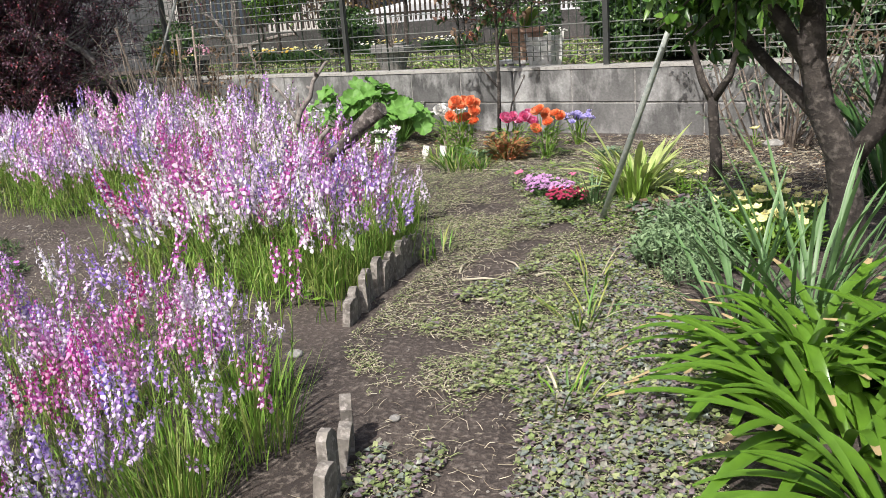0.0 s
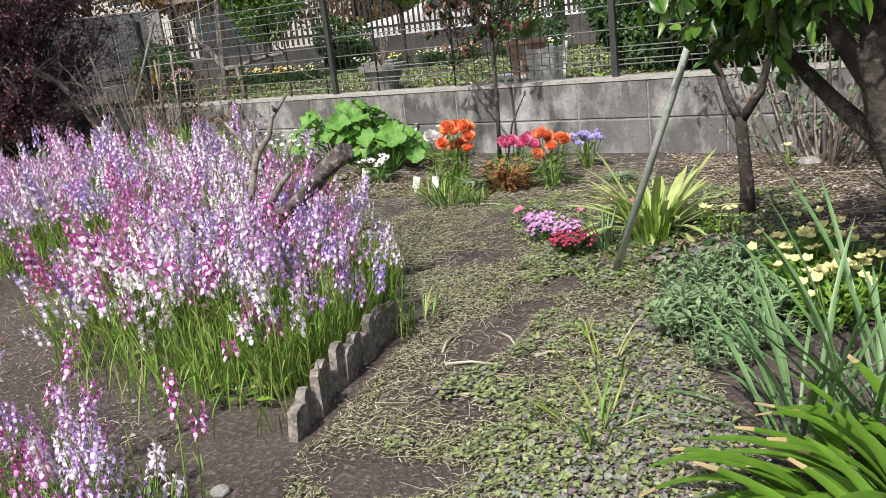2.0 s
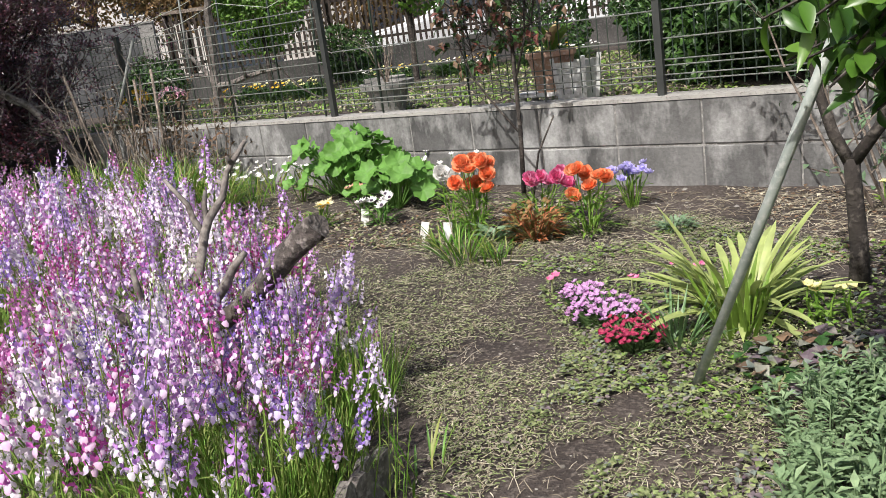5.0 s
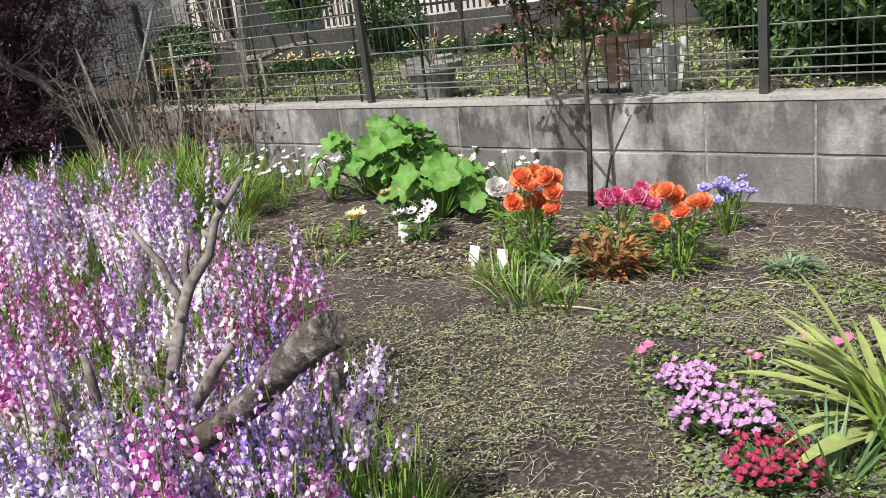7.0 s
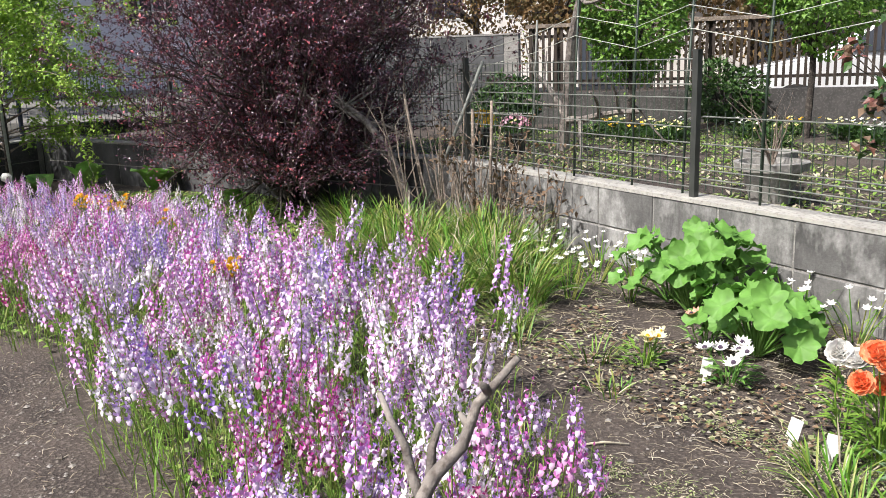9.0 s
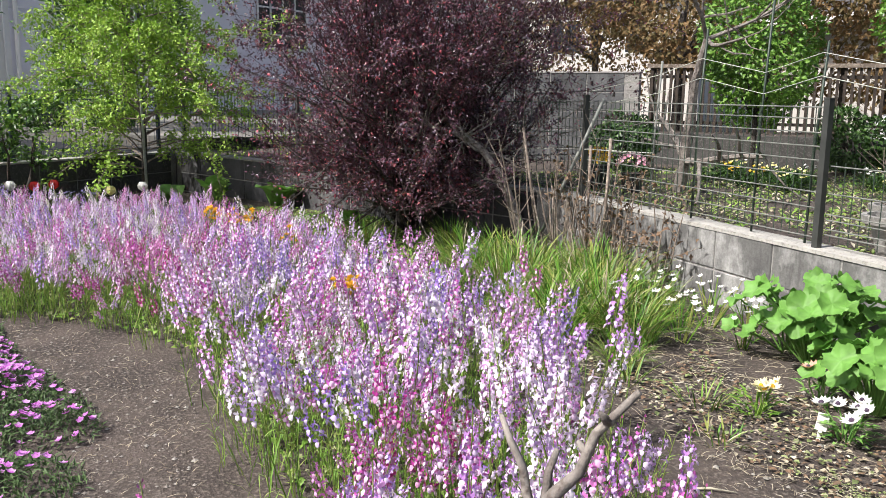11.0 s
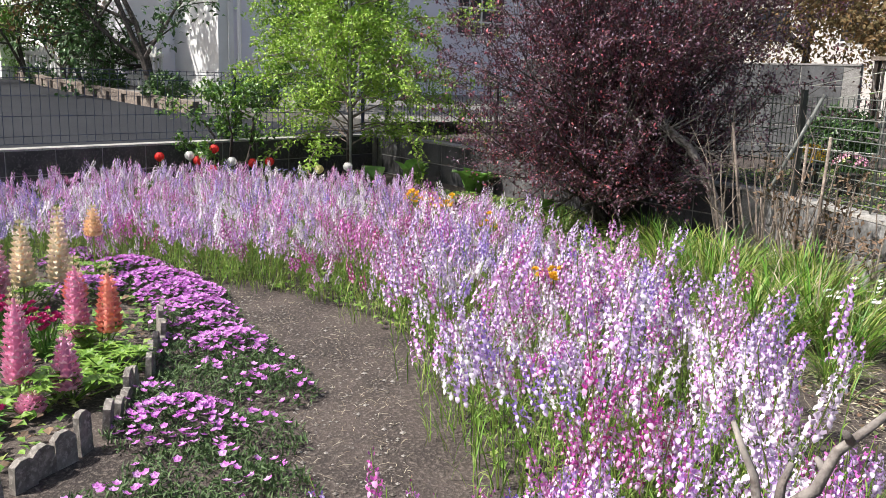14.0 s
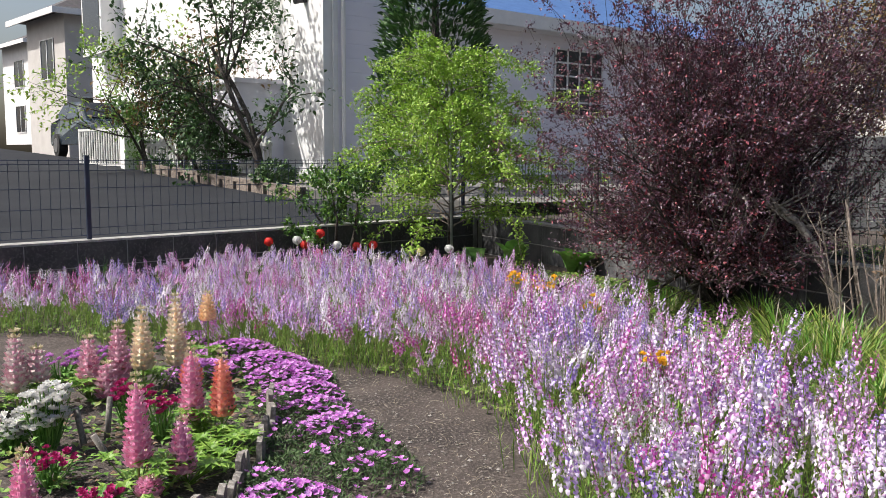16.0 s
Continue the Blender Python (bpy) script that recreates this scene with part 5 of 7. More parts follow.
def phlox(x, y, seed, spread, fol, blooms, mat):
    rnd = random.Random(seed)
    g, f = Geo(), Geo()
    for i in range(fol):
        a, r = rnd.uniform(0, 6.283), spread * rnd.random() ** 0.5
        z = 0.075 * (1 - (r / spread) ** 2) * rnd.uniform(0.3, 1) + 0.01
        g.leaf((r * math.cos(a), r * math.sin(a), z), sph(rnd) + UP * 0.6, UP + sph(rnd), rnd.uniform(0.02, 0.04), 0.006, 0.3)
    for i in range(blooms):
        a, r = rnd.uniform(0, 6.283), spread * 0.9 * rnd.random() ** 0.6
        z = 0.085 * (1 - (r / spread) ** 2) + 0.018
        blossom(f, (r * math.cos(a), r * math.sin(a), z), UP + sph(rnd) * 0.5, 0.027, 5, rnd, 0, None, 0.05, 1, 0.6)
    root = put(part("phlox_mat", g, M_PHLOXLEAF), x, y)
    part("blossoms", f, mat, root, "magenta-pink flowers")
    return finish(root, "low mat of creeping phlox with magenta-pink flowers", "flower", "creeping phlox")


for i, (x, y, s, b) in enumerate([(-5.35, 1.55, 0.26, 150), (-5.05, 1.75, 0.26, 170), (-4.8, 1.9, 0.24, 150), (-4.5, 2.0, 0.22, 100), (-4.2, 2.1, 0.2, 60), (-3.95, 2.2, 0.2, 70), (-3.7, 2.3, 0.2, 12), (-3.5, 2.38, 0.16, 30), (-3.55, 2.12, 0.2, 6),
                                   (-3.2, 2.1, 0.22, 70), (-3.1, 2.32, 0.18, 10), (-2.85, 2.2, 0.22, 14), (-2.6, 2.05, 0.24, 22), (-2.4, 1.85, 0.22, 20), (-2.75, 2.38, 0.15, 6), (-4.9, 1.45, 0.22, 110), (-2.45, 2.2, 0.18, 16), (-3.85, 2.02, 0.16, 8), (-4.35, 1.95, 0.15, 20), (-5.6, 1.25, 0.24, 110), (-3.35, 2.0, 0.15, 10)]):
    phlox(x, y, 200 + i, s, int(4200 * s), int(b * (2.3 if b > 50 else 1.4)), M_PHLOX)


# ---- lupins ----
def lupin(x, y, seed, tall, spikes, leaves=14):
    """spikes: (dx, dy, foot height, length, material)."""
    rnd = random.Random(seed)
    root = put(tagged(empty("lupin_plant"), "lupin with dense flower spikes over hand-shaped leaves", "flower", "lupins"), x, y)
    g = Geo()
    for i in range(leaves):
        a, r = rnd.uniform(0, 6.283), rnd.uniform(0.03, 0.14)
        c = Vector((r * math.cos(a), r * math.sin(a), rnd.uniform(0.03, tall)))
        g.tube([(0, 0, 0), c], [0.003, 0.002], 4, 0, False)
        for k in range(8):
            t = 2 * math.pi * k / 8
            g.leaf(c, (math.cos(t), math.sin(t), 0.35), UP, rnd.uniform(0.05, 0.075), 0.018, 0.3)
    part("leaves", g, M_LIME, root)
    for dx, dy, z, L, mat in spikes:
        z, L = z * 1.15, L * 1.22
        loose = mat in (M_LUPINCREAM, M_LUPINROSE, M_LUPINWHITE)
        s = Geo()
        s.tube([(dx * 0.5, dy * 0.5, 0), (dx, dy, z), (dx, dy, z + L)], [0.005, 0.0045, 0.002], 5, 1)
        s.tube([(dx, dy, z), (dx, dy, z + L * 0.5), (dx, dy, z + L * 0.85)], [0.012 if loose else 0.022, 0.01 if loose else 0.018, 0.005], 8, 3 if loose else 0)
        rings = max(6, int(L / (0.025 if loose else 0.021)))
        for j in range(rings):
            u = j / rings
            rad = 0.068 * (1 - 0.8 * u ** 1.5) * min(1.0, 0.75 + 3 * u)
            count = 9 if u < 0.75 else 6
            for k in range(count):
                t = 2 * math.pi * (k + 0.5 * (j % 2)) / count + rnd.uniform(-0.12, 0.12)
                h = Vector((math.cos(t), math.sin(t), 0))
                sd = Vector((-h.y, h.x, 0))
                p = Vector((dx, dy, z + L * u + rnd.uniform(-0.002, 0.002))) + h * rad * 0.4
                m = 0 if u < 0.8 else 2
                f = (0.05 if loose else 0.037) * (1 - 0.62 * u)
                s.leaf(p, h + UP * 0.55 + sd * 0.35, UP - h * 0.2 + sd * 0.5, f, f * 0.8, -0.25, m)
                s.leaf(p, h + UP * 0.55 - sd * 0.35, UP - h * 0.2 - sd * 0.5, f, f * 0.8, -0.25, m)
                s.leaf(p, h * 0.9 + UP * 0.95, h - UP * 0.3, f * 0.9, f * 0.6, 0.4, m)
        part("flower_spike", s, [mat, M_STEM, M_CREAMBUD, M_LUPINPEACH if mat is M_LUPINCREAM else M_LUPINROSE], root)


lupin(-3.42, 1.58, 1, 0.12, [(0, 0, 0.09, 0.27, M_LUPINPINK), (-0.02, 0.14, 0.06, 0.17, M_LUPINPINK), (0.06, 0.05, 0.02, 0.06, M_LUPINPINK)])
lupin(-3.88, 1.72, 2, 0.16, [(0.02, 0.05, 0.12, 0.22, M_LUPINORANGE), (0.0, -0.07, 0.10, 0.26, M_LUPINPINK), (-0.12, -0.1, 0.2, 0.1, M_LUPINORANGE)], 22)
lupin(-3.72, 1.80, 14, 0.14, [], 18)
lupin(-3.5, 1.72, 15, 0.11, [], 16)
lupin(-4.7, 1.22, 3, 0.12, [(0, 0, 0.10, 0.26, M_LUPINCREAM), (-0.08, 0.14, 0.10, 0.30, M_LUPINCREAM)])
lupin(-5.2, 1.42, 4, 0.12, [(0, 0, 0.22, 0.14, M_LUPINPEACH)])
lupin(-4.55, 1.02, 5, 0.12, [(0, 0, 0.07, 0.20, M_LUPINROSE), (-0.05, 0.12, 0.08, 0.24, M_LUPINROSE), (0.06, 0.1, 0.03, 0.15, M_LUPINROSE)])
lupin(-4.35, 0.78, 6, 0.12, [(0, 0, 0.09, 0.24, M_LUPINWHITE), (-0.05, 0.07, 0.12, 0.14, M_LUPINWHITE)])
lupin(-3.02, 1.38, 7, 0.12, [(0, 0, 0.05, 0.22, M_LUPINPINK), (0.02, -0.14, 0.03, 0.2, M_LUPINORANGE)])
lupin(-3.15, 1.12, 8, 0.1, [(0, 0, 0.04, 0.14, M_LUPINPINK)])
lupin(-2.85, 1.5, 16, 0.11, [], 18)
for i, (x, y, n, tall, sp, m) in enumerate([(-3.85, 1.11, 110, 0.26, 0.09, M_WHITEP), (-3.86, 0.97, 50, 0.15, 0.07, M_WHITEP), (-4.1, 1.35, 30, 0.2, 0.10, M_MAGENTA), (-4.0, 1.5, 30, 0.18, 0.1, M_MAGENTA), (-3.5, 1.25, 26, 0.12, 0.1, M_MAGENTA), (-3.3, 1.0, 24, 0.10, 0.1, M_MAGENTA),
                                          (-4.4, 0.55, 40, 0.26, 0.1, M_PURPLE), (-4.2, 0.45, 36, 0.24, 0.1, M_PURPLE), (-4.9, 0.75, 40, 0.14, 0.14, M_PHLOX), (-5.1, 0.95, 36, 0.12, 0.14, M_PHLOX), (-3.1, 0.95, 26, 0.12, 0.1, M_CRIMSON), (-3.25, 1.5, 18, 0.08, 0.08, M_MAGENTA)]):
    lab = {M_WHITEP: "white stock with dense clustered flowers", M_MAGENTA: "magenta dianthus flowers in the lupin bed", M_PURPLE: "deep purple stock flowers", M_PHLOX: "mauve-pink low flowers among lupins", M_CRIMSON: "crimson low flowers among lupins"}[m]
    finish(put(flower_plant("stock_plant", 300 + i, n, tall, sp, 0.05 if m is M_WHITEP else 0.04, m, M_MALLOW, 5, 2, None, 70, 0.06, 0.018, low=0.4 if m is M_WHITEP else 0.7), x, y), lab, "flower", "stocks and dianthus")
for x, y, h, deg in [(-3.92, 1.22, 0.16, 8), (-4.0, 1.28, 0.17, -5), (-3.78, 1.36, 0.11, 25)]:
    g = Geo()
    g.tube([(0, 0, -0.05), (0, 0, h)], [0.013, 0.012], 8)
    o = part("wooden_peg", g, M_WOOD, None, "", True)
    o.matrix_basis = pose(x, y, gz(x, y), deg, deg * 0.5, 0)
    finish(o, "short cut wooden peg in the soil", "peg", "wooden pegs")

# ---- tulips and yellow flowers at the back ----


def tulip(x, y, h, mat, label):
    root = put(tagged(empty("tulip"), label, "flower", "tulips"), x, y)
    g = Geo()
    h += 0.05
    g.tube([(0, 0, 0), (0.005, 0.01, h * 0.5), (0, 0, h)], [0.005, 0.0045, 0.004], 6)
    part("stem", g, M_STEM, root)
    g = Geo()
    for k in range(3):
        g.strap((0, 0, 0), k * 2.1, 0.25, h * 0.75, 0.04, 0.4, 5, 0.4)
    part("leaves", g, M_LEEK, root, smooth=True)
    g = Geo()
    for ring, (n0, off) in enumerate(((3, 0), (3, 1.05))):
        for k in range(n0):
            a = 2 * math.pi * k / 3 + off
            d = Vector((math.cos(a), math.sin(a), 0))
            sd = Vector((-d.y, d.x, 0))
            rows = []
            for s, r, w in ((0, 0.006, 0.01), (0.3, 0.036, 0.031), (0.65, 0.04, 0.034), (0.9, 0.029, 0.021), (1.0, 0.021, 0.005)):
                c = Vector((0, 0, h + s * 0.08)) + d * r * (1 - 0.1 * ring)
                rows.append([c - sd * w - d * w * 0.3, c, c + sd * w - d * w * 0.3])
            g.grid(rows)
    part("flower_head", g, mat, root, smooth=True)


for x, y, h, m in [(-8.09, -0.07, 0.24, M_RED), (-8.41, 1.26, 0.25, M_RED), (-8.45, 1.51, 0.26, M_WHITEP), (-8.46, 1.63, 0.26, M_WHITEP), (-8.44, 1.58, 0.22, M_RED), (-8.47, 1.72, 0.32, M_RED), (-8.48, 1.87, 0.21, M_WHITEP), (-8.49, 2.05, 0.2, M_RED), (-8.5, 2.2, 0.21, M_RED), (-8.3, 1.72, 0.16, M_RED), (-8.5, 2.64, 0.15, M_PALEY), (-8.49, 2.9, 0.18, M_WHITEP)]:
    tulip(x, y, h, m, {M_RED: "red tulip standing behind the linaria", M_WHITEP: "white tulip standing behind the linaria", M_PALEY: "pale yellow tulip behind the linaria"}[m])
for i, (x, y) in enumerate([(-6.4, 3.25), (-6.1, 3.3), (-6.2, 3.42), (-5.3, 3.55), (-3.95, 3.48), (-5.9, 3.35)]):
    finish(put(flower_plant("wallflower", 330 + i, 16, 0.33, 0.07, 0.04, M_YELLOW, M_STEM, 5, 2, None, 30, 0.05, 0.01), x, y), "golden yellow flowers among the linaria", "flower", "yellow wallflowers")
for i, (x, y) in enumerate([(-8.5, 1.75), (-8.4, 2.0), (-8.45, 2.3), (-8.6, 2.5)]):
    finish(put(flower_plant("grape_hyacinth", 340 + i, 30, 0.24, 0.12, 0.024, M_BLUEP, M_STEM, 5, 2, None, 40, 0.1, 0.008), x, y), "violet-blue flowers near the tulips", "flower", "violet flowers")
finish(put(tuft("iris_clump", 24, 0.34, 0.016, 0.05, (0.0, 0.5), (0.0, 0.4), M_LEEK, 350, 0.0, "grey-green upright leaves behind the linaria", 5), -7.5, 0.05), "", "plant")

# ---- trees and shrubs ----


def purple_bush():
    rnd = random.Random(61)
    root = put(tagged(empty("purple_shrub"), "tall dense dark purple-leaved shrub with reddish new growth", "shrub"), -6.74, 4.76)
    for i in range(25):
        g, tips = Geo(), []
        low = i >= 15
        a = 2 * math.pi * i / (10 if low else 15) + rnd.uniform(-0.2, 0.2)
        limb(g, (0.07 * math.cos(a), 0.07 * math.sin(a), 0), (math.cos(a) * (1.15 if low else 0.56), math.sin(a) * (1.0 if low else 0.46), 1.0), rnd.uniform(0.5, 0.7) if low else rnd.uniform(0.8, 1.25), 0.014 if low else 0.02, rnd, 2, tips, 0.14, 6 if low else 8, 0, 0.08 if low else 0.13, 0.8)
        b = part("branch", g, M_BARK, root)
        f = Geo()
        tips = [(p, d) for p, d in tips if p.z > 0.28]
        leaves_at(f, tips, rnd, 23, 0.085, 0.029, 0.0145, 0)
        leaves_at(f, [t for t in tips if t[0].y < 0.1], rnd, 3, 0.09, 0.03, 0.016, 1, 0, 0.45)
        part("leaves", f, [M_BUSH, M_BUSHRED], b)


purple_bush()


def weeping_tree():
    rnd = random.Random(62)
    x, y = -9.35, 2.95
    root = put(tagged(empty("lime_green_tree"), "small tree with arching twigs of fresh lime-green leaves", "tree"), x, y)
    g = Geo()
    g.tube([(0, 0, -0.05), (0.02, 0.02, 0.6), (-0.01, 0.0, 1.3), (0.01, 0.02, 2.0)], [0.03, 0.026, 0.02, 0.01], 8)
    trunk = part("trunk", g, M_BARK, root, smooth=True)
    for i in range(84):
        g, f = Geo(), Geo()
        a, z = rnd.uniform(0, 6.283), 0.35 + 1.75 * (i / 84) ** 0.95
        d = Vector((math.cos(a), math.sin(a), rnd.uniform(0.15, 0.9))).normalized()
        L = rnd.uniform(0.8, 1.5) * (1.25 if z < 1.4 else 0.8)
        pts = [Vector((0, 0, z))]
        for k in range(9):
            d = (d - UP * (0.06 + 0.024 * k) + sph(rnd) * 0.14).normalized()
            q = pts[-1] + d * L / 9
            pts.append(Vector((q.x, q.y, max(q.z, 0.12))))
        g.tube(pts, [0.008 * (1 - 0.85 * k / 9) for k in range(10)], 4)
        for k in range(3, 10):
            for u in (0.0, 0.33, 0.66):
                c = pts[k - 1].lerp(pts[k], u)
                e = c + (sph(rnd) * 0.11 - UP * 0.02) * rnd.random()
                g.tube([c, e], 0.0015, 3, 0, False)
                for _ in range(15):
                    f.leaf(e + sph(rnd) * 0.05, sph(rnd) + UP * 0.2, UP + sph(rnd) * 0.7, rnd.uniform(0.03, 0.052), rnd.uniform(0.017, 0.029), 0.3)
        b = part("branch", g, M_TWIG, root)
        part("leaves", f, M_WEEP, b)
    g = Geo()
    g.tube([(0, 0, 0), (0, 0, 1.95)], 0.013, 8)
    o = part("plant_stake", g, M_GALV, None, "", True)
    o.matrix_basis = pose(x + 0.14, y + 0.02, 0, 1, 0.5, 0)
    finish(o, "grey steel tree stake beside the young tree", "stake")


weeping_tree()


def small_tree(name, x, y, z, seed, trunks, tall, spread, leafmat, ll, lw, per, label, lean=(0, 0), levels=2, kids=4, r=0.03, bark=None, cloud=0.1):
    rnd = random.Random(seed)
    root = tagged(empty(name, Matrix.Translation((x, y, z))), label, "tree")
    for i in range(trunks):
        g, f, tips = Geo(), Geo(), []
        a = 2 * math.pi * i / max(1, trunks) + rnd.uniform(-0.4, 0.4)
        limb(g, (0.04 * math.cos(a), 0.04 * math.sin(a), -0.05), (lean[0] + spread * math.cos(a), lean[1] + spread * math.sin(a), 1.0), tall * 0.55, r, rnd, levels, tips, 0.2, kids, 0, 0.06, 0.6)
        b = part("trunk", g, bark or M_BARK, root)
        leaves_at(f, tips, rnd, per, cloud, ll, lw)
        part("leaves", f, leafmat, b)
    return root


small_tree("dark_leaved_shrub", -9.02, 1.86, 0.02, 63, 3, 1.3, 0.4, M_CITRUS, 0.06, 0.03, 10, "small shrub with dark green leaves before the low wall", cloud=0.09, r=0.022)


def old_trees():
    """The forked tree by the pole and the large leaning one beside the path."""
    rnd = random.Random(65)
    root = tagged(empty("orchard_tree", Matrix.Translation((-0.44, 4.25, gz(-0.44, 4.25))) @ Matrix.Scale(0.92, 4)), "slim forked fruit tree with glossy leaves near the wall", "tree")
    g = Geo()
    g.tube([(0, 0, -0.05), (0.0, 0.01, 0.12), (-0.01, 0.0, 0.30), (-0.015, 0.0, 0.38)], [0.033, 0.026, 0.023, 0.022], 9)
    part("trunk", g, M_BARK, root, smooth=True)
    for pts, rad in [([(-0.015, 0, 0.36), (-0.06, 0.0, 0.45), (-0.10, 0.02, 0.56), (-0.12, 0, 0.72), (-0.10, -0.1, 0.9)], [0.019, 0.017, 0.015, 0.013, 0.010]),
                     ([(-0.015, 0, 0.36), (0.06, 0.0, 0.47), (0.09, 0.0, 0.58), (0.10, -0.05, 0.75), (0.16, -0.15, 0.95)], [0.019, 0.016, 0.014, 0.012, 0.009])]:
        g = Geo()
        g.tube(pts, rad, 8)
        part("branch", g, M_BARK, root, smooth=True)
    root2 = tagged(empty("leaning_tree", Matrix.Translation((0.25, 3.32, gz(0.25, 3.32))) @ Matrix.Scale(0.87, 4)), "old leaning fruit tree with a thick dark trunk and glossy leaves", "tree")
    g = Geo()
    g.tube([(0.0, 0.0, -0.06), (-0.005, 0.0, 0.08), (-0.02, -0.01, 0.24), (-0.04, -0.03, 0.38), (-0.10, -0.04, 0.52), (-0.125, -0.05, 0.66), (-0.13, -0.06, 0.85), (-0.10, -0.1, 1.1), (-0.05, -0.1, 1.5)], [0.068, 0.056, 0.051, 0.048, 0.043, 0.04, 0.036, 0.032, 0.025], 11)
    part("trunk", g, M_BARK, root2, smooth=True)
    limbs = [([(-0.06, -0.03, 0.44), (-0.15, 0.0, 0.53), (-0.24, 0.05, 0.60), (-0.33, 0.1, 0.68), (-0.40, 0.12, 0.76), (-0.44, 0.10, 0.86)], [0.03, 0.026, 0.023, 0.021, 0.019, 0.016]),
             ([(-0.02, 0.0, 0.34), (0.06, 0.02, 0.46), (0.09, 0.0, 0.62), (0.10, -0.05, 0.85), (0.2, -0.1, 1.15)], [0.034, 0.03, 0.027, 0.023, 0.018]),
             ([(-0.12, -0.05, 0.62), (-0.22, -0.08, 0.80), (-0.32, -0.15, 0.93), (-0.42, -0.25, 1.02)], [0.028, 0.024, 0.018, 0.012]),
             ([(-0.12, -0.06, 0.8), (-0.2, -0.25, 0.95), (-0.25, -0.5, 1.08), (-0.2, -0.75, 1.15)], [0.026, 0.02, 0.014, 0.008])]
    for pts, rad in limbs:
        g = Geo()
        g.tube(pts, rad, 8)
        part("branch", g, M_BARK, root2, smooth=True)
    # twigs and leaves hang round the limb ends; the last seven clusters are unseen, added for shade
    for cx, cy, cz, n, sp in [(-0.58, 0.2, 0.86, 32, 0.2), (-0.45, 0.05, 0.84, 34, 0.2), (-0.30, -0.2, 0.93, 26, 0.2), (-0.66, 0.4, 0.96, 24, 0.2), (-0.12, 0.1, 0.98, 30, 0.22), (-0.12, -0.4, 1.0, 16, 0.16), (0.15, -0.3, 1.05, 18, 0.2), (-0.35, 0.55, 0.9, 24, 0.22), (0.3, 0.3, 1.1, 24, 0.25), (-0.55, -0.1, 0.92, 26, 0.18), (-0.5, 0.3, 1.05, 26, 0.25), (-0.2, 0.4, 1.2, 26, 0.3), (0.35, 0.1, 1.3, 110, 0.4), (0.8, 0.1, 1.35, 110, 0.45), (0.2, -0.1, 1.45, 100, 0.4), (1.1, 0.3, 1.35, 100, 0.45), (0.1, -0.2, 1.25, 90, 0.35), (0.5, 0.45, 1.25, 100, 0.4), (0.9, -0.3, 1.3, 90, 0.4)]:
        g, f = Geo(), Geo()
        c = Vector((cx, cy, cz))
        near = Vector((-0.2 + cx * 0.3, -0.05 + cy * 0.3, cz + 0.08))
        for i in range(n):
            e = c + sph(rnd) * sp * rnd.random() ** 0.5
            g.tube([near.lerp(e, 0.1), near.lerp(e, 0.6) + sph(rnd) * 0.02, e], [0.005, 0.0035, 0.002], 4, 0, False)
            for k in range(7):
                q = near.lerp(e, rnd.uniform(0.55, 1.0))
                f.oval(q, sph(rnd) * 0.8 - UP * 0.6, sph(rnd) * 0.6 + UP * 0.6, rnd.uniform(0.04, 0.07), rnd.uniform(0.021, 0.034), rnd.uniform(0.1, 0.7))
        part("twig", g, M_BARK, root2)
        part("leaves", f, M_CITRUS, root2, smooth=True)


old_trees()
g = Geo()
g.tube([(0, 0, -0.06), (0, 0, 1.05)], 0.0105, 10)
o = part("support_pole", g, M_GALV, None, "", True)
o.matrix_basis = Matrix.Translation((-0.62, 3.55, 0.04)) @ Vector((0.40, -0.12, 0.908)).to_track_quat("Z", "Y").to_matrix().to_4x4()
finish(o, "leaning grey metal support pole propping the tree", "pole")


def bare_tree():
    rnd = random.Random(66)
    root = put(tagged(empty("bare_shrub"), "leaning bare pruned shrub with knobbly grey twigs", "shrub"), -5.5, 5.12)
    o = Vector((-5.5, 5.12, 0.05))
    P = [Vector(q) - o for q in ((-5.5, 5.12, 0.0), (-5.62, 5.1, 0.28), (-5.74, 5.04, 0.54), (-5.82, 4.94, 0.72), (-5.88, 4.82, 0.83), (-5.95, 4.62, 0.88))]
    g = Geo()
    g.tube(P, [0.042, 0.036, 0.03, 0.026, 0.02, 0.012], 8)
    part("trunk", g, M_DRIFT, root, smooth=True)
    for i in range(32):
        k = rnd.randint(2, 5)
        g, tips = Geo(), []
        limb(g, P[k], sph(rnd) * 1.2 + Vector((-0.2, -0.4, 0.3)), rnd.uniform(0.14, 0.36), 0.009, rnd, 1, tips, 0.4, 4, 0, 0.03, 0.6)
        part("twig", g, M_DRIFT, root)


bare_tree()


def dry_stems(name, x, y, seed, n, tall, spread, label, leaf=None, tilt=0.25):
    rnd = random.Random(seed)
    root = put(tagged(empty(name), label, "shrub"), x, y)
    for i in range(n):
        g, tips = Geo(), []
        a, r = rnd.uniform(0, 6.283), spread * rnd.random()
        limb(g, (r * math.cos(a), r * math.sin(a), 0), (tilt * math.cos(a), tilt * math.sin(a), 1), tall * rnd.uniform(0.5, 1.0), 0.007, rnd, 1, tips, 0.1, 3, 0, 0.08, 0.35)
        b = part("stem", g, M_TWIG, root)
        if leaf:
            f = Geo()
            leaves_at(f, tips, rnd, 2, 0.03, 0.04, 0.02)
            part("leaves", f, leaf, b)


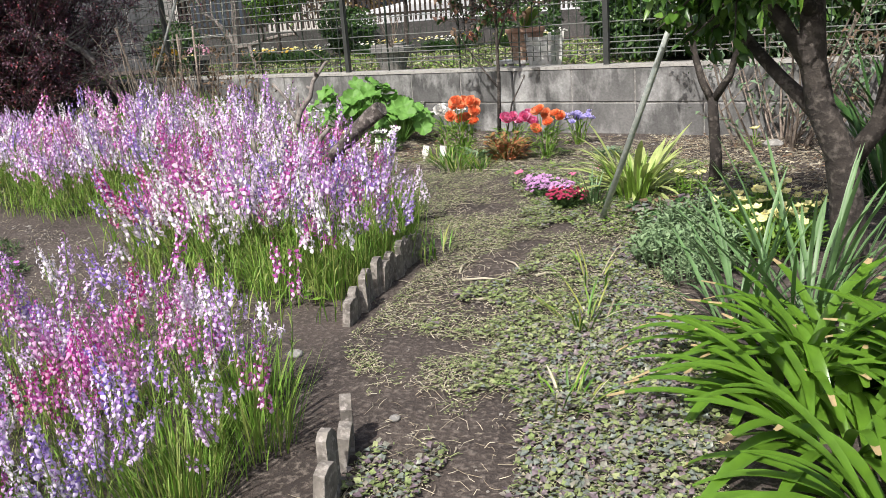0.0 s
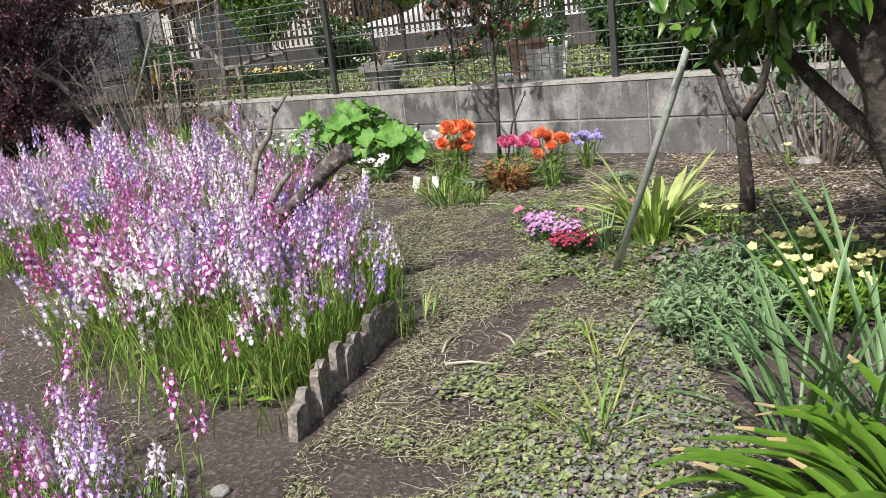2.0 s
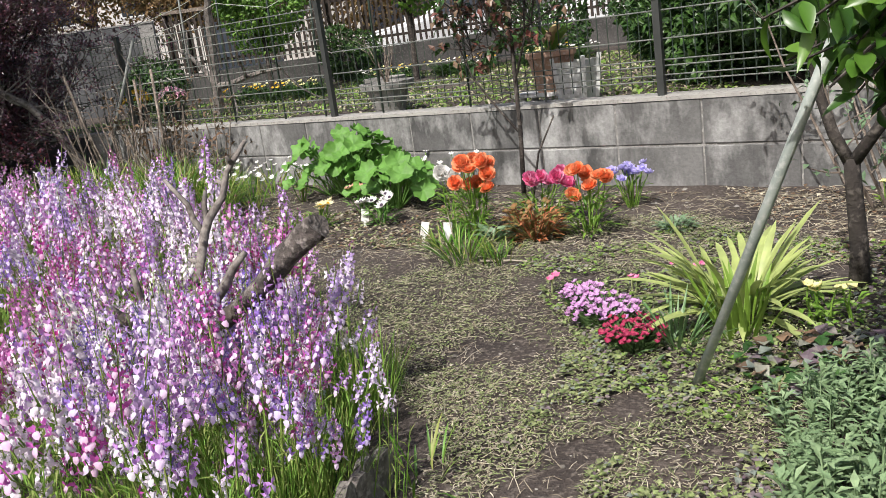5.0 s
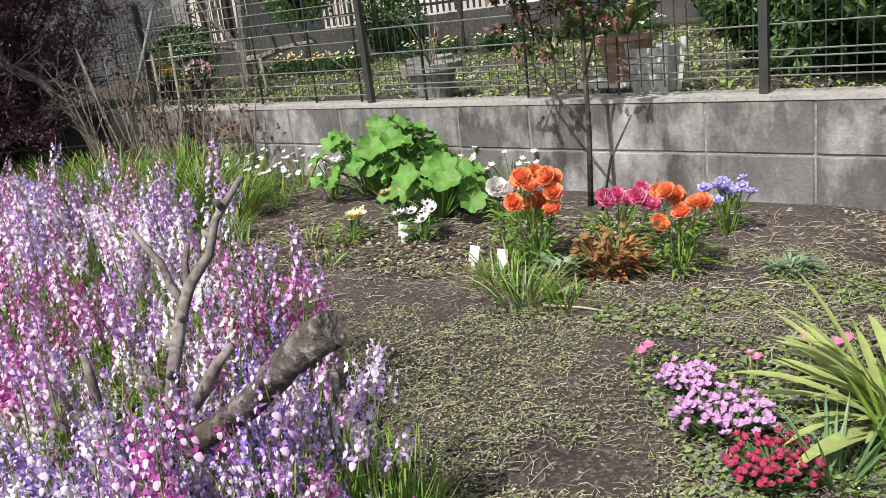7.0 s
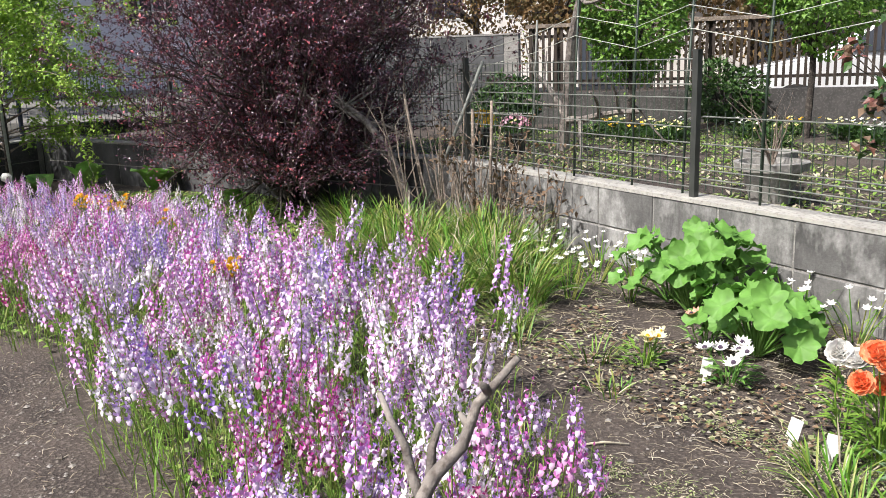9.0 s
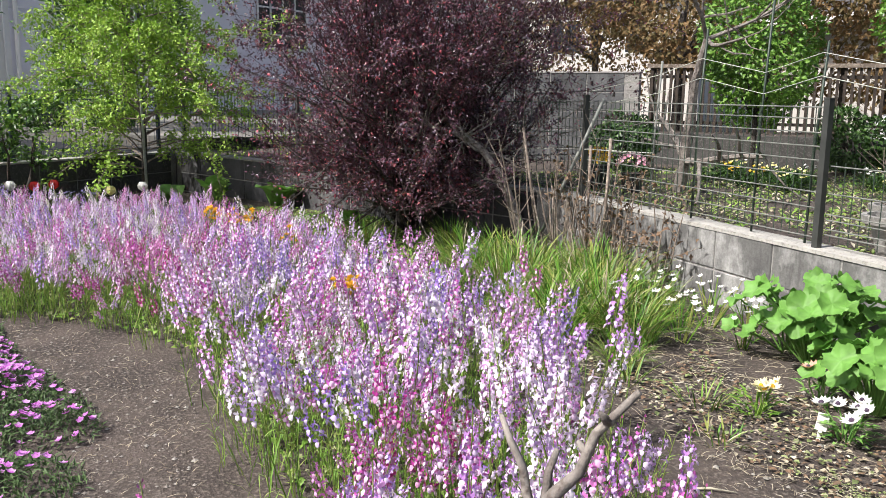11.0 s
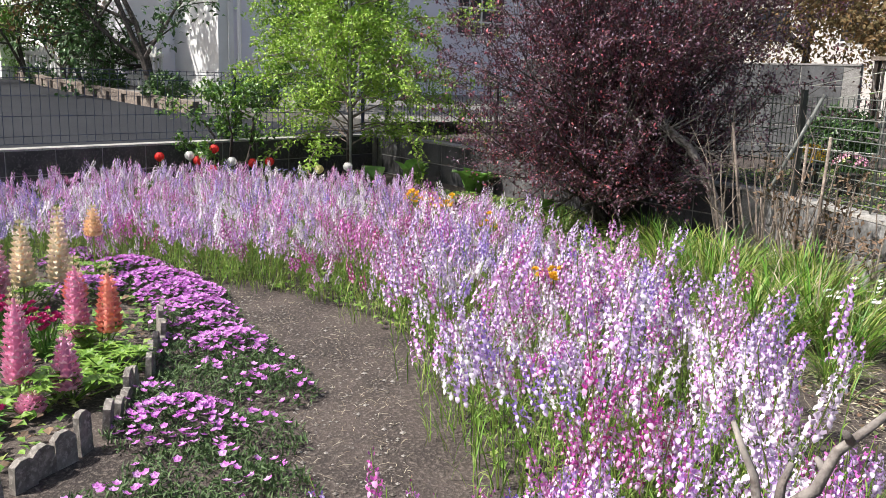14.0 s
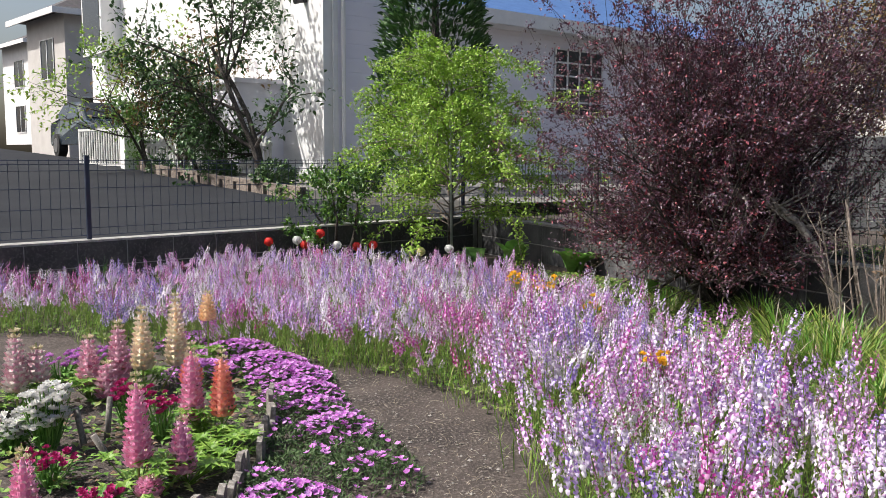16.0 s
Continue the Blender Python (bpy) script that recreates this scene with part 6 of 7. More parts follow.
dry_stems("hydrangea_shrub", -5.25, 5.2, 1, 24, 0.8, 0.3, "bundle of dry upright shrub stems before the wall")
dry_stems("hydrangea_shrub", -4.8, 5.25, 2, 14, 0.65, 0.22, "dry upright shrub stems with a few reddish buds", M_LITTER)
dry_stems("hydrangea_shrub", -5.0, 5.3, 7, 9, 0.55, 0.2, "dry upright shrub stems before the wall")
dry_stems("rose_bush", -4.35, 5.25, 3, 6, 0.5, 0.12, "small twiggy shrub with sparse leaves", M_LITTER)
dry_stems("dry_shrub", -0.42, 5.2, 5, 30, 0.78, 0.26, "tangle of dry stems with greyish leaves at the wall", M_GREY, 0.6)
dry_stems("dry_shrub", 0.2, 5.15, 6, 20, 0.6, 0.3, "tangle of dry brown stems at the wall", M_LITTER, 0.7)
g = Geo()
g.tube([(0, 0, 0), (0, 0, 1.12)], 0.012, 8)
o = part("garden_stake", g, M_WIRE, None, "", True)
o.matrix_basis = Matrix.Translation((-5.62, 5.2, 0.05)) @ Vector((0.36, 0.3, 1.05)).to_track_quat("Z", "Y").to_matrix().to_4x4()
finish(o, "leaning greenish garden stake by the bare shrub", "stake", "garden stakes")
for x, y, L, dx, dy in [(-5.45, 5.18, 0.85, -0.15, -0.1), (-5.1, 5.3, 0.75, 0.02, 0.0), (-4.95, 5.32, 0.8, 0.03, 0.02)]:
    g = Geo()
    g.tube([(0, 0, -0.02), (0, 0, L)], 0.009, 7)
    o = part("garden_stake", g, M_TWIG, None, "", True)
    o.matrix_basis = Matrix.Translation((x, y, 0.05)) @ Vector((dx, dy, 1)).to_track_quat("Z", "Y").to_matrix().to_4x4()
    finish(o, "weathered wooden garden stake standing upright", "stake", "garden stakes")


def rose():
    rnd = random.Random(67)
    root = put(tagged(empty("rose_bush"), "slender rose standard with bronze-red young leaves before the wall", "shrub"), -2.08, 5.22)
    stems = [[(0, 0, 0), (0.0, 0.03, 0.3), (-0.01, 0.05, 0.6), (0.0, 0.05, 0.9), (0.02, 0.05, 1.25)], [(0, 0.03, 0.28), (-0.14, 0.05, 0.42), (-0.25, 0.06, 0.55), (-0.32, 0.05, 0.75)], [(-0.01, 0.04, 0.5), (0.06, 0.05, 0.7), (0.1, 0.05, 1.0)], [(0.08, -0.05, 0), (0.12, -0.03, 0.2), (0.2, 0, 0.36)]]
    for k, pts in enumerate(stems):
        g = Geo()
        r = 0.012 if k == 0 else 0.006
        g.tube(pts, [r * (1 - 0.6 * i / len(pts)) for i in range(len(pts))], 7)
        part("stem", g, M_BARK, root, smooth=True)
    for c in [(-0.25, 0.05, 0.75), (-0.12, 0.05, 0.85), (0.0, 0.05, 0.95), (-0.3, 0.03, 0.95), (0.05, 0.03, 1.15), (-0.18, 0.08, 1.1), (0.12, 0.05, 0.85)]:
        g, f = Geo(), Geo()
        for i in range(20):
            e = Vector(c) + sph(rnd) * 0.17
            g.tube([Vector(c) * 0.9, e], 0.0025, 4, 0, False)
            for k in range(8):
                f.leaf(e + sph(rnd) * 0.02, sph(rnd) - UP * 0.2, UP + sph(rnd) * 0.5, 0.046, 0.027, 0.3, 0 if rnd.random() < 0.5 else 1)
        part("twig", g, M_BARK, root)
        part("leaves", f, [M_BRONZE, M_DARKLEAF], root)


rose()

# ---- fences on the walls ----


def mesh_fence(name, a, b, posts, tall, base, pitch, rails, postmat, wiremat, railmat, label, off=0.05, wr=0.0028):
    a, b = Vector(a), Vector(b)
    L, ang = (b - a).length, math.degrees(math.atan2(b.y - a.y, b.x - a.x))
    root = tagged(empty(name, pose(a.x, a.y, base, 0, 0, ang) @ Matrix.Translation((0, off, 0))), label, "fence")
    for s in posts:
        g = Geo()
        g.box((s - 0.016, -0.014, -0.005), (s + 0.016, 0.014, tall + 0.025))
        g.box((s - 0.018, -0.016, tall + 0.025), (s + 0.018, 0.016, tall + 0.032))
        part("post", g, postmat, root)
    for z in rails:
        g = Geo()
        g.tube([(0, 0.012, z), (L, 0.012, z)], wr * 1.1, 5)
        part("rail_wire", g, railmat, root)
    me = Geo()
    me.tube([(0, 0, 0.03), (0, 0, tall)], wr, 4)
    mesh = me.mesh("upright_wire", [wiremat])
    for i in range(min(300, int(L / pitch))):
        o = part("upright_wire", mesh, wiremat, root)
        o.location = (pitch * (i + 0.5), 0.016, 0)
    return root


mesh_fence("mesh_fence", (-5.9, WALL_Y), (-3.49, WALL_Y), [0.41, 2.41], 0.62, 0.445, 0.05, [0.04, 0.10, 0.17, 0.24, 0.31, 0.38, 0.44, 0.50, 0.56, 0.61], M_POST, M_GREENWIRE, M_WIRE, "dark green wire mesh fence on the block wall")
mesh_fence("mesh_fence", (-3.46, WALL_Y), (4.5, WALL_Y), [1.97, 3.97, 5.97], 0.38, 0.445, 0.05, [0.06, 0.085, 0.125, 0.15, 0.24, 0.36], M_POST, M_GREENWIRE, M_WIRE, "low dark wire mesh fence with pale rails on the wall")
cbv = Vector(CORNER) + CC * -0.02
mesh_fence("mesh_fence", (C_END[0], C_END[1]), CORNER, [0.15, 2.12, 4.59, 6.3], 0.64, 0.445, 0.075, [0.03, 0.09, 0.25, 0.41, 0.55, 0.6, 0.63], M_BLUEPOST, M_BLUEPOST, M_BLUEPOST, "dark blue wire mesh fence along the road", 0.07, 0.0026)
mesh_fence("mesh_fence", CORNER, BEND, [0.1, 2.1, 4.1], 0.62, 0.445, 0.06, [0.04, 0.2, 0.4, 0.6], M_POST, M_GREENWIRE, M_GREENWIRE, "dark wire mesh fence behind the purple shrub", 0.06)


# net trellis of stakes and white cords
net = tagged(empty("net_trellis", Matrix.Translation((-4.9, WALL_Y + 0.09, 0.44))), "green stakes tied with white cords for climbing plants", "trellis")
xs = [0.1, 0.48, 0.95, 1.3, 1.75, 2.35, 2.8]
tops = [0.85, 1.0, 1.15, 0.9, 1.1, 1.0, 0.85]
for x, h in zip(xs, tops):
    g = Geo()
    g.tube([(x, 0, 0), (x + 0.01, 0, h * 0.5), (x + 0.03, 0.01, h)], 0.006, 6)
    part("stake", g, M_GREENWIRE if h > 0.88 else M_WIRE, net, smooth=True)
for z0, z1 in ((0.80, 0.82), (0.70, 0.72)):
    g = Geo()
    pts = [(-0.6, 0, z0 - 0.12)] + [(x + 0.02, -0.006, z0 + (0.05 if i % 2 else -0.03)) for i, x in enumerate(xs)] + [(3.5, 0, z1 - 0.05)]
    g.tube(pts, 0.002, 4)
    part("cord", g, M_CORD, net)
g = Geo()
g.tube([(-2.2, -0.35, 0.25), (-1.2, -0.2, 0.28), (-0.6, -0.05, 0.31), (0.1, 0, 0.33)], 0.003, 4)
part("cord", g, M_CORD, net)

# ---- the plot next door ----
M_BROWNWOOD = surface("dark_brown_wood", (0.028, 0.02, 0.016), (0.055, 0.04, 0.03), 12.0, None, 60.0, 0.7, strength=0.3)
M_STUCCO = surface("white_stucco", (0.76, 0.75, 0.74), (0.84, 0.83, 0.82), 3.0, None, 80.0, 0.9, strength=0.15)
# white siding; the lilac of skylit shade is put into its colour
M_SIDING = surface("white_siding_lilac_shade", (0.84, 0.82, 0.90), (0.87, 0.85, 0.92), 2.0, None, 70.0, 0.7, strength=0.1)
M_BEIGE = surface("beige_render", (0.52, 0.49, 0.46), (0.60, 0.57, 0.54), 2.0, None, 70.0, 0.85, strength=0.1)
M_ROOF = surface("dark_roof", (0.05, 0.045, 0.045), (0.09, 0.08, 0.08), 5.0, None, 50.0, 0.7, strength=0.2)
M_BLUEROOF = surface("blue_roof_tile", (0.05, 0.12, 0.30), (0.08, 0.17, 0.38), 5.0, None, 50.0, 0.5, strength=0.2)
M_GLASS, _nt, _b = base_mat("window_glass", 0.08)
_b.inputs["Base Color"].default_value = (0.03, 0.035, 0.045, 1)
M_CARWHITE, _nt, _b = base_mat("white_car_paint", 0.2)
_b.inputs["Base Color"].default_value = (0.74, 0.75, 0.77, 1)
_b.inputs["Coat Weight"].default_value = 0.6
M_CARDARK, _nt, _b = base_mat("dark_car_paint", 0.2)
_b.inputs["Base Color"].default_value = (0.03, 0.045, 0.06, 1)
_b.inputs["Coat Weight"].default_value = 0.6
M_RUBBER = surface("tyre_rubber", (0.018, 0.018, 0.018), (0.03, 0.03, 0.03), 9.0, None, 60.0, 0.8)
M_METAL = surface("alloy", (0.45, 0.45, 0.46), (0.55, 0.55, 0.56), 9.0, None, 60.0, 0.35, 0.9, strength=0.05)
M_OCHRE = leafy("ochre_leaf", [(0.17, 0.10, 0.035), (0.23, 0.14, 0.055), (0.13, 0.10, 0.035)], 0.7, 0.25)
M_HEDGE = leafy("hedge_leaf", [(0.018, 0.048, 0.01), (0.03, 0.08, 0.015), (0.055, 0.125, 0.022)], 0.45, 0.2)

g = Geo()
g.face([(-30, 14, 0.06), (-9.5, 7.0, 0.06), (-5.5, 10.8, 0.06), (6, 12, 0.06), (20, 60, 0.06), (-60, 60, 0.06)])
tagged(part("road_far", g, M_ASPH, None, "asphalt parking yard beyond the slatted fence"), category="road", kind="structure")
block_wall("wall_neighbour_tall", (-10.9, 5.1), (-8.3, 7.8), M_OLDCONC, "tall grey concrete block wall of the next plot", 0.0, M_MORTAR, 0.33, 5)
for nm, a, b in (("wall_neighbour_low", (-8.25, 7.85), (-5.5, 10.4)), ("wall_neighbour_long", (-5.5, 10.4), (3.5, 11.6))):
    av, bv = Vector(a), Vector(b)
    L, ang = (bv - av).length, math.degrees(math.atan2(bv.y - av.y, bv.x - av.x))
    g = Geo()
    g.box((0, 0, 0.0), (L, 0.14, 0.72))
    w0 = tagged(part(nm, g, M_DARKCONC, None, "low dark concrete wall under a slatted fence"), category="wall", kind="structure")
    w0.matrix_basis = pose(a[0], a[1], 0, 0, 0, ang)
    root = tagged(empty("slatted_fence", pose(a[0], a[1], 0.72, 0, 0, ang)), "dark brown fence of upright slats on a low wall", "fence", "slatted fences")
    sl = Geo()
    sl.box((-0.013, 0.05, 0.02), (0.013, 0.072, 0.66))
    me = sl.mesh("slat", [M_BROWNWOOD])
    for i in range(int(L / 0.065)):
        o = part("slat", me, M_BROWNWOOD, root)
        o.location = (0.05 + 0.065 * i, 0, 0)
    for z, t in ((0.10, 0.03), (0.56, 0.03)):
        g = Geo()
        g.box((0, 0.074, z), (L, 0.095, z + t))
        part("rail", g, M_BROWNWOOD, root)
    g = Geo()
    g.box((0, 0.03, 0.663), (L, 0.11, 0.70))
    part("top_rail", g, M_TWIG, root, "pale brown top rail")
    for s in np.arange(0.05, L, 1.8):
        g = Geo()
        g.box((s - 0.03, 0.098, 0), (s + 0.03, 0.14, 0.66))
        part("post", g, M_BROWNWOOD, root)


def car(x, y, z, deg, paint, label):
    root = tagged(empty("car", pose(x, y, z, 0, 0, deg)), label, "car")
    prof = [(-1.95, 0.35), (-1.98, 0.62), (-1.85, 0.82), (-1.0, 0.95), (-0.35, 1.38), (0.9, 1.42), (1.55, 1.02), (1.95, 0.92), (2.0, 0.5), (1.95, 0.32)]
    bm = bmesh.new()
    rows = []
    for yy, k in ((-0.82, 0.0), (-0.78, 1.0), (0.78, 1.0), (0.82, 0.0)):
        rows.append([bm.verts.new((px, yy * (0.86 if pz > 1.0 else 1.0), pz - (0.03 if k == 0 else 0))) for px, pz in prof])
    for a, b in zip(rows, rows[1:]):
        for i in range(len(prof)):
            j = (i + 1) % len(prof)
            bm.faces.new((a[i], a[j], b[j], b[i]))
    bm.faces.new(list(reversed(rows[0])))
    bm.faces.new(rows[-1])
    bmesh.ops.recalc_face_normals(bm, faces=bm.faces[:])
    bmesh.ops.bevel(bm, geom=bm.edges[:], offset=0.03, segments=2, affect="EDGES")
    me = bpy.data.meshes.new("body")
    bm.to_mesh(me)
    bm.free()
    me.materials.append(paint)
    part("body", me, paint, root)
    for sy in (-1, 1):
        for pts in ([(-0.82, 0.98), (-0.3, 1.32), (0.28, 1.35), (0.28, 0.98)], [(0.34, 0.98), (0.34, 1.35), (0.88, 1.36), (1.35, 1.02)]):
            g = Geo()
            g.face([(px, sy * (0.83 if pz < 1.1 else 0.715), pz) for px, pz in pts])
            part("side_window", g, M_GLASS, root)
    for pts in ([(-0.98, -0.66, 0.985), (-0.98, 0.66, 0.985), (-0.40, 0.6, 1.375), (-0.40, -0.6, 1.375)], [(0.97, -0.6, 1.41), (0.97, 0.6, 1.41), (1.52, 0.66, 1.07), (1.52, -0.66, 1.07)]):
        g = Geo()
        g.face([(a + (-0.012 if a < 0 else 0.012), b, c + 0.012) for a, b, c in pts])
        part("windscreen", g, M_GLASS, root)
    for wx in (-1.25, 1.25):
        for sy in (-1, 1):
            g = Geo()
            g.tube([(wx, sy * 0.64, 0.31), (wx, sy * 0.86, 0.31)], 0.31, 18)
            wheel = part("wheel", g, M_RUBBER, root, smooth=False)
            g = Geo()
            g.tube([(wx, sy * 0.84, 0.31), (wx, sy * 0.875, 0.31)], 0.19, 12)
            part("rim", g, M_METAL, wheel)
    for sy in (-1, 1):
        g = Geo()
        g.box((-1.995, sy * 0.62 - 0.12, 0.62), (-1.9, sy * 0.62 + 0.12, 0.74))
        part("headlight", g, M_METAL, root)


car(-7.4, 12.9, 0.06, 42, M_CARWHITE, "white parked car behind the slatted fence")
car(-4.6, 14.0, 0.06, 10, M_CARWHITE, "white parked car beyond the dark fence")


def house(name, x, y, z, deg, lx, ly, h, wall, roof, label, over=0.4, rise=1.2, windows=()):
    """A plain house: four walls, a hipped roof with an overhang, windows on its front (y = 0) and right (x = 0) faces."""
    root = tagged(empty(name, pose(x, y, z, 0, 0, deg)), label, "house")
    t = 0.15
    for lo, hi in (((0, 0, 0), (lx, t, h)), ((0, ly - t, 0), (lx, ly, h)), ((0, t, 0), (t, ly - t, h)), ((lx - t, t, 0), (lx, ly - t, h))):
        g = Geo()
        g.box(lo, hi)
        part("wall", g, wall, root)
    g = Geo()
    a, b = (-over, -over), (lx + over, ly + over)
    m = min(lx, ly) / 2 + over
    c = [(a[0], a[1], h), (b[0], a[1], h), (b[0], b[1], h), (a[0], b[1], h)]
    r = [(a[0] + m, a[1] + m, h + rise), (b[0] - m, b[1] - m, h + rise)] if lx >= ly else [(a[0] + m, a[1] + m, h + rise), (a[0] + m, b[1] - m, h + rise)]
    g.face(list(reversed(c)))
    if lx >= ly:
        g.face([c[0], c[1], r[1], r[0]]), g.face([c[1], c[2], r[1]]), g.face([c[2], c[3], r[0], r[1]]), g.face([c[3], c[0], r[0]])
    else:
        g.face([c[0], c[1], r[0]]), g.face([c[1], c[2], r[1], r[0]]), g.face([c[2], c[3], r[1]]), g.face([c[3], c[0], r[0], r[1]])
    part("roof", g, roof, root)
    g = Geo()
    for lo, hi in (((-over - 0.02, -over - 0.02, h - 0.16), (lx + over + 0.02, -over + 0.02, h + 0.03)), ((-over - 0.02, -over + 0.02, h - 0.16), (-over + 0.02, ly + over, h + 0.03)), ((lx + over - 0.02, -over + 0.02, h - 0.16), (lx + over + 0.02, ly + over, h + 0.03))):
        g.box(lo, hi)
    part("fascia", g, M_STUCCO, root)
    for face, s, z0, w, hh, nx, nz in windows:
        win = empty("window")
        win.parent = root
        win.matrix_basis = pose(s, -0.012, z0) if face == "front" else pose(-0.012, s, z0, 0, 0, -90) @ Matrix.Translation((-w, 0, 0))
        g = Geo()
        g.box((0, -0.01, 0), (w, 0.01, hh))
        part("pane", g, M_GLASS, win)
        for i in range(nx + 1):
            g = Geo()
            g.box((w * i / nx - 0.02, -0.03, -0.02), (w * i / nx + 0.02, -0.012, hh + 0.02))
            part("mullion", g, M_STUCCO, win)
        for i in range(nz + 1):
            g = Geo()
            g.box((0, -0.034, hh * i / nz - 0.02), (w, -0.031, hh * i / nz + 0.02))
            part("glazing_bar", g, M_STUCCO, win)
    return root


house("house", -19, 19.5, 0.06, 10, 12, 8, 3.0, M_BEIGE, M_ROOF, "low brown house with a wide dark roof", 0.8, 1.6, [("front", 3, 0.2, 2.4, 2.0, 2, 1), ("front", 8, 0.9, 1.6, 1.1, 2, 1)])
house("house", -5.0, 17.5, 0.06, -6, 14, 8, 3.0, M_BROWNWOOD, M_ROOF, "dark building behind the parked cars", 0.6, 1.5, [("front", 2, 0.8, 2.0, 1.1, 2, 1)])
# a white house; the darker beige render stands in for its shade
house("house", -31, 18.0, 0.0, 30, 7, 6, 4.6, M_BEIGE, M_ROOF, "small white house far beyond the block wall, toned down to beige for shade", 0.4, 1.3, [("front", 4.2, 2.6, 0.9, 1.2, 1, 1), ("front", 1.0, 2.6, 1.4, 1.2, 2, 1)])


def ball_tree(name, x, y, z, seed, h, r, n, mat, label, ll=0.05, lw=0.028, trunk=0.03, squash=1.0):
    rnd = random.Random(seed)
    root = tagged(empty(name, Matrix.Translation((x, y, z))), label, "tree")
    g = Geo()
    g.tube([(0, 0, -0.05), (0.03, 0, h * 0.4), (0, 0.02, h * 0.8)], [trunk, trunk * 0.8, trunk * 0.6], 8)
    for i in range(9):
        g.tube([(0, 0, h * 0.5), Vector((0, 0, h)) + sph(rnd) * r * 0.7], [trunk * 0.4, trunk * 0.15], 5)
    part("trunk", g, M_BARK, root)
    f = Geo()
    lumps = [sph(rnd) for _ in range(14)]
    for i in range(n):
        d = sph(rnd)
        k = 0.62 + 0.5 * max(d.dot(q) ** 5 for q in lumps) + rnd.uniform(-0.4, 0.1) * rnd.random()
        p = Vector((0, 0, h)) + Vector((d.x, d.y, d.z * squash)) * r * k
        if p.z < 0.05:
            continue
        f.leaf(p, d + sph(rnd) * 0.9, d + UP * 0.5, ll * rnd.uniform(0.7, 1.3), lw * rnd.uniform(0.7, 1.3), 0.3)
    part("crown", f, mat, root)
    return root


ball_tree("clipped_tree", -6.35, 7.6, 0.4, 1, 1.05, 0.48, 5200, M_TOPIARY, "rounded dense green clipped tree on a thin trunk", 0.05, 0.03, 0.03, 1.15)
ball_tree("clipped_tree", -5.2, 8.4, 0.4, 2, 1.25, 0.5, 5200, M_TOPIARY, "rounded dense green clipped tree in the next garden", 0.05, 0.03, 0.03, 1.2)
for i, (x, y, h, r) in enumerate([(-1.0, 6.7, 0.45, 0.55), (-0.2, 6.5, 0.5, 0.6), (0.7, 6.7, 0.6, 0.7), (1.6, 6.6, 0.6, 0.7), (2.6, 6.8, 0.7, 0.8), (-1.7, 7.3, 0.45, 0.5), (0.2, 7.6, 1.0, 0.8), (1.8, 7.8, 1.1, 0.9), (-1.1, 7.5, 0.7, 0.6), (-1.9, 8.0, 0.7, 0.6), (-2.6, 8.6, 0.5, 0.5), (-0.6, 8.2, 1.0, 0.8), (-1.6, 6.5, 0.3, 0.4), (-1.1, 6.1, 0.45, 0.42), (-0.45, 6.05, 0.5, 0.45), (0.25, 6.1, 0.5, 0.5), (1.0, 6.05, 0.55, 0.5)]):
    ball_tree("garden_shrub", x, y, 0.4, 10 + i, h, r, 4200, M_HEDGE, "dark green shrub behind the wire fence", 0.06, 0.03, 0.02, 1.0)
for i, (x, y, h, r) in enumerate([(-7.6, 7.2, 0.25, 0.3), (-4.2, 9.2, 0.35, 0.45), (-3.3, 9.6, 0.4, 0.5), (-6.6, 9.0, 0.3, 0.35), (-2.2, 9.8, 0.45, 0.5), (-1.4, 10.2, 0.5, 0.6), (-0.5, 10.4, 0.6, 0.65), (0.5, 10.4, 0.6, 0.7), (1.5, 10.5, 0.6, 0.7)]):
    ball_tree("garden_shrub", x, y, 0.4, 30 + i, h, r, 2200, M_HEDGE, "low green shrub along the fence of the next garden", 0.05, 0.03, 0.02, 0.9)
for i, (x, y, h, r) in enumerate([(-16, 14, 3.5, 2.6), (-21, 15, 4.0, 3.0), (-12.5, 16, 3.2, 2.4)]):
    ball_tree("ochre_tree", x, y, 0.0, 50 + i, h, r, 9000, M_OCHRE, "far tree with ochre brown young leaves", 0.13, 0.07, 0.12)
for i, (x, y, h, r) in enumerate([(-3.5, 15.5, 2.8, 1.8), (2.0, 13.5, 2.2, 1.9), (6, 13, 2.5, 2.2), (9, 9, 2.2, 2.0), (-9.5, 15.5, 3.0, 1.5)]):
    ball_tree("evergreen_tree", x, y, 0.0, 60 + i, h, r, 6000, M_HEDGE, "dark evergreen tree beyond the parking yard", 0.16, 0.09, 0.1)
small_tree("pruned_tree", -5.85, 6.5, 0.4, 71, 1, 2.1, 0.0, M_LIME, 0.035, 0.016, 1, "pruned garden tree with a pale mottled trunk", levels=2, kids=5, r=0.05, bark=M_DRIFT, cloud=0.05)
# flower strip next door
rn = random.Random(41)
for i in range(22):
    s = i / 21
    x, y = -7.0 + 3.4 * s + rn.uniform(-0.2, 0.2), 7.3 + 1.4 * s + rn.uniform(-0.7, 0.7)
    m = (M_PALEY, M_WHITEP, M_PALEY, M_YELLOW)[i % 4]
    o = flower_plant("pansy", 400 + i, 12, 0.16, 0.2, 0.036, m, M_HEDGE, 5, 1, None, 150, 0.07, 0.024)
    o.location = (x, y, 0.40)
    finish(o, {M_PALEY: "pale yellow pansies in the next garden", M_WHITEP: "white pansies in the next garden", M_YELLOW: "golden pansies in the next garden"}[m], "flower", "pansies next door")
cover_n = Geo()
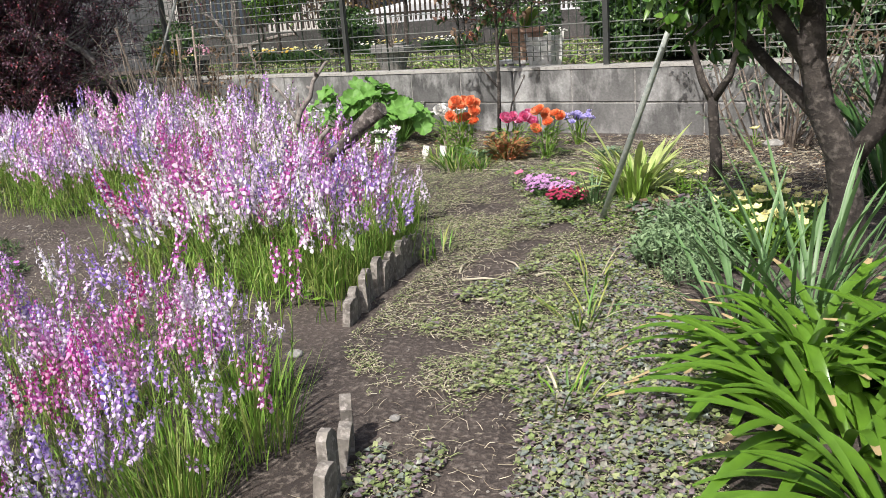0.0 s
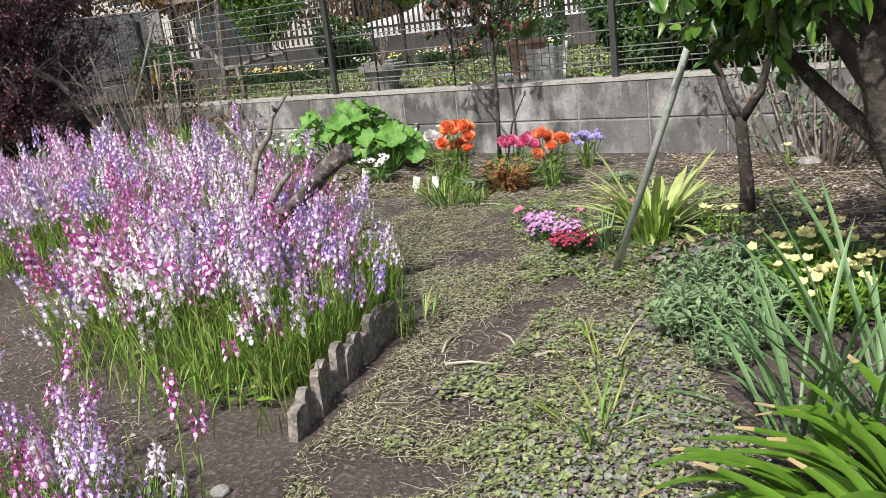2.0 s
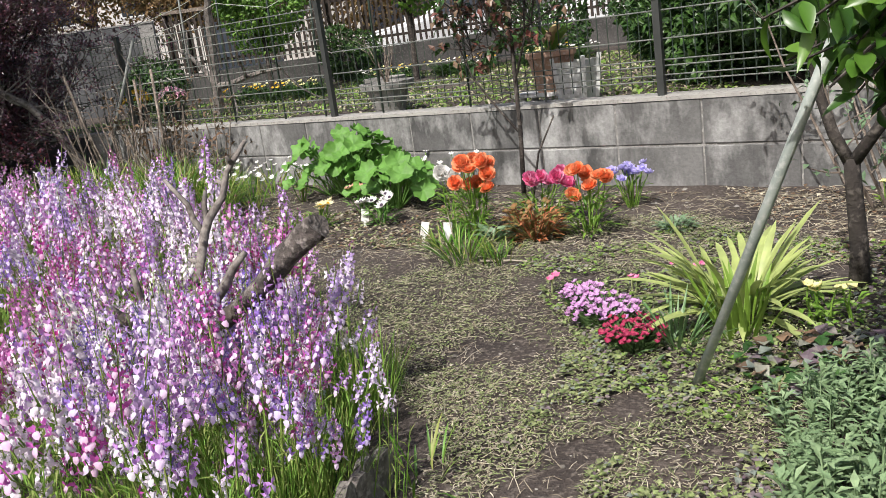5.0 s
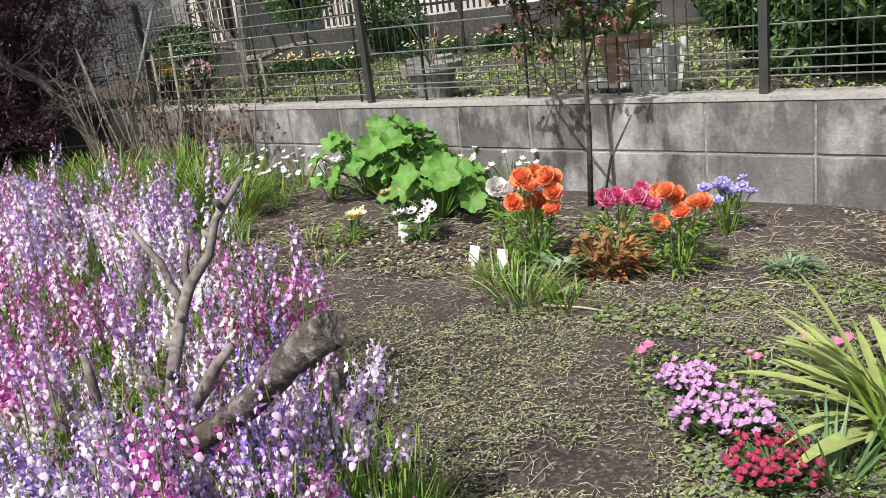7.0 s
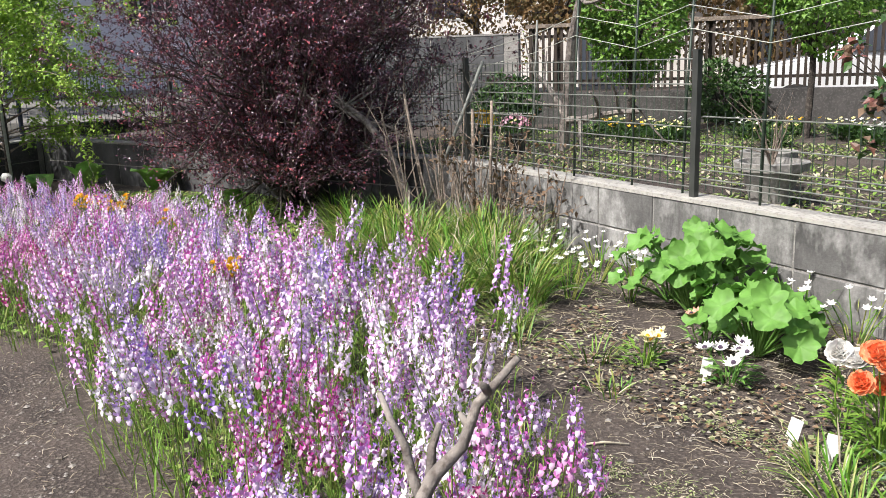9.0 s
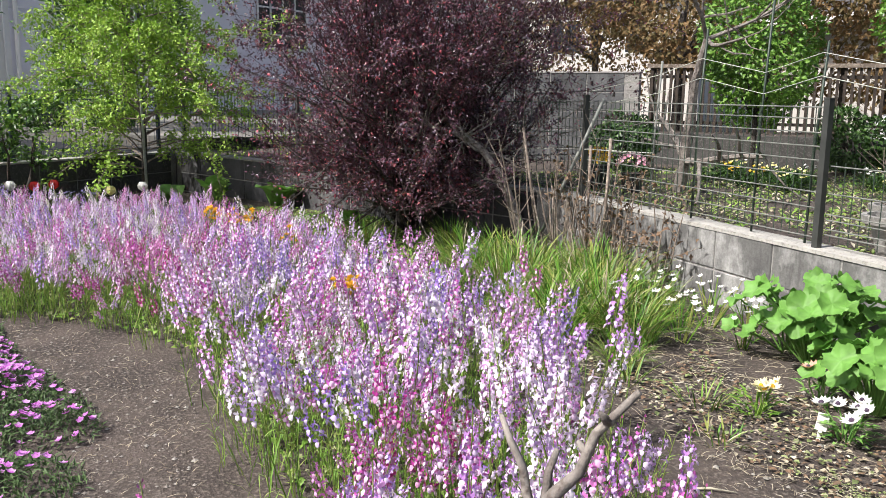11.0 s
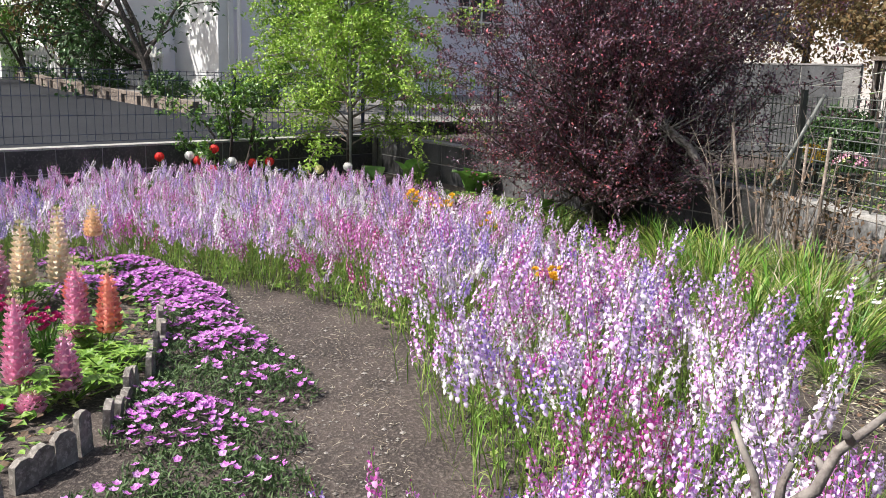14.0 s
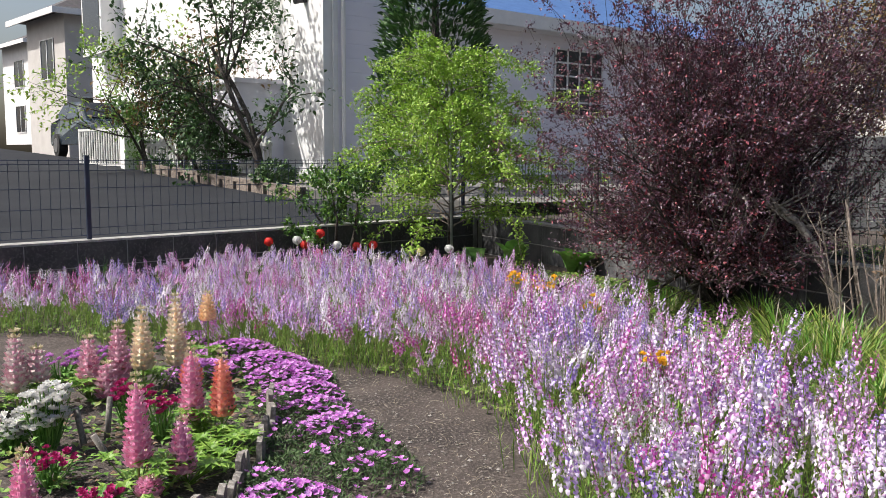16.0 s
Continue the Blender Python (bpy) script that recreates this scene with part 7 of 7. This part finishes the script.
for i in range(26000):
    x, y = rn.uniform(-7.5, 1.0), rn.uniform(5.65, 9.5)
    a = rn.uniform(0, 6.283)
    if noise.noise((x * 1.3, y * 1.3, 3.0)) < -0.25:
        continue
    cover_n.leaf((x, y, 0.405), (math.cos(a), math.sin(a), rn.uniform(0.0, 0.8)), UP, rn.uniform(0.02, 0.055), 0.018, 0.2, rn.randrange(4))
tagged(part("weeds", cover_n, [M_COVER, M_STEM, M_LIME, M_STRAW]), "weeds and litter on the soil next door", "plants", kind="stuff")


def lathe_pot(name, x, y, z, prof, mat, label, soil=True):
    root = tagged(empty(name, Matrix.Translation((x, y, z))), label, "flower pot")
    g = Geo()
    rows = [[(r * math.cos(2 * math.pi * k / 20), r * math.sin(2 * math.pi * k / 20), h) for k in range(20)] for r, h in prof]
    g.grid(rows, 0, True)
    part("pot", g, mat, root, smooth=False)
    g = Geo()
    r, h = prof[-1]
    g.face([(r * 0.99 * math.cos(2 * math.pi * k / 20), r * 0.99 * math.sin(2 * math.pi * k / 20), h) for k in range(20)])
    part("potting_soil", g, M_SOIL, root)
    return root


p1 = lathe_pot("plant_pot", -3.32, 5.80, 0.405, [(0.085, 0), (0.12, 0.13), (0.125, 0.15), (0.16, 0.155), (0.165, 0.19), (0.14, 0.192), (0.13, 0.16)], M_POT, "round grey stone pot with bare twigs")
p2 = lathe_pot("plant_pot", -3.55, 6.05, 0.405, [(0.07, 0), (0.1, 0.16), (0.13, 0.165), (0.135, 0.2), (0.11, 0.2), (0.1, 0.17)], M_POT, "grey stone pot with a wide rim")
for q, sd in ((p1, 5),):
    for i in range(7):
        g, tips = Geo(), []
        limb(g, (0, 0, 0.16), (0.35 * math.cos(i), 0.35 * math.sin(i), 1), 0.24, 0.005, random.Random(80 + i), 1, tips, 0.2, 3, 0, 0.05, 0.6)
        part("twig", g, M_TWIG, q)
p3 = lathe_pot("plant_pot", -2.20, 5.80, 0.47, [(0.085, 0), (0.115, 0.15), (0.12, 0.17), (0.13, 0.175), (0.13, 0.2), (0.115, 0.2), (0.105, 0.17)], M_TERRA, "terracotta pot with a leafy potted plant")
for i in range(16):
    g = Geo()
    rr = random.Random(90 + i)
    g.strap((0, 0, 0.17), rr.uniform(0, 6.28), rr.uniform(0.0, 0.7), rr.uniform(0.14, 0.26), 0.05, rr.uniform(0.5, 1.4), 5, 0.3)
    part("leaf", g, M_TOPIARY if i % 3 else M_TIPS, p3, smooth=True)
g = Geo()
g.box((-0.28, -0.09, 0.045), (0.12, 0.09, 0.065))
for sx in (-0.25, 0.06):
    for sy in (-0.07, 0.05):
        g.box((sx, sy, 0), (sx + 0.03, sy + 0.02, 0.045))
o = part("low_bench", g, M_WHITE)
o.location = (-2.12, 5.80, 0.405)
finish(o, "low white slatted bench under the pots", "bench")
pl = tagged(empty("planter", Matrix.Translation((-2.04, 5.76, 0.405)) @ Matrix.Scale(0.8, 4)), "white tapered plastic planter with legs", "planter")
g = Geo()
g.grid([[(x * 0.075, y * 0.075, 0.02) for x, y in ((-1, -1), (1, -1), (1, 1), (-1, 1))], [(x * 0.10, y * 0.10, 0.26) for x, y in ((-1, -1), (1, -1), (1, 1), (-1, 1))]], 0, True)
part("box", g, M_WHITE, pl)
for x, y in ((-1, -1), (1, -1), (1, 1), (-1, 1)):
    g = Geo()
    g.tube([(x * 0.08, y * 0.08, 0), (x * 0.108, y * 0.108, 0.29)], 0.017, 4)
    part("leg", g, M_WHITE, pl)
g = Geo()
g.box((-0.09, -0.09, 0.23), (0.09, 0.09, 0.245))
part("potting_soil", g, M_SOIL, pl)
for x, y, m, nm in ((-6.25, 6.05, M_YELLOW, "black pot of golden flowers by the fence"), (-5.9, 6.15, M_LUPINROSE, "black pot of faded pink flowers by the fence"), (-6.6, 6.3, M_YELLOW, "black pot of golden flowers near the tree")):
    q = lathe_pot("flower_pot", x, y, 0.405, [(0.06, 0), (0.085, 0.13), (0.09, 0.14), (0.075, 0.14)], M_POTDARK, nm)
    f, rr = Geo(), random.Random(5)
    for i in range(60):
        d = sph(rr)
        blossom(f, Vector((0, 0, 0.19)) + Vector((d.x * 0.11, d.y * 0.11, abs(d.z) * 0.09)), d + UP, 0.035, 5, rr)
    part("flower_head", f, m, q)

# ---- across the road ----
WV = Vector((-0.767, -0.642))


def road_z(x, y):
    return 0.38 + 0.04 * max(0.0, (Vector((x, y)) - Vector(CORNER)).dot(WV))


g = Geo()
yard = [(-12.6, 1.15), (-14.5, -0.25), (-17.0, -1.85), (-19.8, -3.4), (-30, -4), (-30, 14), (-13, 8), (-11.2, 3.6)]
g.face([(x, y, road_z(x, y) + 0.14) for x, y in yard])
g.grid([[(x, y, z + road_z(x, y) * k) for x, y in yard[-1:] + yard[:5]] for z, k in ((0.14, 1), (-0.3, 0))])
tagged(part("ground_yard", g, M_FORECOURT, None, "raised front yard of the white house"), category="ground", kind="structure")
kerb = tagged(empty("timber_edging"), "row of brown timber edging blocks along the forecourt", "edging")
kp = [Vector(p) for p in ((-12.55, 1.1), (-14.45, -0.35), (-16.9, -1.95), (-19.6, -3.45))]
for a, b in zip(kp, kp[1:]):
    n = int((b - a).length / 0.42)
    for i in range(n):
        c = a.lerp(b, (i + 0.5) / n)
        ang = math.degrees(math.atan2(b.y - a.y, b.x - a.x))
        g = Geo()
        g.box((-0.185, -0.06, -0.1), (0.185, 0.06, 0.12))
        o = part("block", g, M_TWIG, kerb)
        o.matrix_basis = pose(c.x, c.y, road_z(c.x, c.y), 0, 0, ang)
    g = Geo()
    L = (b - a).length
    g.box((-L / 2, -0.05, 0.124), (L / 2, 0.05, 0.17))
    c = (a + b) / 2
    o = part("top_beam", g, M_TWIG, kerb)
    o.matrix_basis = pose(c.x, c.y, road_z(c.x, c.y), 0, math.degrees(math.atan2(road_z(a.x, a.y) - road_z(b.x, b.y), L)), math.degrees(math.atan2(b.y - a.y, b.x - a.x)))

# the white house: corner K, one face lit and one in shade
KX, KY, KZ = -15.55, 1.31, 0.62
hw = tagged(empty("white_house", pose(KX, KY, KZ, 0, 0, math.degrees(math.atan2(0.802, -0.598)))), "white house with siding tinted lilac for shade and a blue tiled roof", "house")
# along local x: the shaded face going away; along local y: back along the lit face
board = Geo()
board.box((0, -0.02, 0), (1.8, 0.0, 0.235))
bmesh_a = board.mesh("siding_board", [M_SIDING])
board = Geo()
board.box((1.8, -0.02, 0), (13.0, 0.0, 0.235))
bmesh_b = board.mesh("siding_board", [M_SIDING])
g = Geo()
g.box((0, 0.002, -0.2), (1.8, 0.2, 6.6))
g.box((1.8, 0.002, -0.2), (13.0, 0.2, 3.2))
part("wall", g, M_SIDING, hw, "siding in shade")
for i in range(27):
    o = part("siding_board", bmesh_a, M_SIDING, hw)
    o.matrix_basis = pose(0, 0, 0.24 * i, 1.6, 0, 0)
for i in range(13):
    o = part("siding_board", bmesh_b, M_SIDING, hw)
    o.matrix_basis = pose(0, 0, 0.24 * i, 1.6, 0, 0)
g = Geo()
g.box((-0.2, 0.0, -0.2), (-0.002, 12.0, 6.6))
part("wall", g, M_STUCCO, hw, "sunlit white face")
g = Geo()
g.box((-0.03, -0.05, 0), (0.06, -0.021, 6.6))
g.tube([(0.16, -0.07, 0), (0.16, -0.07, 6.6)], 0.04, 8)
part("corner_trim", g, M_STUCCO, hw)
g = Geo()
g.face([(1.2, -0.5, 3.2), (13.5, -0.5, 3.2), (13.5, 5.0, 5.4), (1.2, 5.0, 5.4)])
g.face([(1.2, -0.5, 3.17), (1.2, 5.0, 5.37), (13.5, 5.0, 5.37), (13.5, -0.5, 3.17)])
part("wing_roof", g, M_BLUEROOF, hw, "blue tiled wing roof")
g = Geo()
g.box((1.2, -0.53, 2.98), (13.5, -0.5, 3.24))
part("fascia", g, M_STUCCO, hw)
g = Geo()
g.box((1.2, -0.49, 2.97), (13.5, -0.03, 3.0))
part("soffit", g, M_STUCCO, hw)
win = empty("window")
win.parent = hw
win.matrix_basis = pose(5.41, -0.04, 1.36)
g = Geo()
g.box((0, -0.01, 0), (1.5, 0.01, 1.36))
part("pane", g, M_GLASS, win)
for i in range(5):
    g = Geo()
    g.box((1.5 * i / 4 - 0.018, -0.035, -0.02), (1.5 * i / 4 + 0.018, -0.012, 1.38))
    part("mullion", g, M_STUCCO, win)
for i in range(6):
    g = Geo()
    g.box((0, -0.039, 1.36 * i / 5 - 0.018), (1.5, -0.036, 1.36 * i / 5 + 0.018))
    part("glazing_bar", g, M_STUCCO, win)
bay = empty("bay_window")
bay.parent = hw
bay.matrix_basis = pose(-0.2, 9.6, 3.0)
g = Geo()
g.box((-0.5, 0, 0), (0, 1.5, 1.7))
part("frame", g, M_STUCCO, bay)
g = Geo()
g.box((-0.515, 0.12, 0.2), (-0.502, 1.38, 1.6))
part("pane", g, M_GLASS, bay)
for s, z, w, h in ((5.2, 0.8, 0.5, 1.6), (3.6, 1.0, 0.7, 1.3)):
    g = Geo()
    g.box((-0.225, s, z), (-0.205, s + w, z + h))
    part("narrow_window", g, M_GLASS, hw)
g = Geo()
g.box((-1.1, 1.4, 0), (-0.205, 3.0, 1.75))
g.box((-1.18, 1.32, 1.752), (-0.205, 3.08, 1.83))
part("porch", g, M_SIDING, hw, "lilac-grey porch box")
g = Geo()
g.box((-0.26, 0.5, 3.1), (-0.205, 0.62, 3.2))
g.tube([(-0.26, 0.56, 3.15), (-0.42, 0.56, 3.1)], 0.05, 8)
part("wall_lamp", g, M_POTDARK, hw, "small dark wall lamp")

# picket fence, gate and pillar
pf = tagged(empty("picket_fence", pose(-15.4, 0.3, 0.78, 0, 0, 226)), "white picket fence before the white house", "fence")
pk = Geo()
pk.box((-0.03, -0.012, 0), (0.03, 0.012, 0.62))
pk.face([(-0.03, -0.012, 0.62), (0.03, -0.012, 0.62), (0.0, 0, 0.68)])
pme = pk.mesh("picket", [M_WHITE])
for i in range(34):
    o = part("picket", pme, M_WHITE, pf)
    o.location = (0.1 + 0.12 * i, 0, 0)
for z in (0.12, 0.48):
    g = Geo()
    g.box((0, 0.013, z), (4.2, 0.04, z + 0.06))
    part("rail", g, M_WHITE, pf)
gt = tagged(empty("metal_gate", pose(-19.1, -3.4, 0.8, 0, 0, 225)), "white sliding gate beside a pillar", "gate")
g = Geo()
g.box((0, -0.02, 0.05), (0.06, 0.02, 0.85)), g.box((1.9, -0.02, 0.05), (1.96, 0.02, 0.85)), g.box((0.06, -0.02, 0.8), (1.9, 0.02, 0.85)), g.box((0.06, -0.02, 0.05), (1.9, 0.02, 0.1))
part("gate_frame", g, M_WHITE, gt)
for i in range(16):
    g = Geo()
    g.box((0.12 + 0.11 * i, -0.01, 0.1), (0.15 + 0.11 * i, 0.01, 0.8))
    part("bar", g, M_WHITE, gt)
g = Geo()
g.box((-0.2, -0.2, -0.1), (0.2, 0.2, 1.35))
g.box((-0.24, -0.24, 1.352), (0.24, 0.24, 1.42))
o = part("gate_pillar", g, M_STUCCO)
o.matrix_basis = pose(-18.8, -3.1, 0.75, 0, 0, 30)
finish(o, "white square gate pillar", "pillar")
car(-23.6, -5.3, road_z(-23.6, -5.3), 215, M_CARDARK, "dark parked car under the far house")

house("house", -28.7, -8.1, 0.8, 130, 6, 3.6, 4.75, M_BEIGE, M_ROOF, "two-storey beige house with a dark roof edge", 0.5, 1.2, [("front", 0.5, 0.2, 1.1, 1.9, 2, 1), ("side", 1.0, 2.7, 1.2, 1.3, 2, 1)])
house("house", -43.1, -15.1, 1.5, 130, 8, 4.5, 4.9, M_STUCCO, M_ROOF, "white two-storey house farther along the road", 0.5, 1.3, [("front", 0.4, 3.0, 1.0, 1.2, 2, 1), ("side", 1.2, 2.8, 1.4, 1.3, 2, 1), ("side", 1.2, 0.6, 1.4, 1.3, 2, 1)])

# trees in that yard
rt = random.Random(77)


def conifer(x, y, z, h, r, n, label):
    root = tagged(empty("conifer", Matrix.Translation((x, y, z))), label, "tree")
    g = Geo()
    g.tube([(0, 0, -0.1), (0, 0, h * 0.9)], [0.09, 0.02], 8)
    part("trunk", g, M_BARK, root)
    f = Geo()
    for i in range(n):
        u = rt.random() ** 0.8
        a = rt.uniform(0, 6.283)
        k = r * (1.0 - 0.75 * u ** 1.5) * (0.75 + 0.3 * rt.random() + 0.12 * math.sin(5 * a + 9 * u))
        p = Vector((k * math.cos(a), k * math.sin(a), 0.25 + u * h))
        f.leaf(p, Vector((math.cos(a), math.sin(a), 0.7)) + sph(rt) * 0.6, UP + sph(rt), rt.uniform(0.1, 0.2), 0.05, 0.2)
    part("foliage", f, M_DARKLEAF, root)


conifer(-13.2, 2.95, 0.5, 5.2, 0.85, 9000, "dense dark green conifer before the white house")
small_tree("dark_yard_tree", -14.9, 0.2, 0.65, 81, 2, 4.6, 0.1, M_DARKLEAF, 0.11, 0.06, 12, "dark-leaved tree with a bent trunk in the yard", (-0.12, -0.2), levels=2, kids=6, r=0.06, cloud=0.35)
for i, (x, y, t, h, sp, m, n, lab) in enumerate([(-16.9, -1.3, 3, 2.9, 0.45, M_OCHRE, 7, "brownish climbing shrub against the house"), (-18.0, -2.5, 3, 3.0, 0.35, M_WEEP, 6, "yellow-green climber trained on the house front"), (-18.2, -2.6, 2, 1.6, 0.3, M_TOPIARY, 9, "green leafy shrub by the gate pillar"), (-17.2, -1.7, 3, 2.6, 0.3, M_HEDGE, 9, "dark climber with tangled stems on the house front"), (-16.2, -0.7, 2, 2.0, 0.3, M_HEDGE, 7, "dark shrub in the front yard")]):
    small_tree("yard_shrub", x, y, 0.75, 90 + i, t, h, sp, m, 0.10, 0.05, n, lab, levels=2, kids=5, r=0.035, cloud=0.26)
for i, (x, y) in enumerate([(-13.6, 0.55), (-15.2, -0.6), (-17.6, -2.2), (-12.6, 1.9), (-12.2, 2.7)]):
    ball_tree("low_shrub", x, y, 0.6, 110 + i, 0.2, 0.3, 900, M_HEDGE, "low green plants behind the timber edging", 0.07, 0.04, 0.02, 0.7)
